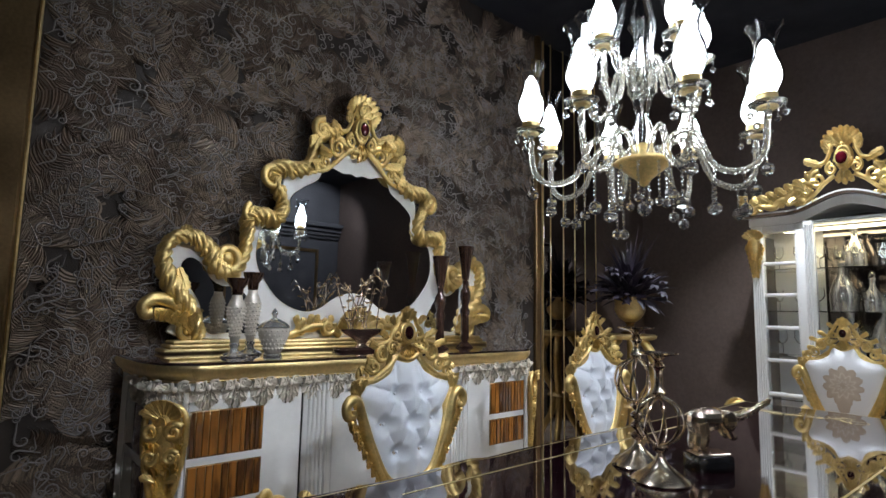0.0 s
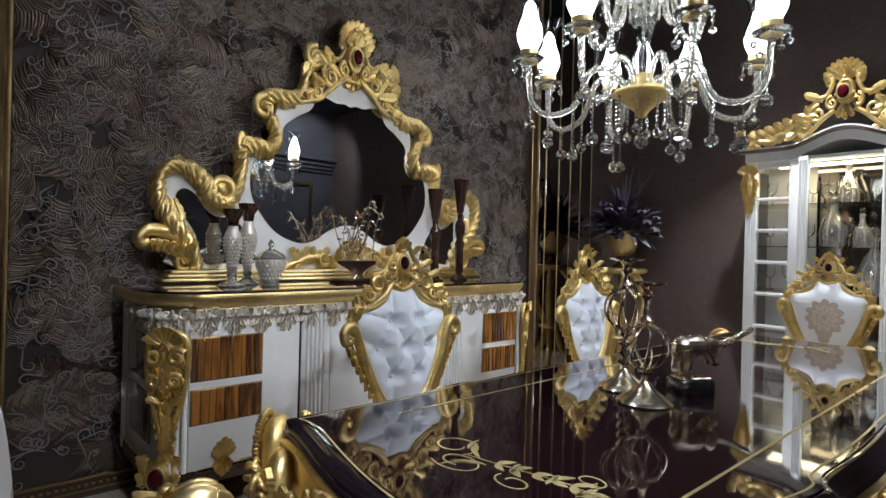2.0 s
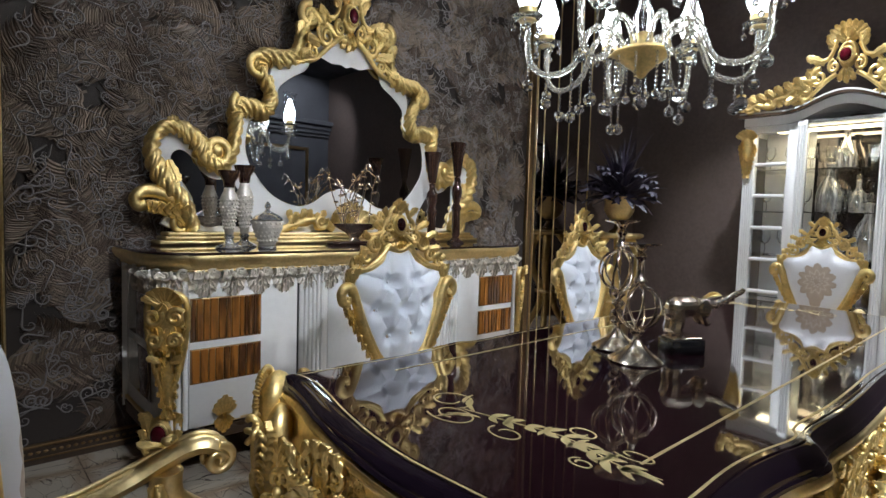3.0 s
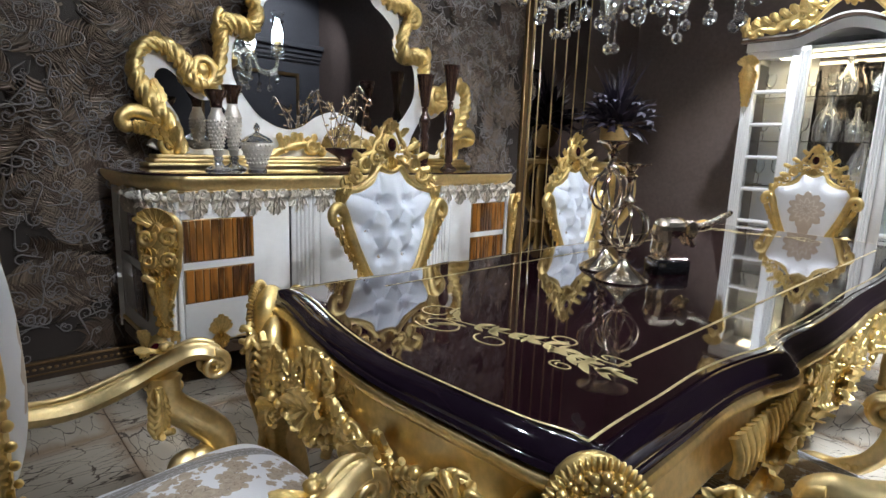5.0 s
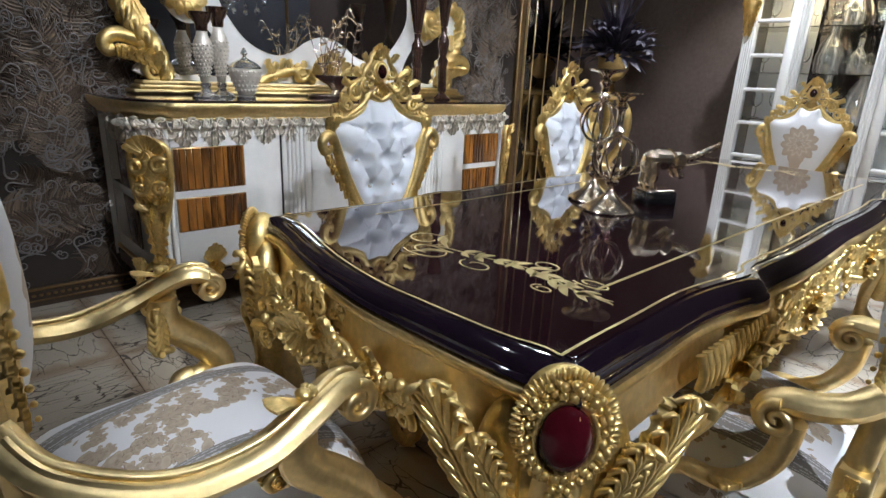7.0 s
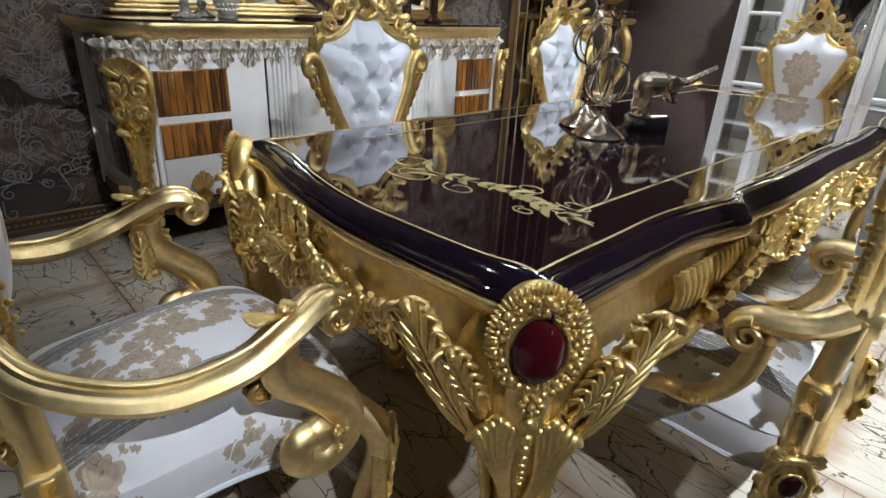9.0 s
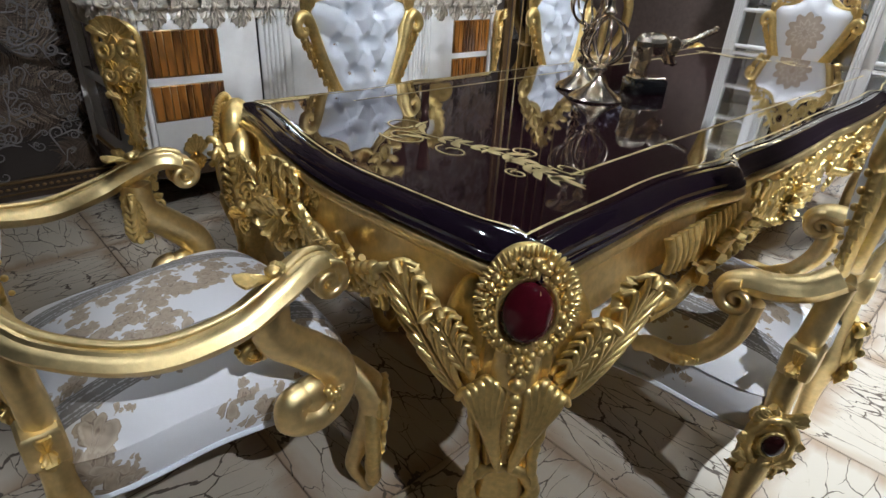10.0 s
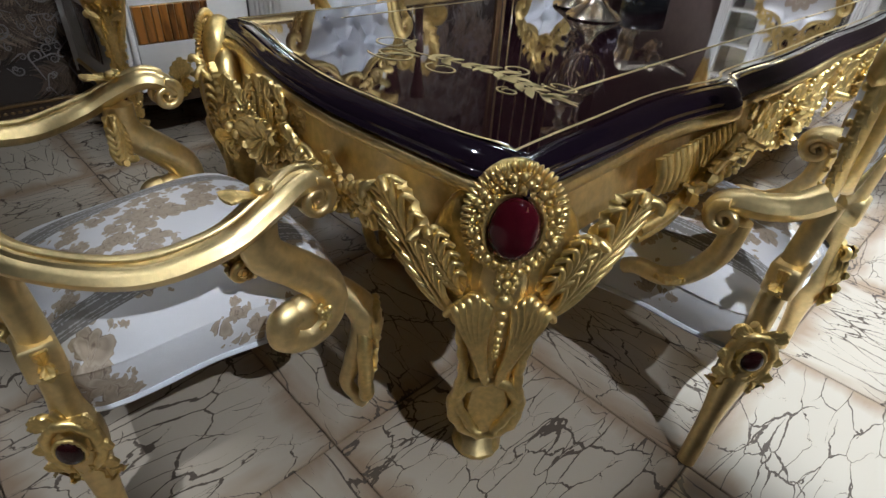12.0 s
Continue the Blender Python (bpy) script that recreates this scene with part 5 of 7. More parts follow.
G = "chairs round the dining table"
dining_chair("gilded armchair with off-white floral jacquard seat and back", False, True, T(0.63, 1.88, 0, 0, 0, -90), G)
dining_chair("gilded chair with short scrolled arms drawn up to the table", False, "short", T(1.72, 1.17, 0, 0, 0, 0), G)
tuft_chair = dining_chair("gilded chair with white button-tufted velvet back", True, False, T(1.68, 2.34, 0, 0, 0, 180), G)
copy_thing(tuft_chair, T(2.945, 2.34, 0, 0, 0, 180))
dining_chair("gilded armchair with a large tan flower on its white back", False, True, T(4.31, 1.91, 0, 0, 0, 90), G)


# ---- sideboard ----
SX0, SX1, SY0, SY1 = 0.99, 3.378, 3.38, 4.05
SC = (SX0 + SX1) / 2
sb = thing("sideboard", "white lacquered sideboard with gilded carvings and amber mirror panels", "sideboard", T(0, 0, 0))
plan = [(SX0, SY1), (SX0, 3.78), (SX0 + 0.012, 3.6), (SX0 + 0.055, 3.465), (SX0 + 0.14, 3.395), (SX0 + 0.27, SY0), (SC, SY0 - 0.012), (SX1 - 0.27, SY0), (SX1 - 0.14, 3.395), (SX1 - 0.055, 3.465), (SX1 - 0.012, 3.6), (SX1, 3.78), (SX1, SY1)]


def plan_line(out, n=90):
    p = [(v.x, v.y) for v in smooth_path([(x, y, 0) for x, y in plan], n)]
    nr = outline_normals(p)
    return [(x + nx * out, min(y + ny * out, SY1)) for (x, y), (nx, ny) in zip(p, nr)]


def slab(rows):
    """A slab over the sideboard's plan; rows of (z, outset)."""
    v, f, n = [], [], 0
    for z, o in rows:
        q = plan_line(o)
        n = len(q)
        v += [(x, y, z) for x, y in q]
    for r in range(len(rows) - 1):
        f += [(r * n + k, r * n + (k + 1) % n, (r + 1) * n + (k + 1) % n, (r + 1) * n + k) for k in range(n)]
    return v, f + [tuple(range(n - 1, -1, -1)), tuple((len(rows) - 1) * n + k for k in range(n))]


part("body", Mesh().add(slab(((0.235, -0.03), (0.24, -0.024), (0.968, -0.024), (0.972, -0.03)))), WHITE, sb, "white lacquered carcass")
part("plinth", Mesh().add(slab(((0.205, -0.02), (0.21, -0.012), (0.262, -0.012), (0.268, -0.02)))), SKIRT, sb, "dark plinth band")
part("lower_bead", Mesh().add(slab(((0.272, -0.02), (0.275, -0.012), (0.287, -0.012), (0.29, -0.02)))), GOLD_LEAF, sb)
part("cornice_band", Mesh().add(slab(((0.972, -0.02), (0.975, 0.0), (0.98, 0.004), (0.984, 0.002), (0.992, 0.014), (1.006, 0.029), (1.024, 0.04), (1.042, 0.043), (1.05, 0.038)))), GOLD_LEAF, sb, "broad gilded moulding under the top")
part("top", Mesh().add(slab(((1.0505, 0.03), (1.052, 0.036), (1.058, 0.037), (1.062, 0.03)))), DARKTOP, sb, "thin dark polished top")

FY = SY0 + 0.012        # face of the doors
for sg in (1, -1):
    def X(x, s=sg):
        return x if s == 1 else 2 * SC - x
    def xbox(x0, y0, z0, x1, y1, z1, b=0.004, s=sg):
        a, c = sorted((X(x0, s), X(x1, s)))
        return box(a, y0, z0, c, y1, z1, b)
    door = part("door", Mesh().add(xbox(1.118, FY - 0.002, 0.275, 1.633, FY + 0.02, 0.968, 0.004)), WHITE, sb, "white door with amber panels")
    for z0, z1 in ((0.478, 0.628), (0.668, 0.855)):
        fr = part("panel_frame", Mesh().add(xbox(1.122, FY - 0.004, z0 - 0.004, 1.446, FY + 0.004, z1 + 0.004, 0.002)), DARK_GOLD, door)
        rr = random.Random(int(z0 * 100) + sg)
        x = 1.128
        while x < 1.43:
            w = min(rr.choice((0.018, 0.026, 0.034)), 1.441 - x)
            v, f = box(-w / 2, -0.006, -(z1 - z0) / 2, w / 2, 0.0, (z1 - z0) / 2, 0.004)
            ob = new("amber_strip", mesh_of("amber_strip", Mesh().add((v, f)), AMBER, False))
            ob.matrix_basis = T(X(x + w / 2), FY - 0.004, (z0 + z1) / 2, 0, 0, rr.uniform(-5, 5))
            ob.parent = fr
            x += w + 0.0035
    pil = part("pilaster", Mesh().add(xbox(1.643, FY - 0.006, 0.275, 1.8, FY + 0.02, 0.968, 0.003)), WHITE, sb)
    flt = Mesh()
    for k in range(5):
        flt.add(tube([Vector((X(1.675 + 0.023 * k), FY - 0.006, 0.3)), Vector((X(1.675 + 0.023 * k), FY - 0.006, 0.94))], 0.0095, 10))
    part("fluting", flt, WHITE, pil)
    part("door", Mesh().add(xbox(1.806, FY - 0.002, 0.275, SC - 0.002, FY + 0.02, 0.968, 0.004)), WHITE, sb, "plain white door")
    for k in range(4):
        part("corner_flute", Mesh().add(tube([Vector((X(1.03 + 0.024 * k), SY0 + 0.058 - 0.017 * k, 0.28)), Vector((X(1.03 + 0.024 * k), SY0 + 0.058 - 0.017 * k, 0.965))], 0.012, 10)), WHITE, sb)
    # tall gilded corner carving, tapering downwards
    c = Mesh()
    q = T(X(1.045), SY0 + 0.035, 0.66, 0, 0, -sg * 38)
    rg = random.Random(14)
    for k in range(9):
        s = 1 - k / 11
        for s2 in (1, -1):
            c.add(leaf(0.12 * s + 0.04, 0.07 * s + 0.02, 0.35, 4, 9, 4), q @ T(s2 * 0.03 * s, -0.012 - 0.02 * s, 0.18 - 0.055 * k, 170, s2 * (22 + 12 * s), 0))
    c.add(ball((0, -0.01, 0.1), (0.065, 0.045, 0.15), 14, 10), q)
    c.add(ball((0, -0.01, -0.13), (0.035, 0.03, 0.16), 12, 8), q)
    for s2 in (1, -1):
        c.add(volute(s2 * 0.045, 0.13, 0.038, 0.015, 1.5, 0.6, s2, -0.045), q)
        c.add(volute(s2 * 0.04, 0.03, 0.03, 0.012, 1.5, 0.6, s2, -0.045), q)
        c.add(tube(smooth_path([(s2 * 0.01, -0.03, 0.24), (s2 * 0.075, -0.02, 0.2), (s2 * 0.082, -0.02, 0.08), (s2 * 0.06, -0.02, -0.06), (s2 * 0.02, -0.02, -0.2)], 26), 0.013, 8, rope=0.2, pitch=1.5), q)
    for k in range(7):
        c.add(leaf(0.1, 0.045, 0.35, 3, 8, 4), q @ T(0, -0.03, 0.17, 8, -60 + 20 * k, 0))
    foliage(c, rg, 0, 0.05, 0.11, 0.28, 8, 0.05, -0.035, q)
    part("corner_carving", c, GOLD, sb, "tall gilded mask-like acanthus corner carving")
    # foot with a red stone
    ft = Mesh()
    q = T(X(1.04), SY0 + 0.09, 0, 0, 0, -sg * 40)
    ft.add(tube(smooth_path([(0, 0.02, 0.24), (0, -0.03, 0.17), (0, -0.01, 0.08), (0, 0.0, 0.0)], 24), lambda u: 0.055 - 0.025 * u, 12, up=(1, 0, 0)), q)
    ft.add(ball((0, -0.03, 0.26), (0.055, 0.03, 0.085), 14, 8), q)
    foliage(ft, random.Random(2), 0, 0.16, 0.14, 0.16, 8, 0.06, -0.035, q)
    for s2 in (1, -1):
        ft.add(volute(s2 * 0.06, 0.1, 0.04, 0.015, 1.5, 1.0, s2, -0.02), q)
        ft.add(leaf(0.13, 0.06, 0.25, 4), q @ T(s2 * 0.05, -0.02, 0.24, 0, s2 * 12, 0))
    foot = part("foot", ft, GOLD, sb, "gilded scrolled foot")
    gem_set(foot, 0, -0.06, 0.265, 0.034, 0.044, "dark red cabochon", q, 16)
    # diamond-shaped gilded leaf on the plinth
    dm = Mesh()
    for k in range(7):
        dm.add(leaf(0.11 - 0.012 * abs(k - 3), 0.034, 0.2, 3, 8, 4), T(X(1.265), FY - 0.016, 0.31, 6, -45 + 15 * k, 0))
        dm.add(leaf(0.09 - 0.01 * abs(k - 3), 0.032, 0.2, 3, 8, 4), T(X(1.265), FY - 0.02, 0.32, 174, -42 + 14 * k, 0))
    part("plinth_ornament", dm, GOLD, sb, "gilded diamond-shaped leaf ornament")
    # dark glazed side
    part("side_pane", Mesh().add(xbox(SX0 + 0.021, 3.6, 0.36, SX0 + 0.03, 3.98, 0.88, 0.003)), BROWNGLASS, sb, "dark glass side panel")
    part("side_rail", Mesh().add(xbox(SX0 + 0.015, 3.6, 0.6, SX0 + 0.022, 3.98, 0.64, 0.003)), WHITE, sb)


def frieze_leaf(rng):
    """Pearly acanthus drop of the frieze."""
    c = Mesh()
    for k in range(5):
        c.add(leaf(0.062, 0.036, 0.5, 3, 7, 4), T(0, 0, 0.0, 168, -70 + 35 * k, 0))
    for sg in (1, -1):
        c.add(volute(sg * 0.026, 0.016, 0.019, 0.007, 1.4, 0.8, sg, -0.006))
        c.add(leaf(0.05, 0.03, 0.4, 3, 7, 4), T(sg * 0.01, 0, 0.005, 10, sg * 75, 0))
    c.add(leaf(0.075, 0.03, 0.5, 3, 8, 4), T(0, -0.006, 0.01, 172, 0, 0))
    c.add(ball((0, -0.012, 0.01), 0.011, 8, 6))
    return mesh_of("frieze_leaf", c, PEARL)


fl = frieze_leaf(random.Random(4))
xs = [1.184 + 0.125 * k for k in range(17)]
for x in xs:
    ob = new("frieze_leaf", fl)
    ob.matrix_basis = T(x, FY - 0.01, 0.942, 0, 0, 0, (1.08, 1.25, 1.4))
    ob.parent = sb
for sg in (1, -1):
    for k, (dx, dy, rz) in enumerate(((0.075, 0.04, 35), (0.012, 0.13, 70), (0.002, 0.26, 88), (0.002, 0.4, 90))):
        ob = new("frieze_leaf", fl)
        ob.matrix_basis = T((SX0 + dx) if sg == 1 else (SX1 - dx), SY0 + dy - 0.01, 0.94, 0, 0, -sg * rz, 1.32)
        ob.parent = sb
part("door_gap", Mesh().add(box(1.635, FY - 0.001, 0.275, 1.641, FY + 0.01, 0.968, 0.001)), BLACK, sb)

# ---- console mirror on the sideboard ----
MC, MY = 2.335, 3.985
mir = thing("console_mirror", "large scalloped mirror in white and gilded rope frame", "mirror", T(2.25 - 0.934 * MC, 0, 0, 0, 0, 0, (0.934, 1.0, 1.0)))
stp = Mesh()
for k, (z, o) in enumerate(((1.063, 0.0), (1.085, 0.03), (1.105, 0.05))):
    stp.add(box(1.13 + o, 3.86 + o * 0.5, z, 3.54 - o, 4.04, z + 0.021, 0.008))
part("base", stp, GOLD_LEAF, mir, "stepped gold base moulding")
lf_path = [(1.33, 1.13), (1.27, 1.28), (1.17, 1.41), (1.12, 1.54), (1.155, 1.64), (1.255, 1.67), (1.35, 1.61), (1.41, 1.52), (1.5, 1.49), (1.56, 1.59), (1.575, 1.71), (1.58, 1.80), (1.66, 1.825), (1.75, 1.815),
           (1.79, 1.91), (1.745, 2.0), (1.71, 2.07), (1.76, 2.125), (1.88, 2.135), (1.965, 2.19), (2.0, 2.31), (2.05, 2.42), (2.15, 2.42)]
panel_o = [(1.33, 1.13), (1.27, 1.28), (1.17, 1.41), (1.135, 1.54), (1.165, 1.62), (1.255, 1.645), (1.34, 1.58), (1.41, 1.49), (1.52, 1.49), (1.59, 1.6), (1.595, 1.73), (1.6, 1.80), (1.68, 1.81), (1.78, 1.83), (1.8, 1.92), (1.79, 2.02), (1.82, 2.1), (1.9, 2.13), (1.99, 2.2), (2.04, 2.32), (2.16, 2.36)]
sil = panel_o + [(2 * MC - x, z) for x, z in reversed(panel_o)]
part("white_panel", Mesh().add(prism(rounded(sil, 260), MY, MY + 0.03, 0.006)), WHITE, mir, "white lacquered inner frame")
gl = [(2.335, 1.4), (2.2, 1.365), (2.08, 1.295), (1.96, 1.278), (1.8, 1.34), (1.68, 1.47), (1.635, 1.56), (1.63, 1.66), (1.66, 1.76), (1.76, 1.8), (1.835, 1.87), (1.84, 1.97), (1.93, 2.05), (2.03, 2.11), (2.075, 2.19), (2.14, 2.205), (2.22, 2.185), (2.29, 2.19)]
gls = gl + [(2.335, 2.178)] + [(2 * MC - x, z) for x, z in reversed(gl[1:])]
part("glass", Mesh().add(prism(rounded([(MC + 0.98 * (x - MC), 1.75 + 0.985 * (z - 1.75)) for x, z in gls], 220), MY - 0.007, MY - 0.002, 0.002)), MIRROR, mir, "scalloped mirror glass")
wg = [(1.215, 1.585), (1.185, 1.54), (1.21, 1.46), (1.31, 1.32), (1.375, 1.14), (1.52, 1.135), (1.72, 1.14), (1.7, 1.26), (1.62, 1.38), (1.56, 1.43), (1.46, 1.43), (1.38, 1.47), (1.32, 1.55), (1.26, 1.59)]
for sg in (1, -1):
    wide = [(1.43 + 0.86 * (x - 1.43), 1.33 + 0.87 * (z - 1.33)) for x, z in wg]
    o = [((x if sg == 1 else 2 * MC - x), z) for x, z in wide]
    part("wing_glass", Mesh().add(prism(rounded(o, 120), MY - 0.007, MY - 0.002, 0.002)), MIRROR, mir, "side mirror glass")
    fr = Mesh()
    P = [Vector(((x if sg == 1 else 2 * MC - x), MY - 0.02, z)) for x, z in lf_path]
    pth = smooth_path([tuple(p) for p in P], 800)
    fr.add(tube(pth, lambda u: 0.042 + 0.008 * math.sin(26 * u), 18, flat=1.2, rope=0.22, strands=4, pitch=0.4))
    pt2 = [p + Vector((0.012 * math.sin(i * 0.052), -0.03, 0.02 * math.cos(i * 0.044))) for i, p in enumerate(pth)]
    fr.add(tube(pt2, 0.02, 12, rope=0.2, strands=3, pitch=0.5))
    for cx, cz, r, st in ((1.455, 1.565, 0.095, 2.5), (1.705, 2.06, 0.07, 0.8), (1.6, 1.83, 0.06, 2.0), (2.035, 2.42, 0.07, 1.5)):
        x = cx if sg == 1 else 2 * MC - cx
        fr.add(volute(x, cz, r, r * 0.36, 1.7, st if sg == 1 else math.pi - st, sg, MY - 0.045))
        fr.add(ball((x, MY - 0.05, cz), (r * 0.4, r * 0.3, r * 0.4), 10, 6))
    for (cx, cz, a) in ((1.2, 1.5, 200), (1.16, 1.62, 320), (1.6, 1.68, 20), (1.8, 1.9, 20), (1.9, 2.13, 290), (1.99, 2.25, 10)):
        x = cx if sg == 1 else 2 * MC - cx
        fr.add(leaf(0.13, 0.07, 0.2, 4), T(x, MY - 0.03, cz, 6, sg * -a, 0))
    frame_ob = part("rope_frame", fr, GOLD, mir, "gilded twisted rope scroll frame")
    # acanthus brackets at the foot
    br = Mesh()
    def bx(x, s=sg):
        return x if s == 1 else 2 * MC - x
    br.add(tube(smooth_path([(bx(1.33), MY - 0.01, 1.14), (bx(1.29), MY - 0.02, 1.23), (bx(1.2), MY - 0.03, 1.31), (bx(1.1), MY - 0.03, 1.335), (bx(1.04), MY - 0.03, 1.3), (bx(1.05), MY - 0.03, 1.26), (bx(1.085), MY - 0.03, 1.265)], 60), lambda u: 0.04 - 0.014 * u, 10, ridge=0.1, ridges=4))
    br.add(volute(bx(1.27), 1.17, 0.06, 0.02, 1.6, 0.6, sg, MY - 0.035))
    for k in range(6):
        br.add(leaf(0.15 - 0.008 * k, 0.07, 0.35, 4), T(bx(1.33 - 0.03 * k), MY - 0.04, 1.14 + 0.025 * k, 8, -sg * (25 + 14 * k), 0))
    part("bracket", br, GOLD, mir, "gilded curling acanthus bracket")
cr = crown(Mesh(), T(MC, MY - 0.03, 2.29, 0, 0, 0, (1.3, 1.6, 1.6)))
for k in range(9):
    cr.add(leaf(0.15, 0.05, 0.3, 4), T(MC, MY - 0.03, 2.57, 4, -72 + 18 * k, 0))
cr.add(tube(smooth_path([(MC - 0.3, MY - 0.01, 2.37), (MC - 0.2, MY - 0.02, 2.4), (MC, MY - 0.02, 2.33), (MC + 0.2, MY - 0.02, 2.4), (MC + 0.3, MY - 0.01, 2.37)], 60), 0.032, 10, rope=0.14, pitch=0.6))
part("crest", cr, GOLD, mir, "tall carved gilded crest with shell fan")
gem_set(mir, MC, MY - 0.088, 2.475, 0.034, 0.046, "dark red oval cabochon", None, 18)
bot = Mesh()
for k in range(9):
    bot.add(leaf(0.17, 0.055, 0.25, 4), T(MC, MY - 0.04, 1.16, 8, -68 + 17 * k, 0))
for sg in (1, -1):
    bot.add(tube(smooth_path([(MC + sg * 0.1, MY - 0.03, 1.15), (MC + sg * 0.22, MY - 0.03, 1.2), (MC + sg * 0.36, MY - 0.03, 1.18), (MC + sg * 0.48, MY - 0.03, 1.13)], 30), lambda u: 0.034 - 0.012 * u, 10, rope=0.15, pitch=0.8))
    foliage(bot, random.Random(6), MC + sg * 0.3, 1.17, 0.26, 0.09, 6, 0.08, MY - 0.04)
    bot.add(volute(MC + sg * 0.2, 1.19, 0.05, 0.018, 1.5, 0.5, sg, MY - 0.05))
part("foot_carving", bot, GOLD, mir, "gilded shell and leaf carving along the base")

# ---- things on the sideboard ----
ST = 1.062


def tall_vase(x, y, h, group):
    t = thing("vase", "slender cut-glass vase on a domed silver foot", "vase", T(x, y, ST), group)
    part("foot", Mesh().add(lathe(((0, 0), (0.062, 0), (0.064, 0.006), (0.05, 0.016), (0.026, 0.026), (0.018, 0.045), (0.026, 0.056), (0.02, 0.068), (0, 0.07)), 24)), SILVER, t, "polished silver foot")
    g = Mesh().add(lathe(((0, 0.068), (0.02, 0.069), (0.026, 0.12), (0.042, h * 0.55), (0.04, h * 0.66), (0.026, h * 0.74), (0.024, h * 0.78), (0.0, h * 0.78)), 20))
    for k in range(9):
        for i in range(14):
            a = 2 * math.pi * (i + 0.5 * (k % 2)) / 14
            z = 0.1 + (h * 0.62 - 0.1) * k / 8
            r = 0.024 + 0.018 * min(1, k / 6)
            g.add(ball((r * math.cos(a), r * math.sin(a), z), 0.006, 5, 4))
    part("body", g, PEARL, t, "faceted frosted silver-glass body")
    part("rim", Mesh().add(lathe(((0.02, h * 0.78), (0.026, h * 0.79), (0.03, h * 0.87), (0.05, h * 0.95), (0.053, h), (0.049, h), (0.026, h * 0.88), (0.02, h * 0.79)), 20)), BROWNGLASS, t, "dark flared rim")


tall_vase(1.37, 3.6, 0.38, "pair of vases")
tall_vase(1.495, 3.72, 0.42, "pair of vases")
jar = thing("lidded_jar", "squat cut-crystal jar with pointed lid on the sideboard", "jar", T(1.545, 3.55, ST))
jb = Mesh().add(lathe(((0, 0.02), (0.04, 0.02), (0.05, 0.05), (0.072, 0.1), (0.076, 0.13), (0.07, 0.14), (0, 0.14)), 24))
for k in range(5):
    for i in range(18):
        a = 2 * math.pi * (i + 0.5 * (k % 2)) / 18
        r = (0.047, 0.054, 0.062, 0.069, 0.075)[k]
        jb.add(ball((r * math.cos(a), r * math.sin(a), 0.04 + 0.022 * k), 0.007, 5, 4))
part("body", jb, PEARL, jar, "diamond-cut frosted crystal bowl")
part("foot", Mesh().add(lathe(((0, 0), (0.045, 0), (0.047, 0.008), (0.035, 0.02), (0, 0.021)), 20)), SILVER, jar)
part("lid", Mesh().add(lathe(((0.076, 0.141), (0.078, 0.146), (0.06, 0.165), (0.03, 0.18), (0.012, 0.19), (0.01, 0.2), (0.017, 0.21), (0.012, 0.224), (0.004, 0.236), (0, 0.238)), 24)), SILVER, jar, "silver pointed lid")


def candlestick(x, y, h, group):
    t = thing("candlestick", "tall brown lustre-glass candlestick on the sideboard", "candlestick", T(x, y, ST), group)
    part("base", Mesh().add(lathe(((0, 0), (0.06, 0), (0.062, 0.008), (0.04, 0.02), (0.024, 0.04), (0, 0.041)), 20)), BROWNGLASS, t)
    part("stem", Mesh().add(lathe(((0, 0.04), (0.022, 0.042), (0.03, 0.06), (0.027, h * 0.3), (0.036, h * 0.36), (0.022, h * 0.4), (0.038, h * 0.5), (0.036, h * 0.55), (0.018, h * 0.6), (0.022, h * 0.66), (0, h * 0.66)), 20)), BROWNGLASS, t)
    part("cup", Mesh().add(lathe(((0, h * 0.66), (0.024, h * 0.67), (0.04, h * 0.85), (0.058, h), (0.053, h), (0.034, h * 0.86), (0, h * 0.72)), 20)), BROWNGLASS, t, "flared cup")


candlestick(2.72, 3.65, 0.6, "pair of candlesticks")
candlestick(2.97, 3.68, 0.69, "pair of candlesticks")
bowl = thing("wire_centrepiece", "gilt boat-shaped bowl with slanting wire branches", "ornament", T(2.17, 3.72, ST))
part("tray", Mesh().add(box(-0.17, -0.05, 0, 0.17, 0.05, 0.022, 0.008)), BROWNGLASS, bowl, "dark stepped tray")
part("bowl", Mesh().add(lathe(((0, 0.022), (0.05, 0.022), (0.03, 0.04), (0.06, 0.07), (0.14, 0.11), (0.15, 0.125), (0.135, 0.12), (0, 0.07)), 28, squash=0.5)), CHROME_GOLD, bowl, "polished bronze-gold bowl")
rg = random.Random(12)
for k in range(12):
    x0 = rg.uniform(-0.1, 0.1)
    dx, hgt = rg.uniform(-0.22, 0.22), rg.uniform(0.25, 0.45)
    w = Mesh().add(tube(smooth_path([(x0, rg.uniform(-0.03, 0.03), 0.1), (x0 + dx * 0.5, rg.uniform(-0.05, 0.05), 0.1 + hgt * 0.6), (x0 + dx, rg.uniform(-0.05, 0.05), 0.1 + hgt), (x0 + dx * 1.25, 0, 0.1 + hgt * 0.9)], 12), 0.0035, 6))
    for j in range(4):
        q = 0.25 + 0.2 * j
        w.add(ball((x0 + dx * q, 0, 0.1 + hgt * q * 1.05), (0.018, 0.006, 0.007), 6, 4))
    part("branch", w, CHROME_GOLD, bowl)


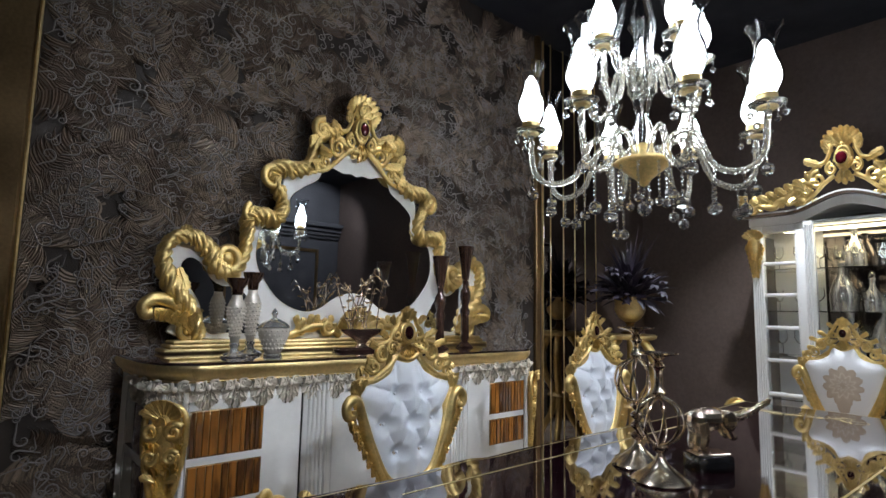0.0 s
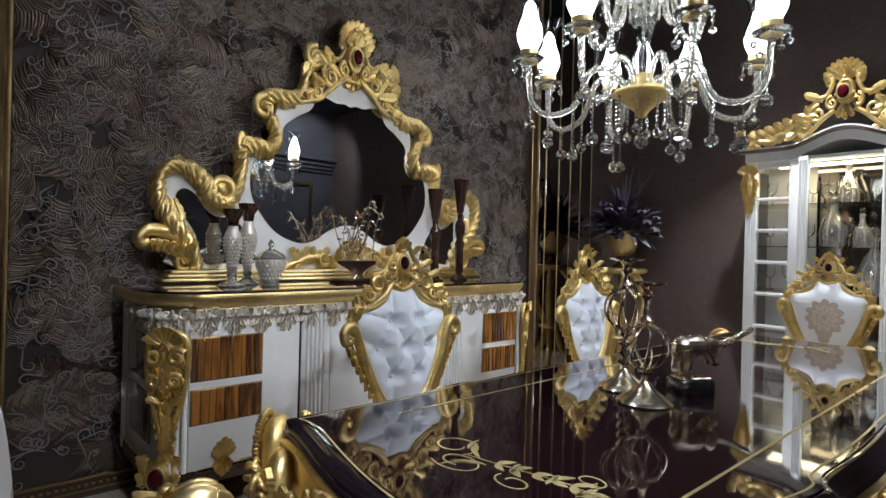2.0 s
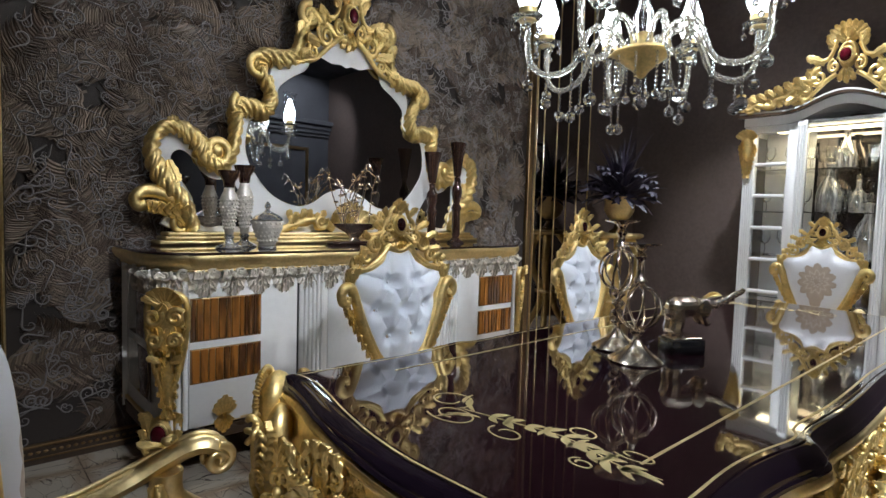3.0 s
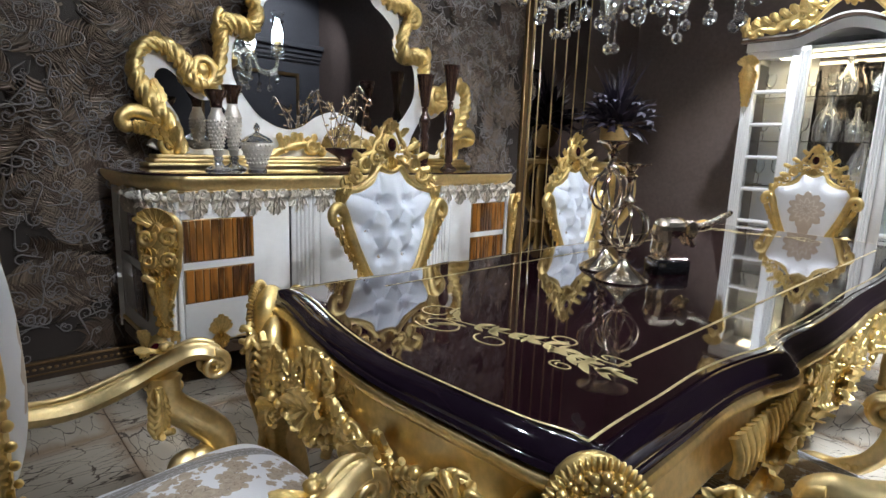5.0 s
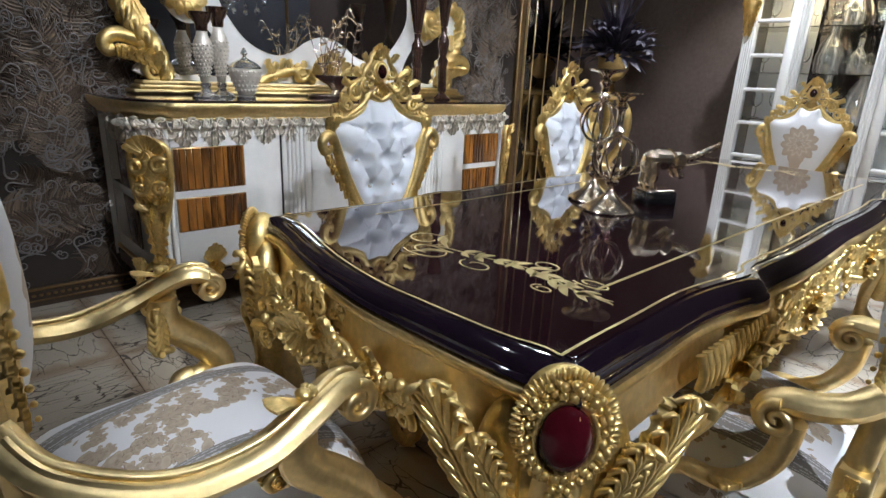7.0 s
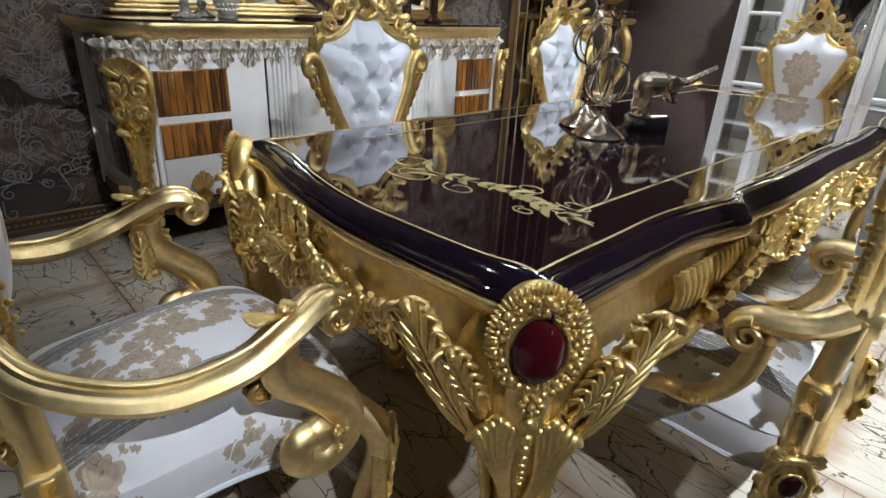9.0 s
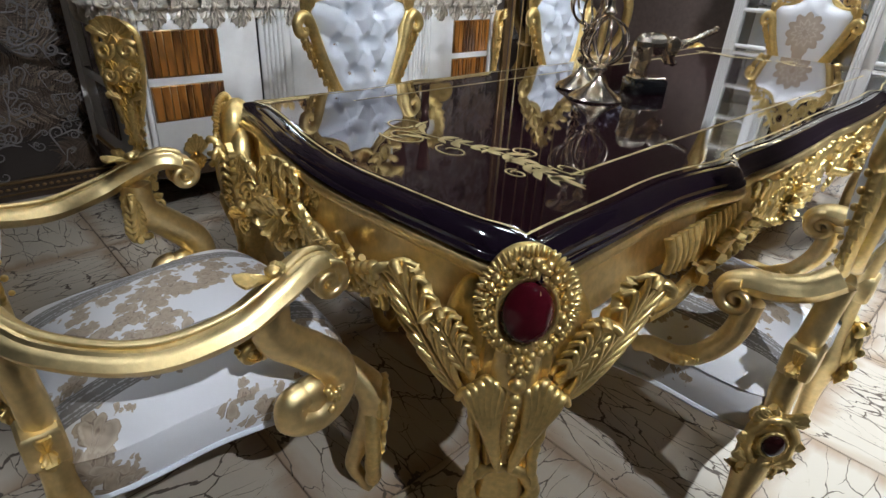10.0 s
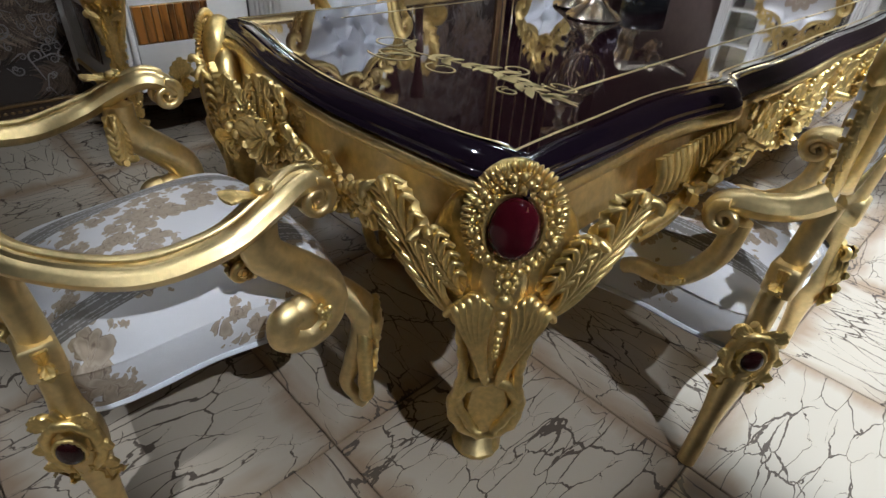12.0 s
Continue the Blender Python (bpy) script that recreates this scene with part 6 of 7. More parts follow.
# ---- chandelier ----
CH = (2.37, 2.01)
chn = thing("chandelier", "lit crystal chandelier with hurricane shades and glass arms", "chandelier", T(CH[0], CH[1], 0))
part("canopy", Mesh().add(lathe(((0, CEIL - 0.05), (0.04, CEIL - 0.05), (0.07, CEIL - 0.03), (0.08, CEIL), (0, CEIL)), 20)), GOLD_LEAF, chn)
part("rod", Mesh().add(lathe(((0.0, 2.7), (0.012, 2.7), (0.012, CEIL - 0.05), (0.0, CEIL - 0.05)), 10)), GOLD_LEAF, chn)
part("column", Mesh().add(lathe(((0, 1.98), (0.03, 1.98), (0.04, 2.05), (0.022, 2.1), (0.05, 2.2), (0.055, 2.26), (0.025, 2.36), (0.03, 2.45), (0.045, 2.52), (0.02, 2.62), (0.016, 2.7), (0, 2.7)), 18)), GLASS, chn, "clear glass baluster column")
part("hub", Mesh().add(lathe(((0, 1.81), (0.012, 1.815), (0.03, 1.84), (0.1, 1.895), (0.115, 1.905), (0.11, 1.915), (0.05, 1.94), (0.03, 1.985), (0, 1.99)), 24)), GOLD, chn, "gilded cone-shaped hub")


def chain(parent, x, y, z, n, size, rng):
    """A string of small beads that ends in a faceted crystal ball."""
    prof = [(0.0012, 0.0)]
    for k in range(n):
        prof += [(0.0012, -0.017 * k - 0.001), (0.0062, -0.017 * k - 0.006), (0.0062, -0.017 * k - 0.01), (0.0012, -0.017 * k - 0.016)]
    zb = -0.008 - 0.017 * n - size
    prof += [(size * math.sin(q), zb + size * math.cos(q)) for q in (0.3, 0.75, 1.2, 1.65, 2.1, 2.6)] + [(0.0008, zb - size * 1.05)]
    d = mesh_of("crystal_drop", Mesh().add(lathe(list(reversed(prof)), 8, (x, y, z))), CRYSTAL, False)
    ob = new("crystal_drop", d)
    ob.parent = parent
    return ob


SHADE = ((0.032, 0.0), (0.038, 0.01), (0.054, 0.045), (0.057, 0.07), (0.05, 0.105), (0.036, 0.145), (0.033, 0.165), (0.039, 0.2), (0.053, 0.23), (0.062, 0.242))
rgc = random.Random(17)
tiers = ((8, 0.45, 1.89, 2.035, 0.05, 1.0), (5, 0.23, 2.2, 2.34, 0.5, 0.95))
for count, R, z0, zc, ph, sc in tiers:
    for k in range(count):
        a = 2 * math.pi * k / count + ph
        ca, sa = math.cos(a), math.sin(a)
        prof = ((0.05, z0), (R * 0.25, z0 + 0.1), (R * 0.45, z0 + 0.1), (R * 0.6, z0 - 0.04), (R * 0.82, z0 - 0.075), (R * 0.97, z0 - 0.02), (R, zc - 0.02))
        pth = smooth_path([(r * ca, r * sa, z) for r, z in prof], 110)
        arm = part("arm", Mesh().add(tube(pth, 0.012, 12, rope=0.13, strands=2, pitch=1.15, up=(-sa, ca, 0))), MILKY, chn, "twisted milky glass arm")
        x, y = R * ca, R * sa
        part("drip_pan", Mesh().add(lathe(((0.008, -0.03), (0.02, -0.025), (0.05, -0.01), (0.062, 0.002), (0.058, 0.004), (0.02, -0.008), (0.008, -0.008)), 16, (x, y, zc))), CRYSTAL, arm, "scalloped crystal drip pan")
        part("cup", Mesh().add(lathe(((0, -0.012), (0.024, -0.012), (0.034, 0.0), (0.035, 0.032), (0.032, 0.034), (0, 0.034)), 18, (x, y, zc))), GOLD_LEAF, arm, "brass lamp cup")
        prof2 = [(r * sc, z * sc) for r, z in SHADE]
        v, f = lathe(prof2 + [(r - 0.0022, z) for r, z in reversed(prof2)], 20, (x, y, zc + 0.035))
        n = len(prof2)
        for i, (px, py, pz) in enumerate(v):               # ruffled rim
            ring = i // 20
            q = max(0, 1 - min(abs(ring - (n - 1)), abs(ring - n)) / 2.5)
            v[i] = (px, py, pz + 0.007 * q * math.cos(8 * 2 * math.pi * (i % 20) / 20))
        sh = part("shade", Mesh().add((v, f[:-2])), GLASS, arm, "clear hurricane glass shade with ruffled rim")
        sh.visible_shadow = False
        # bulb is swollen to stand for the glow that fills the shade
        part("bulb", Mesh().add(lathe(((0.0, 0.037), (0.03, 0.037), (0.047, 0.075), (0.05, 0.1), (0.043, 0.135), (0.03, 0.165), (0.025, 0.19), (0.02, 0.21), (0.008, 0.228), (0, 0.23)), 14, (x, y, zc))), BULBMAT, arm, "glowing cool white bulb, enlarged to fill the shade with glow")
        for j in range(5 if count == 8 else 4):
            b = a + 2 * math.pi * j / 5
            chain(arm, x + 0.055 * math.cos(b), y + 0.055 * math.sin(b), zc - 0.005, rgc.choice((1, 1, 2)), 0.0125, rgc)
        if count == 8:
            chain(arm, x * 0.82, y * 0.82, z0 - 0.085, rgc.choice((4, 6, 8)), 0.024, rgc)
            chain(arm, x * 0.98, y * 0.98, z0 - 0.02, rgc.choice((2, 4)), 0.024, rgc)
            chain(arm, x * 0.6, y * 0.6, z0 - 0.05, rgc.choice((5, 7, 9)), 0.023, rgc)
        else:
            chain(arm, x * 0.82, y * 0.82, z0 - 0.085, 3, 0.018, rgc)
for k in range(8):
    a = 2 * math.pi * k / 8 + 0.3
    chain(chn, 0.1 * math.cos(a), 0.1 * math.sin(a), 1.895, 6 + k % 3, 0.018, rgc)
chain(chn, 0, 0, 1.81, 3, 0.03, rgc)
for k in range(5):                                           # swept glass canes at the top
    a = 2 * math.pi * k / 5 + 0.2
    ca, sa = math.cos(a), math.sin(a)
    part("cane", Mesh().add(tube(smooth_path([(0.04 * ca, 0.04 * sa, 2.25), (0.14 * ca, 0.14 * sa, 2.4), (0.08 * ca, 0.08 * sa, 2.62), (0.16 * ca, 0.16 * sa, 2.8), (0.22 * ca, 0.22 * sa, 2.76)], 44), lambda u: 0.011 - 0.005 * u, 8, rope=0.14, strands=2, pitch=0.8, up=(-sa, ca, 0))), CRYSTAL, chn, "curved clear glass cane")

# ---- display cabinet ----
VX, VC = 5.6, 2.065
cab = thing("display_cabinet", "white lacquered display cabinet with gilded crest and glass doors", "display cabinet", T(0, 0, 0))
VB = 6.1
part("back", Mesh().add(box(VB - 0.02, VC - 0.7, 0.3, VB, VC + 0.7, 2.12, 0.004)), WHITE, cab, "cream back board")
part("back_mirror", Mesh().add(box(VB - 0.026, VC - 0.3, 0.37, VB - 0.0215, VC + 0.3, 2.085, 0.001)), GREY_MIRROR, cab, "smoked mirror lining", False)
part("lower_case", Mesh().add(box(VX, VC - 0.72, 0.0, VB - 0.021, VC + 0.72, 0.36, 0.008)), WHITE, cab)
part("ceiling_board", Mesh().add(box(VX + 0.02, VC - 0.7, 2.09, VB - 0.021, VC + 0.7, 2.12, 0.004)), WHITE, cab)
for sg in (1, -1):
    def Y(d, s=sg):
        return VC + s * d
    def ybox(x0, d0, z0, x1, d1, z1, b=0.004, s=sg):
        a, c = sorted((Y(d0, s), Y(d1, s)))
        return box(x0, a, z0, x1, c, z1, b)
    post = part("corner_post", Mesh().add(ybox(VX, 0.635, 0.36, VX + 0.08, 0.725, 2.1)), WHITE, cab)
    fl_ = Mesh()
    for k in range(5):
        fl_.add(tube([Vector((VX - 0.001, Y(0.645 + 0.0175 * k), 0.4)), Vector((VX - 0.001, Y(0.645 + 0.0175 * k), 1.78 if k > 1 else 2.06))], 0.0075, 8))
    part("fluting", fl_, WHITE, post)
    part("stile", Mesh().add(ybox(VX, 0.315, 0.36, VX + 0.05, 0.385, 2.1)), WHITE, cab)
    pl = part("pilaster", Mesh().add(ybox(VX - 0.02, 0.245, 0.36, VX + 0.05, 0.313, 2.12)), WHITE, cab)
    fl_ = Mesh()
    for k in range(3):
        fl_.add(tube([Vector((VX - 0.021, Y(0.26 + 0.019 * k), 0.4)), Vector((VX - 0.021, Y(0.26 + 0.019 * k), 2.08))], 0.008, 8))
    part("fluting", fl_, WHITE, pl)
    part("top_rail", Mesh().add(ybox(VX + 0.002, 0.386, 2.04, VX + 0.05, 0.634, 2.1)), WHITE, cab)
    for z in (1.77, 1.5, 1.225, 0.95, 0.67, 0.4):
        part("glazing_bar", Mesh().add(ybox(VX + 0.004, 0.386, z - 0.016, VX + 0.034, 0.634, z + 0.016)), WHITE, cab)
    pane = part("pane", Mesh().add(ybox(VX + 0.018, 0.386, 0.36, VX + 0.022, 0.634, 2.04, 0.001)), GLASS, cab, "clear side pane", False)
    pane.visible_shadow = False
    side_pane = part("side_pane", Mesh().add(ybox(VX + 0.081, 0.702, 0.36, VB - 0.021, 0.708, 2.1, 0.001)), GLASS, cab, "clear end pane", False)
    side_pane.visible_shadow = False
    part("end_rail", Mesh().add(ybox(VX + 0.081, 0.69, 2.04, VB - 0.021, 0.722, 2.1)), WHITE, cab)
    c = Mesh()
    q = T(VX - 0.012, Y(0.69), 1.9, 0, 0, -90)
    for k in range(7):
        s = 1 - k / 9
        for s2 in (1, -1):
            c.add(leaf(0.13 * s + 0.03, 0.06 * s + 0.015, 0.3, 4, 9, 4), q @ T(s2 * 0.02 * s, -0.01, 0.12 - 0.05 * k, 172, s2 * (18 + 12 * s), 0))
    for k in range(7):
        c.add(leaf(0.1, 0.045, 0.3, 3, 8, 4), q @ T(0, -0.015, 0.08, 6, -60 + 20 * k, 0))
    c.add(ball((0, 0, 0.03), (0.05, 0.03, 0.14), 12, 8), q)
    part("post_carving", c, GOLD, cab, "gilded acanthus drop on the corner post")
pane = part("door_pane", Mesh().add(box(VX + 0.008, VC - 0.243, 0.37, VX + 0.012, VC + 0.243, 2.16, 0.001)), GLASS, cab, "clear arched door glass", False)
pane.visible_shadow = False


def arch(d):
    """Height of the cornice at a distance from the cabinet's middle."""
    d = abs(d)
    return 0.115 * (0.5 + 0.5 * math.cos(math.pi * min(1, d / 0.42))) if d < 0.42 else 0.0


def arch_band(z0, z1, x0, x1, w=0.75, n=60):
    v, f = [], []
    for i in range(n + 1):
        d = -w + 2 * w * i / n
        out = 0.03 * (arch(d) / 0.115)
        for x, z in ((x0 - out, z0), (x0 - out, z1), (x1, z1), (x1, z0)):
            v.append((x, VC + d, z + arch(d)))
    for i in range(n):
        for k in range(4):
            f.append((4 * i + k, 4 * i + (k + 1) % 4, 4 * i + 4 + (k + 1) % 4, 4 * i + 4 + k))
    return v, f + [(0, 1, 2, 3), tuple(4 * n + k for k in (3, 2, 1, 0))]


part("frieze", Mesh().add(arch_band(2.1, 2.175, VX - 0.012, VB, 0.73)), WHITE, cab, "white arched frieze", False)
part("cornice", Mesh().add(arch_band(2.177, 2.2, VX - 0.05, VB, 0.775)), SKIRT, cab, "dark arched cornice moulding", False)
part("cornice_lip", Mesh().add(arch_band(2.202, 2.216, VX - 0.038, VB, 0.765)), WHITE, cab, "", False)
cr = crown(Mesh(), T(VX - 0.03, VC + 0.0, 2.4, 0, 0, -90, (1.35, 1.6, 1.75)))
for k in range(9):
    cr.add(leaf(0.15, 0.052, 0.3, 4), T(VX - 0.03, VC, 2.7, 0, 0, -90) @ T(0, 0, 0, 4, -72 + 18 * k, 0))
part("crest", cr, GOLD, cab, "tall carved gilded crest")
for sg in (1, -1):
    sc_ = Mesh()
    B = T(VX - 0.03, VC, 0, 0, 0, -90)
    sc_.add(tube(smooth_path([(sg * 0.2, 0, 2.42), (sg * 0.32, -0.01, 2.43), (sg * 0.36, -0.01, 2.34), (sg * 0.46, -0.01, 2.3), (sg * 0.52, -0.01, 2.25), (sg * 0.62, -0.01, 2.27), (sg * 0.7, -0.01, 2.24), (sg * 0.74, -0.01, 2.3), (sg * 0.75, 0, 2.38)], 80), lambda u: 0.034 - 0.012 * u, 10, rope=0.14, pitch=0.6), B)
    for k in range(7):
        sc_.add(leaf(0.14 - 0.008 * k, 0.07, 0.35, 4), B @ T(sg * (0.26 + 0.07 * k), -0.02, 2.34 - 0.013 * k, 6, sg * (35 + 4 * k), 0))
        sc_.add(volute(sg * (0.26 + 0.07 * k), 2.36 - 0.02 * k, 0.036, 0.013, 1.5, k, sg, -0.02), B)
    sc_.add(leaf(0.16, 0.08, 0.3, 4), B @ T(sg * 0.74, -0.02, 2.22, 4, sg * 6, 0))
    foliage(sc_, random.Random(3), sg * 0.45, 2.27, 0.5, 0.07, 7, 0.07, -0.015, B)
    part("crest_scroll", sc_, GOLD, cab, "gilded scrollwork along the cornice")
gem_set(cab, 0, -0.078, 2.575, 0.04, 0.05, "dark red cabochon", T(VX - 0.03, VC, 0, 0, 0, -90), 16)
for z in (0.62, 0.98, 1.36, 1.72):
    part("shelf", Mesh().add(box(VX + 0.06, VC - 0.68, z, VB - 0.03, VC + 0.68, z + 0.008, 0.002)), GLASS, cab, "glass shelf", False)
# glowing strip and area light are added to brighten the cabinet's inside
part("fill_strip", Mesh().add(box(VX + 0.07, VC - 0.5, 2.075, VX + 0.09, VC + 0.5, 2.086, 0.002)), WARMMAT, cab, "added warm glowing fill strip under the top", False)
d = bpy.data.lights.new("cabinet_fill", "AREA")
d.shape, d.size, d.size_y, d.energy, d.color = "RECTANGLE", 0.2, 1.1, 6.0, (1.0, 0.84, 0.5)
new("cabinet_fill", d).matrix_basis = T(VX + 0.25, VC, 2.07)

gob0 = None
rgg = random.Random(33)
for z in (0.988, 1.368, 1.728):
    for k in range(9):
        y = VC - 0.58 + 0.145 * k + rgg.uniform(-0.015, 0.015)
        x = VX + 0.22 + rgg.uniform(-0.06, 0.1)
        m = T(x, y, z, 0, 0, 0, rgg.uniform(0.85, 1.25))
        if gob0 is None:
            gob0 = thing("goblet", "clear crystal wine goblet on a cabinet shelf", "glass", m, "goblets in the cabinet")
            part("base", Mesh().add(lathe(((0, 0), (0.032, 0), (0.032, 0.003), (0.006, 0.008), (0, 0.009)), 14)), GLASS, gob0)
            part("stem", Mesh().add(lathe(((0, 0.009), (0.004, 0.01), (0.008, 0.04), (0.004, 0.07), (0, 0.071)), 10)), GLASS, gob0)
            part("bowl", Mesh().add(lathe(((0.004, 0.071), (0.02, 0.08), (0.034, 0.11), (0.03, 0.16), (0.0285, 0.16), (0.032, 0.11), (0.018, 0.083), (0.003, 0.075)), 14)), GLASS, gob0)
        else:
            copy_thing(gob0, m)
dec0 = None
for y, z, s in ((2.0, 1.368, 1.6), (2.2, 1.368, 1.5), (1.92, 0.988, 1.7), (2.1, 1.728, 1.2), (2.16, 0.988, 1.4)):
    m = T(VX + 0.3, y, z, 0, 0, 0, s)
    if dec0 is None:
        dec0 = thing("decanter", "tall silver-mounted crystal decanter on a cabinet shelf", "decanter", m, "decanters in the cabinet")
        part("body", Mesh().add(lathe(((0, 0), (0.035, 0), (0.04, 0.01), (0.042, 0.06), (0.03, 0.1), (0.012, 0.13), (0.012, 0.16), (0.018, 0.17), (0, 0.17)), 16)), SILVER, dec0)
        part("stopper", Mesh().add(ball((0, 0, 0.185), (0.014, 0.014, 0.018), 8, 6)), GLASS, dec0)
    else:
        copy_thing(dec0, m)

# ---- urn with dark flowers on a gilded pedestal ----
PX, PY = 5.12, 3.70
ped = thing("pedestal", "gilded carved pedestal table holding the urn", "pedestal", T(PX, PY, 0))
part("top", Mesh().add(lathe(((0, 1.08), (0.2, 1.08), (0.23, 1.095), (0.235, 1.115), (0.22, 1.13), (0, 1.13)), 28)), GOLD_LEAF, ped)
for k in range(3):
    a = 2 * math.pi * k / 3 + 0.5
    ca, sa = math.cos(a), math.sin(a)
    lg = Mesh().add(tube(smooth_path([(0.12 * ca, 0.12 * sa, 1.085), (0.22 * ca, 0.22 * sa, 0.93), (0.2 * ca, 0.2 * sa, 0.7), (0.08 * ca, 0.08 * sa, 0.5), (0.1 * ca, 0.1 * sa, 0.3), (0.22 * ca, 0.22 * sa, 0.1), (0.25 * ca, 0.25 * sa, 0.0)], 50), lambda u: 0.042 - 0.012 * u, 10, up=(-sa, ca, 0)))
    lg.add(leaf(0.22, 0.09, 0.2, 4), T(0.22 * ca, 0.22 * sa, 0.98, 172, 0, math.degrees(a) + 90))
    part("leg", lg, GOLD, ped)
part("shelf", Mesh().add(lathe(((0, 0.46), (0.12, 0.46), (0.13, 0.475), (0.12, 0.49), (0, 0.49)), 24)), GOLD_LEAF, ped)
urn = thing("urn", "fluted aged-gold urn standing on the pedestal", "urn", T(PX, PY, 1.13))
part("foot", Mesh().add(lathe(((0, 0), (0.085, 0), (0.09, 0.02), (0.05, 0.04), (0.035, 0.09), (0.05, 0.11), (0, 0.112)), 20)), DARK_GOLD, urn)
v, f = lathe(((0, 0.11), (0.05, 0.112), (0.1, 0.15), (0.135, 0.22), (0.135, 0.3), (0.155, 0.33), (0.16, 0.345), (0.14, 0.345), (0.12, 0.31), (0, 0.29)), 40)
v = [(x * (1 + 0.045 * (i % 2 if 1 < i // 40 < 4 else 0)), y * (1 + 0.045 * (i % 2 if 1 < i // 40 < 4 else 0)), z) for i, (x, y, z) in enumerate(v)]
part("bowl", Mesh().add((v, f)), GOLD_LEAF, urn, "fluted bowl")
bouq = thing("flower_bouquet", "bushy dark violet artificial flowers and leaves in the urn", "flowers", T(PX, PY, 1.475, 0, 0, 0, 1.08))
rgp = random.Random(8)


def blade(L, W, bend):
    v, f = [], []
    for i in range(7):
        u = i / 6
        w = W * math.sin(math.pi * (0.1 + 0.88 * u)) * 0.5
        for s in (-1, 0, 1):
            v.append((s * w, -bend * L * u * u + 0.25 * w * abs(s), L * (u - 0.25 * bend * u * u)))
    return v, [(3 * i + c, 3 * i + c + 1, 3 * i + c + 4, 3 * i + c + 3) for i in range(6) for c in range(2)]


lv, pt, st = Mesh(), Mesh(), Mesh()
for k in range(230):
    a, e = rgp.uniform(0, 360), rgp.uniform(8, 90)
    q = T(0, 0, -0.03, 0, 0, a) @ T(0, 0, 0, e, 0, 0) @ T(0, 0, rgp.uniform(0.06, 0.2), rgp.uniform(-25, 25), 0, rgp.uniform(-60, 60))
    lv.add(blade(rgp.uniform(0.12, 0.28), rgp.uniform(0.03, 0.065), rgp.uniform(0.1, 0.5)), q)
for k in range(24):
    a, e = rgp.uniform(0, 360), rgp.uniform(0, 34)
    q = T(0, 0, 0.05, 0, 0, a) @ T(0, 0, 0, e, 0, 0)
    st.add(blade(rgp.uniform(0.4, 0.62), 0.022, rgp.uniform(0, 0.15)), q)
for k in range(22):
    a, e = rgp.uniform(0, 360), rgp.uniform(40, 95)
    q = T(0, 0, 0, 0, 0, a) @ T(0, 0, 0, e, 0, 0) @ T(0, 0, rgp.uniform(0.27, 0.36))
    for j in range(5):
        pt.add(blade(0.055, 0.045, 0.5), q @ T(0, 0, 0, 35, 0, 0) @ T(0, 0, 0, 0, 72 * j - 144, 0))
part("foliage", lv, LEAFMAT, bouq, "dark violet-black leaves")
part("plume", st, LEAFMAT, bouq, "upright dark plume stems")
part("blossom", pt, PETAL, bouq, "pale bluish violet blossoms")

# ---- things on the table ----
TT = TZ + 0.004


def cage_holder(x, y, h, cage, rz):
    t = thing("candle_holder", "polished rose-gold candle holder with openwork wire cage stem", "candle holder", T(x, y, TT, 0, 0, rz), "candle holders on the table")
    part("base", Mesh().add(lathe(((0, 0), (0.086, 0), (0.09, 0.005), (0.082, 0.014), (0.05, 0.034), (0.022, 0.058), (0.014, 0.075), (0, 0.076)), 32)), CHROME_GOLD, t, "wide domed foot")
    z0, z1 = cage - 0.075, cage + 0.075
    lower = [(0.0, 0.074), (0.012, 0.075)]
    z = 0.085
    while z < z0 - 0.012:
        lower += [(0.011, z), (0.024, z + 0.012), (0.024, z + 0.02), (0.011, z + 0.03)]
        z += 0.034
    part("lower_stem", Mesh().add(lathe(lower + [(0.012, z0 + 0.002), (0, z0 + 0.003)], 18)), CHROME_GOLD, t, "turned stem with knops")
    for k in range(9):
        a = 2 * math.pi * k / 9
        w = smooth_path([(r * math.cos(a + q), r * math.sin(a + q), zz) for r, zz, q in ((0.01, z0, 0.0), (0.05, cage - 0.055, 0.1), (0.074, cage - 0.01, 0.25), (0.06, cage + 0.045, 0.4), (0.012, z1, 0.5))], 24)
        part("wire", Mesh().add(tube(w, 0.0042, 6, up=(math.cos(a), math.sin(a), 0))), CHROME_GOLD, t)
    part("upper_stem", Mesh().add(lathe(((0, z1 - 0.004), (0.012, z1), (0.024, z1 + 0.014), (0.013, z1 + 0.03), (0.013, h - 0.06), (0.022, h - 0.045), (0.012, h - 0.03), (0.022, h - 0.014), (0.055, h - 0.007), (0.062, h - 0.004), (0.062, h), (0, h - 0.001)), 26)), CHROME_GOLD, t, "slender stem with flat candle plate")


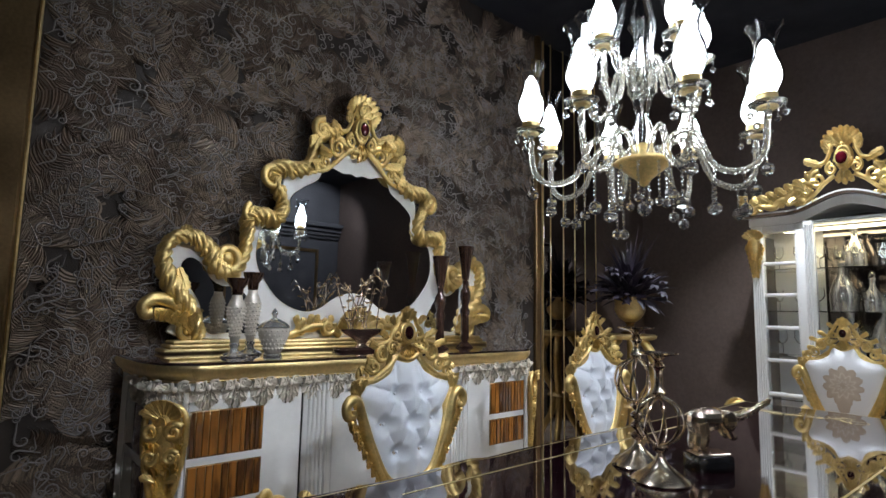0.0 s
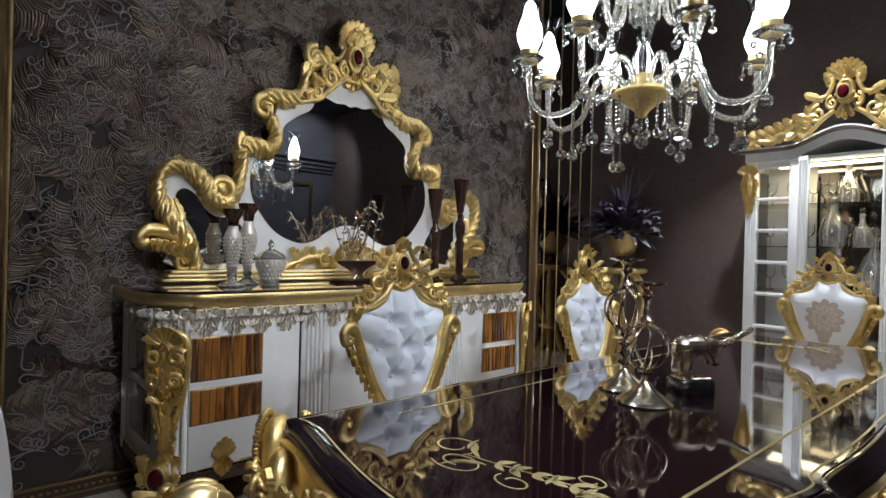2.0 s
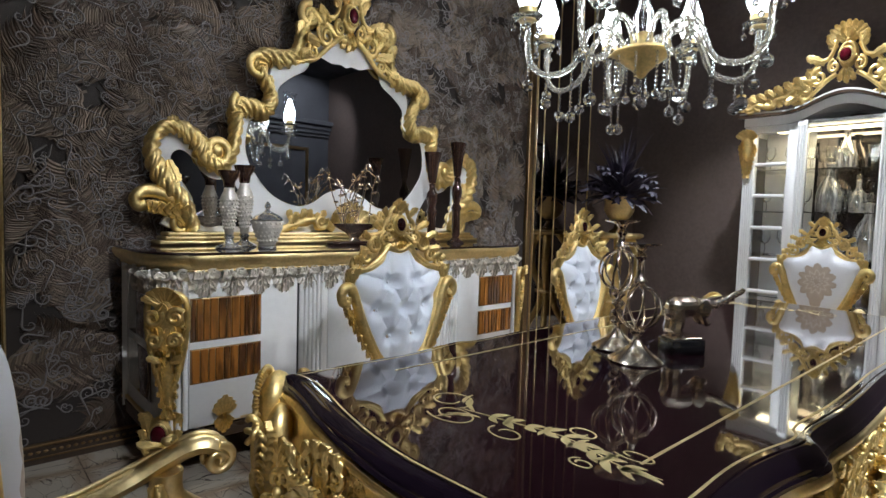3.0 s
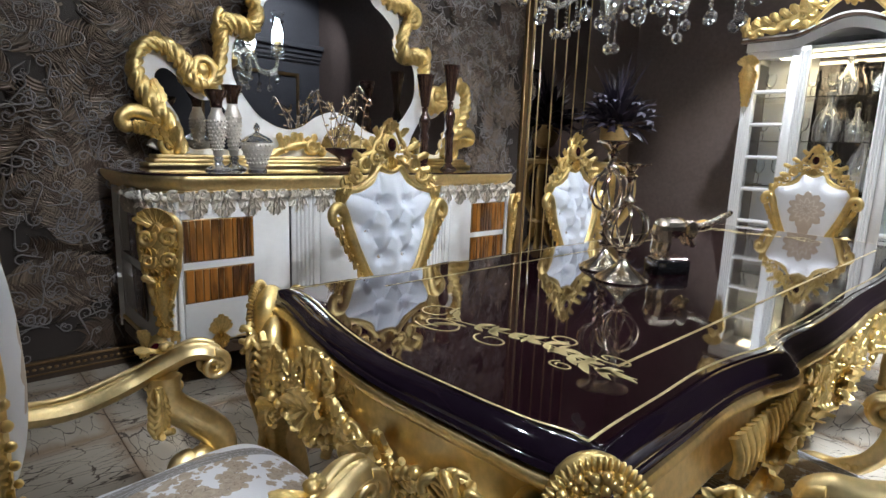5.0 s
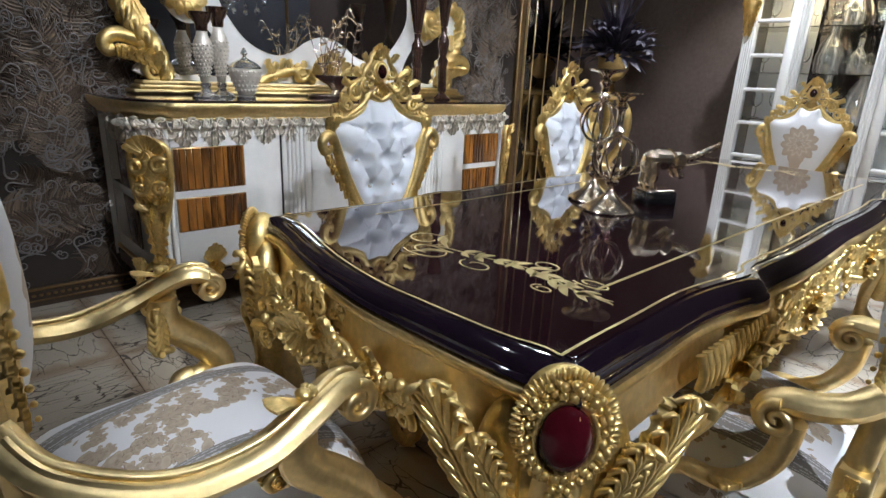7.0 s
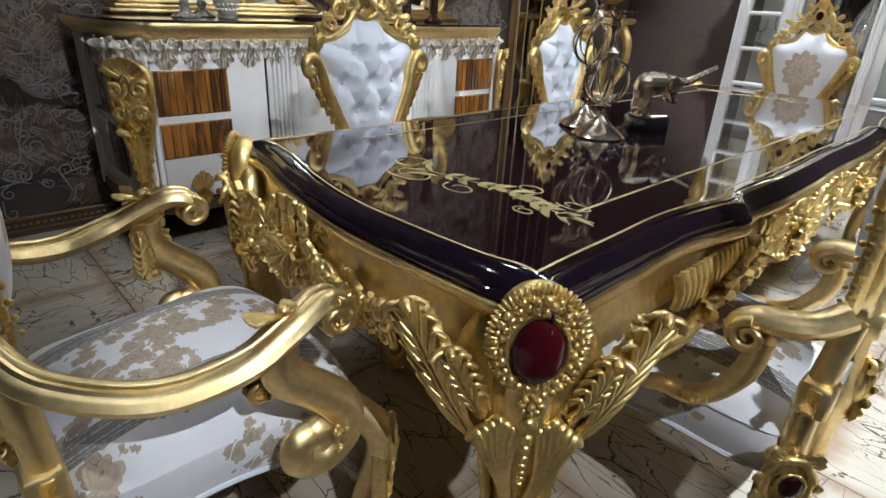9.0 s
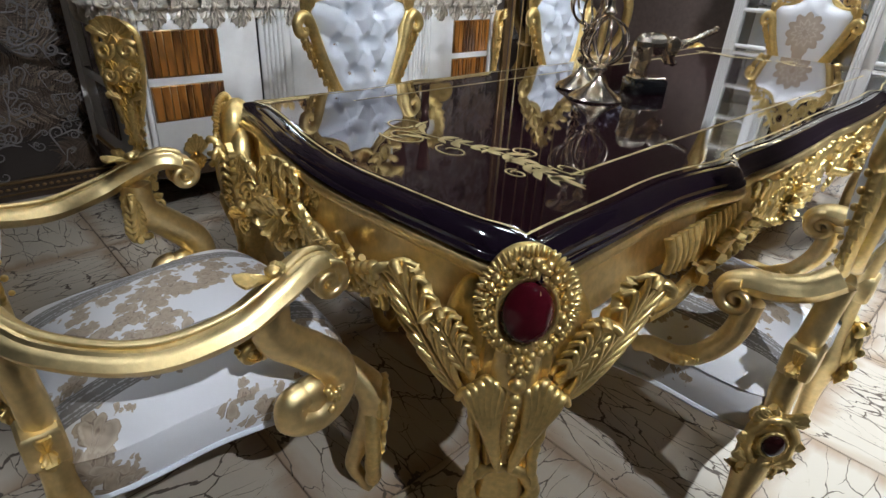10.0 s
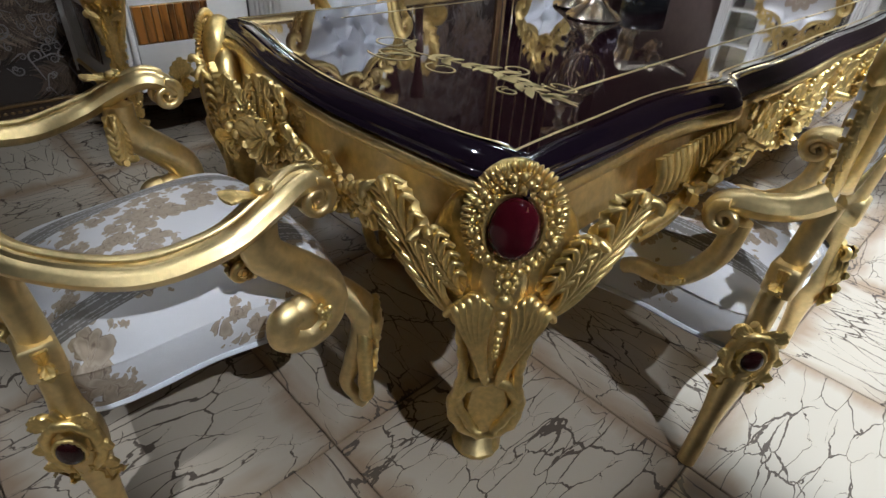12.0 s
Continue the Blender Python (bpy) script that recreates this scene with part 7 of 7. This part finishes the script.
cage_holder(2.07, 1.808, 0.4, 0.185, 0)
cage_holder(2.185, 1.95, 0.475, 0.29, 20)
el = Mesh()
el.add(ball((0.005, 0, 0.2), (0.085, 0.046, 0.05), 12, 9))
el.add(ball((-0.04, 0, 0.19), (0.045, 0.045, 0.055), 11, 8))
el.add(ball((0.085, 0, 0.195), (0.042, 0.036, 0.042), 10, 8))
for sy in (-0.024, 0.024):
    el.add(tube(smooth_path([(-0.05, sy, 0.19), (-0.04, sy, 0.14), (-0.046, sy, 0.1), (-0.035, sy * 1.1, 0.07), (-0.02, sy * 1.1, 0.068)], 16), lambda u: 0.03 - 0.008 * u, 8, up=(0, 1, 0)))
    el.add(tube(smooth_path([(0.07, sy, 0.185), (0.082, sy, 0.15), (0.1, sy * 0.9, 0.128), (0.112, sy * 0.9, 0.134)], 14), lambda u: 0.019 - 0.007 * u, 8, up=(0, 1, 0)))
    el.add(ball((0.075, sy * 1.7, 0.195), (0.034, 0.009, 0.042), 12, 8))
el.add(tube(smooth_path([(0.105, 0, 0.205), (0.15, 0, 0.205), (0.2, 0, 0.222), (0.25, 0, 0.248), (0.285, 0, 0.262), (0.295, 0, 0.275)], 40), lambda u: 0.02 - 0.011 * u, 12, rope=0.15, strands=1, pitch=1.6))
el.add(box(-0.072, -0.045, 0.0605, 0.072, 0.045, 0.07, 0.004))
fig = thing("elephant_figurine", "polished rose-gold elephant figurine on a black plinth", "figurine", T(2.335, 1.775, TT, 0, 0, -30, 0.84))
part("figure", el, CHROME_GOLD, fig, smooth=False)
part("plinth", Mesh().add(box(-0.08, -0.055, 0, 0.08, 0.055, 0.06, 0.004)), BLACK, fig, "black stone plinth")

# ---- marble floor tiles ----
tile_me = mesh_of("tile", Mesh().add(box(-0.2985, -0.2985, -0.012, 0.2985, 0.2985, 0.0, 0.0025)), TILE, False)
fl_root = bpy.data.objects["floor"]
for i in range(-9, 7):
    for j in range(-7, 6):
        x, y = 2.3 + 0.6 * i, 1.2 + 0.6 * j
        if -3.2 < x < FAR_X + 0.1 and -3.1 < y < WALL_Y + 0.2:
            ob = new("tile", tile_me)
            ob.matrix_basis = T(x, y, 0.0, 0, 0, 90 * ((3 * i + 5 * j) % 4))
            ob.parent = fl_root
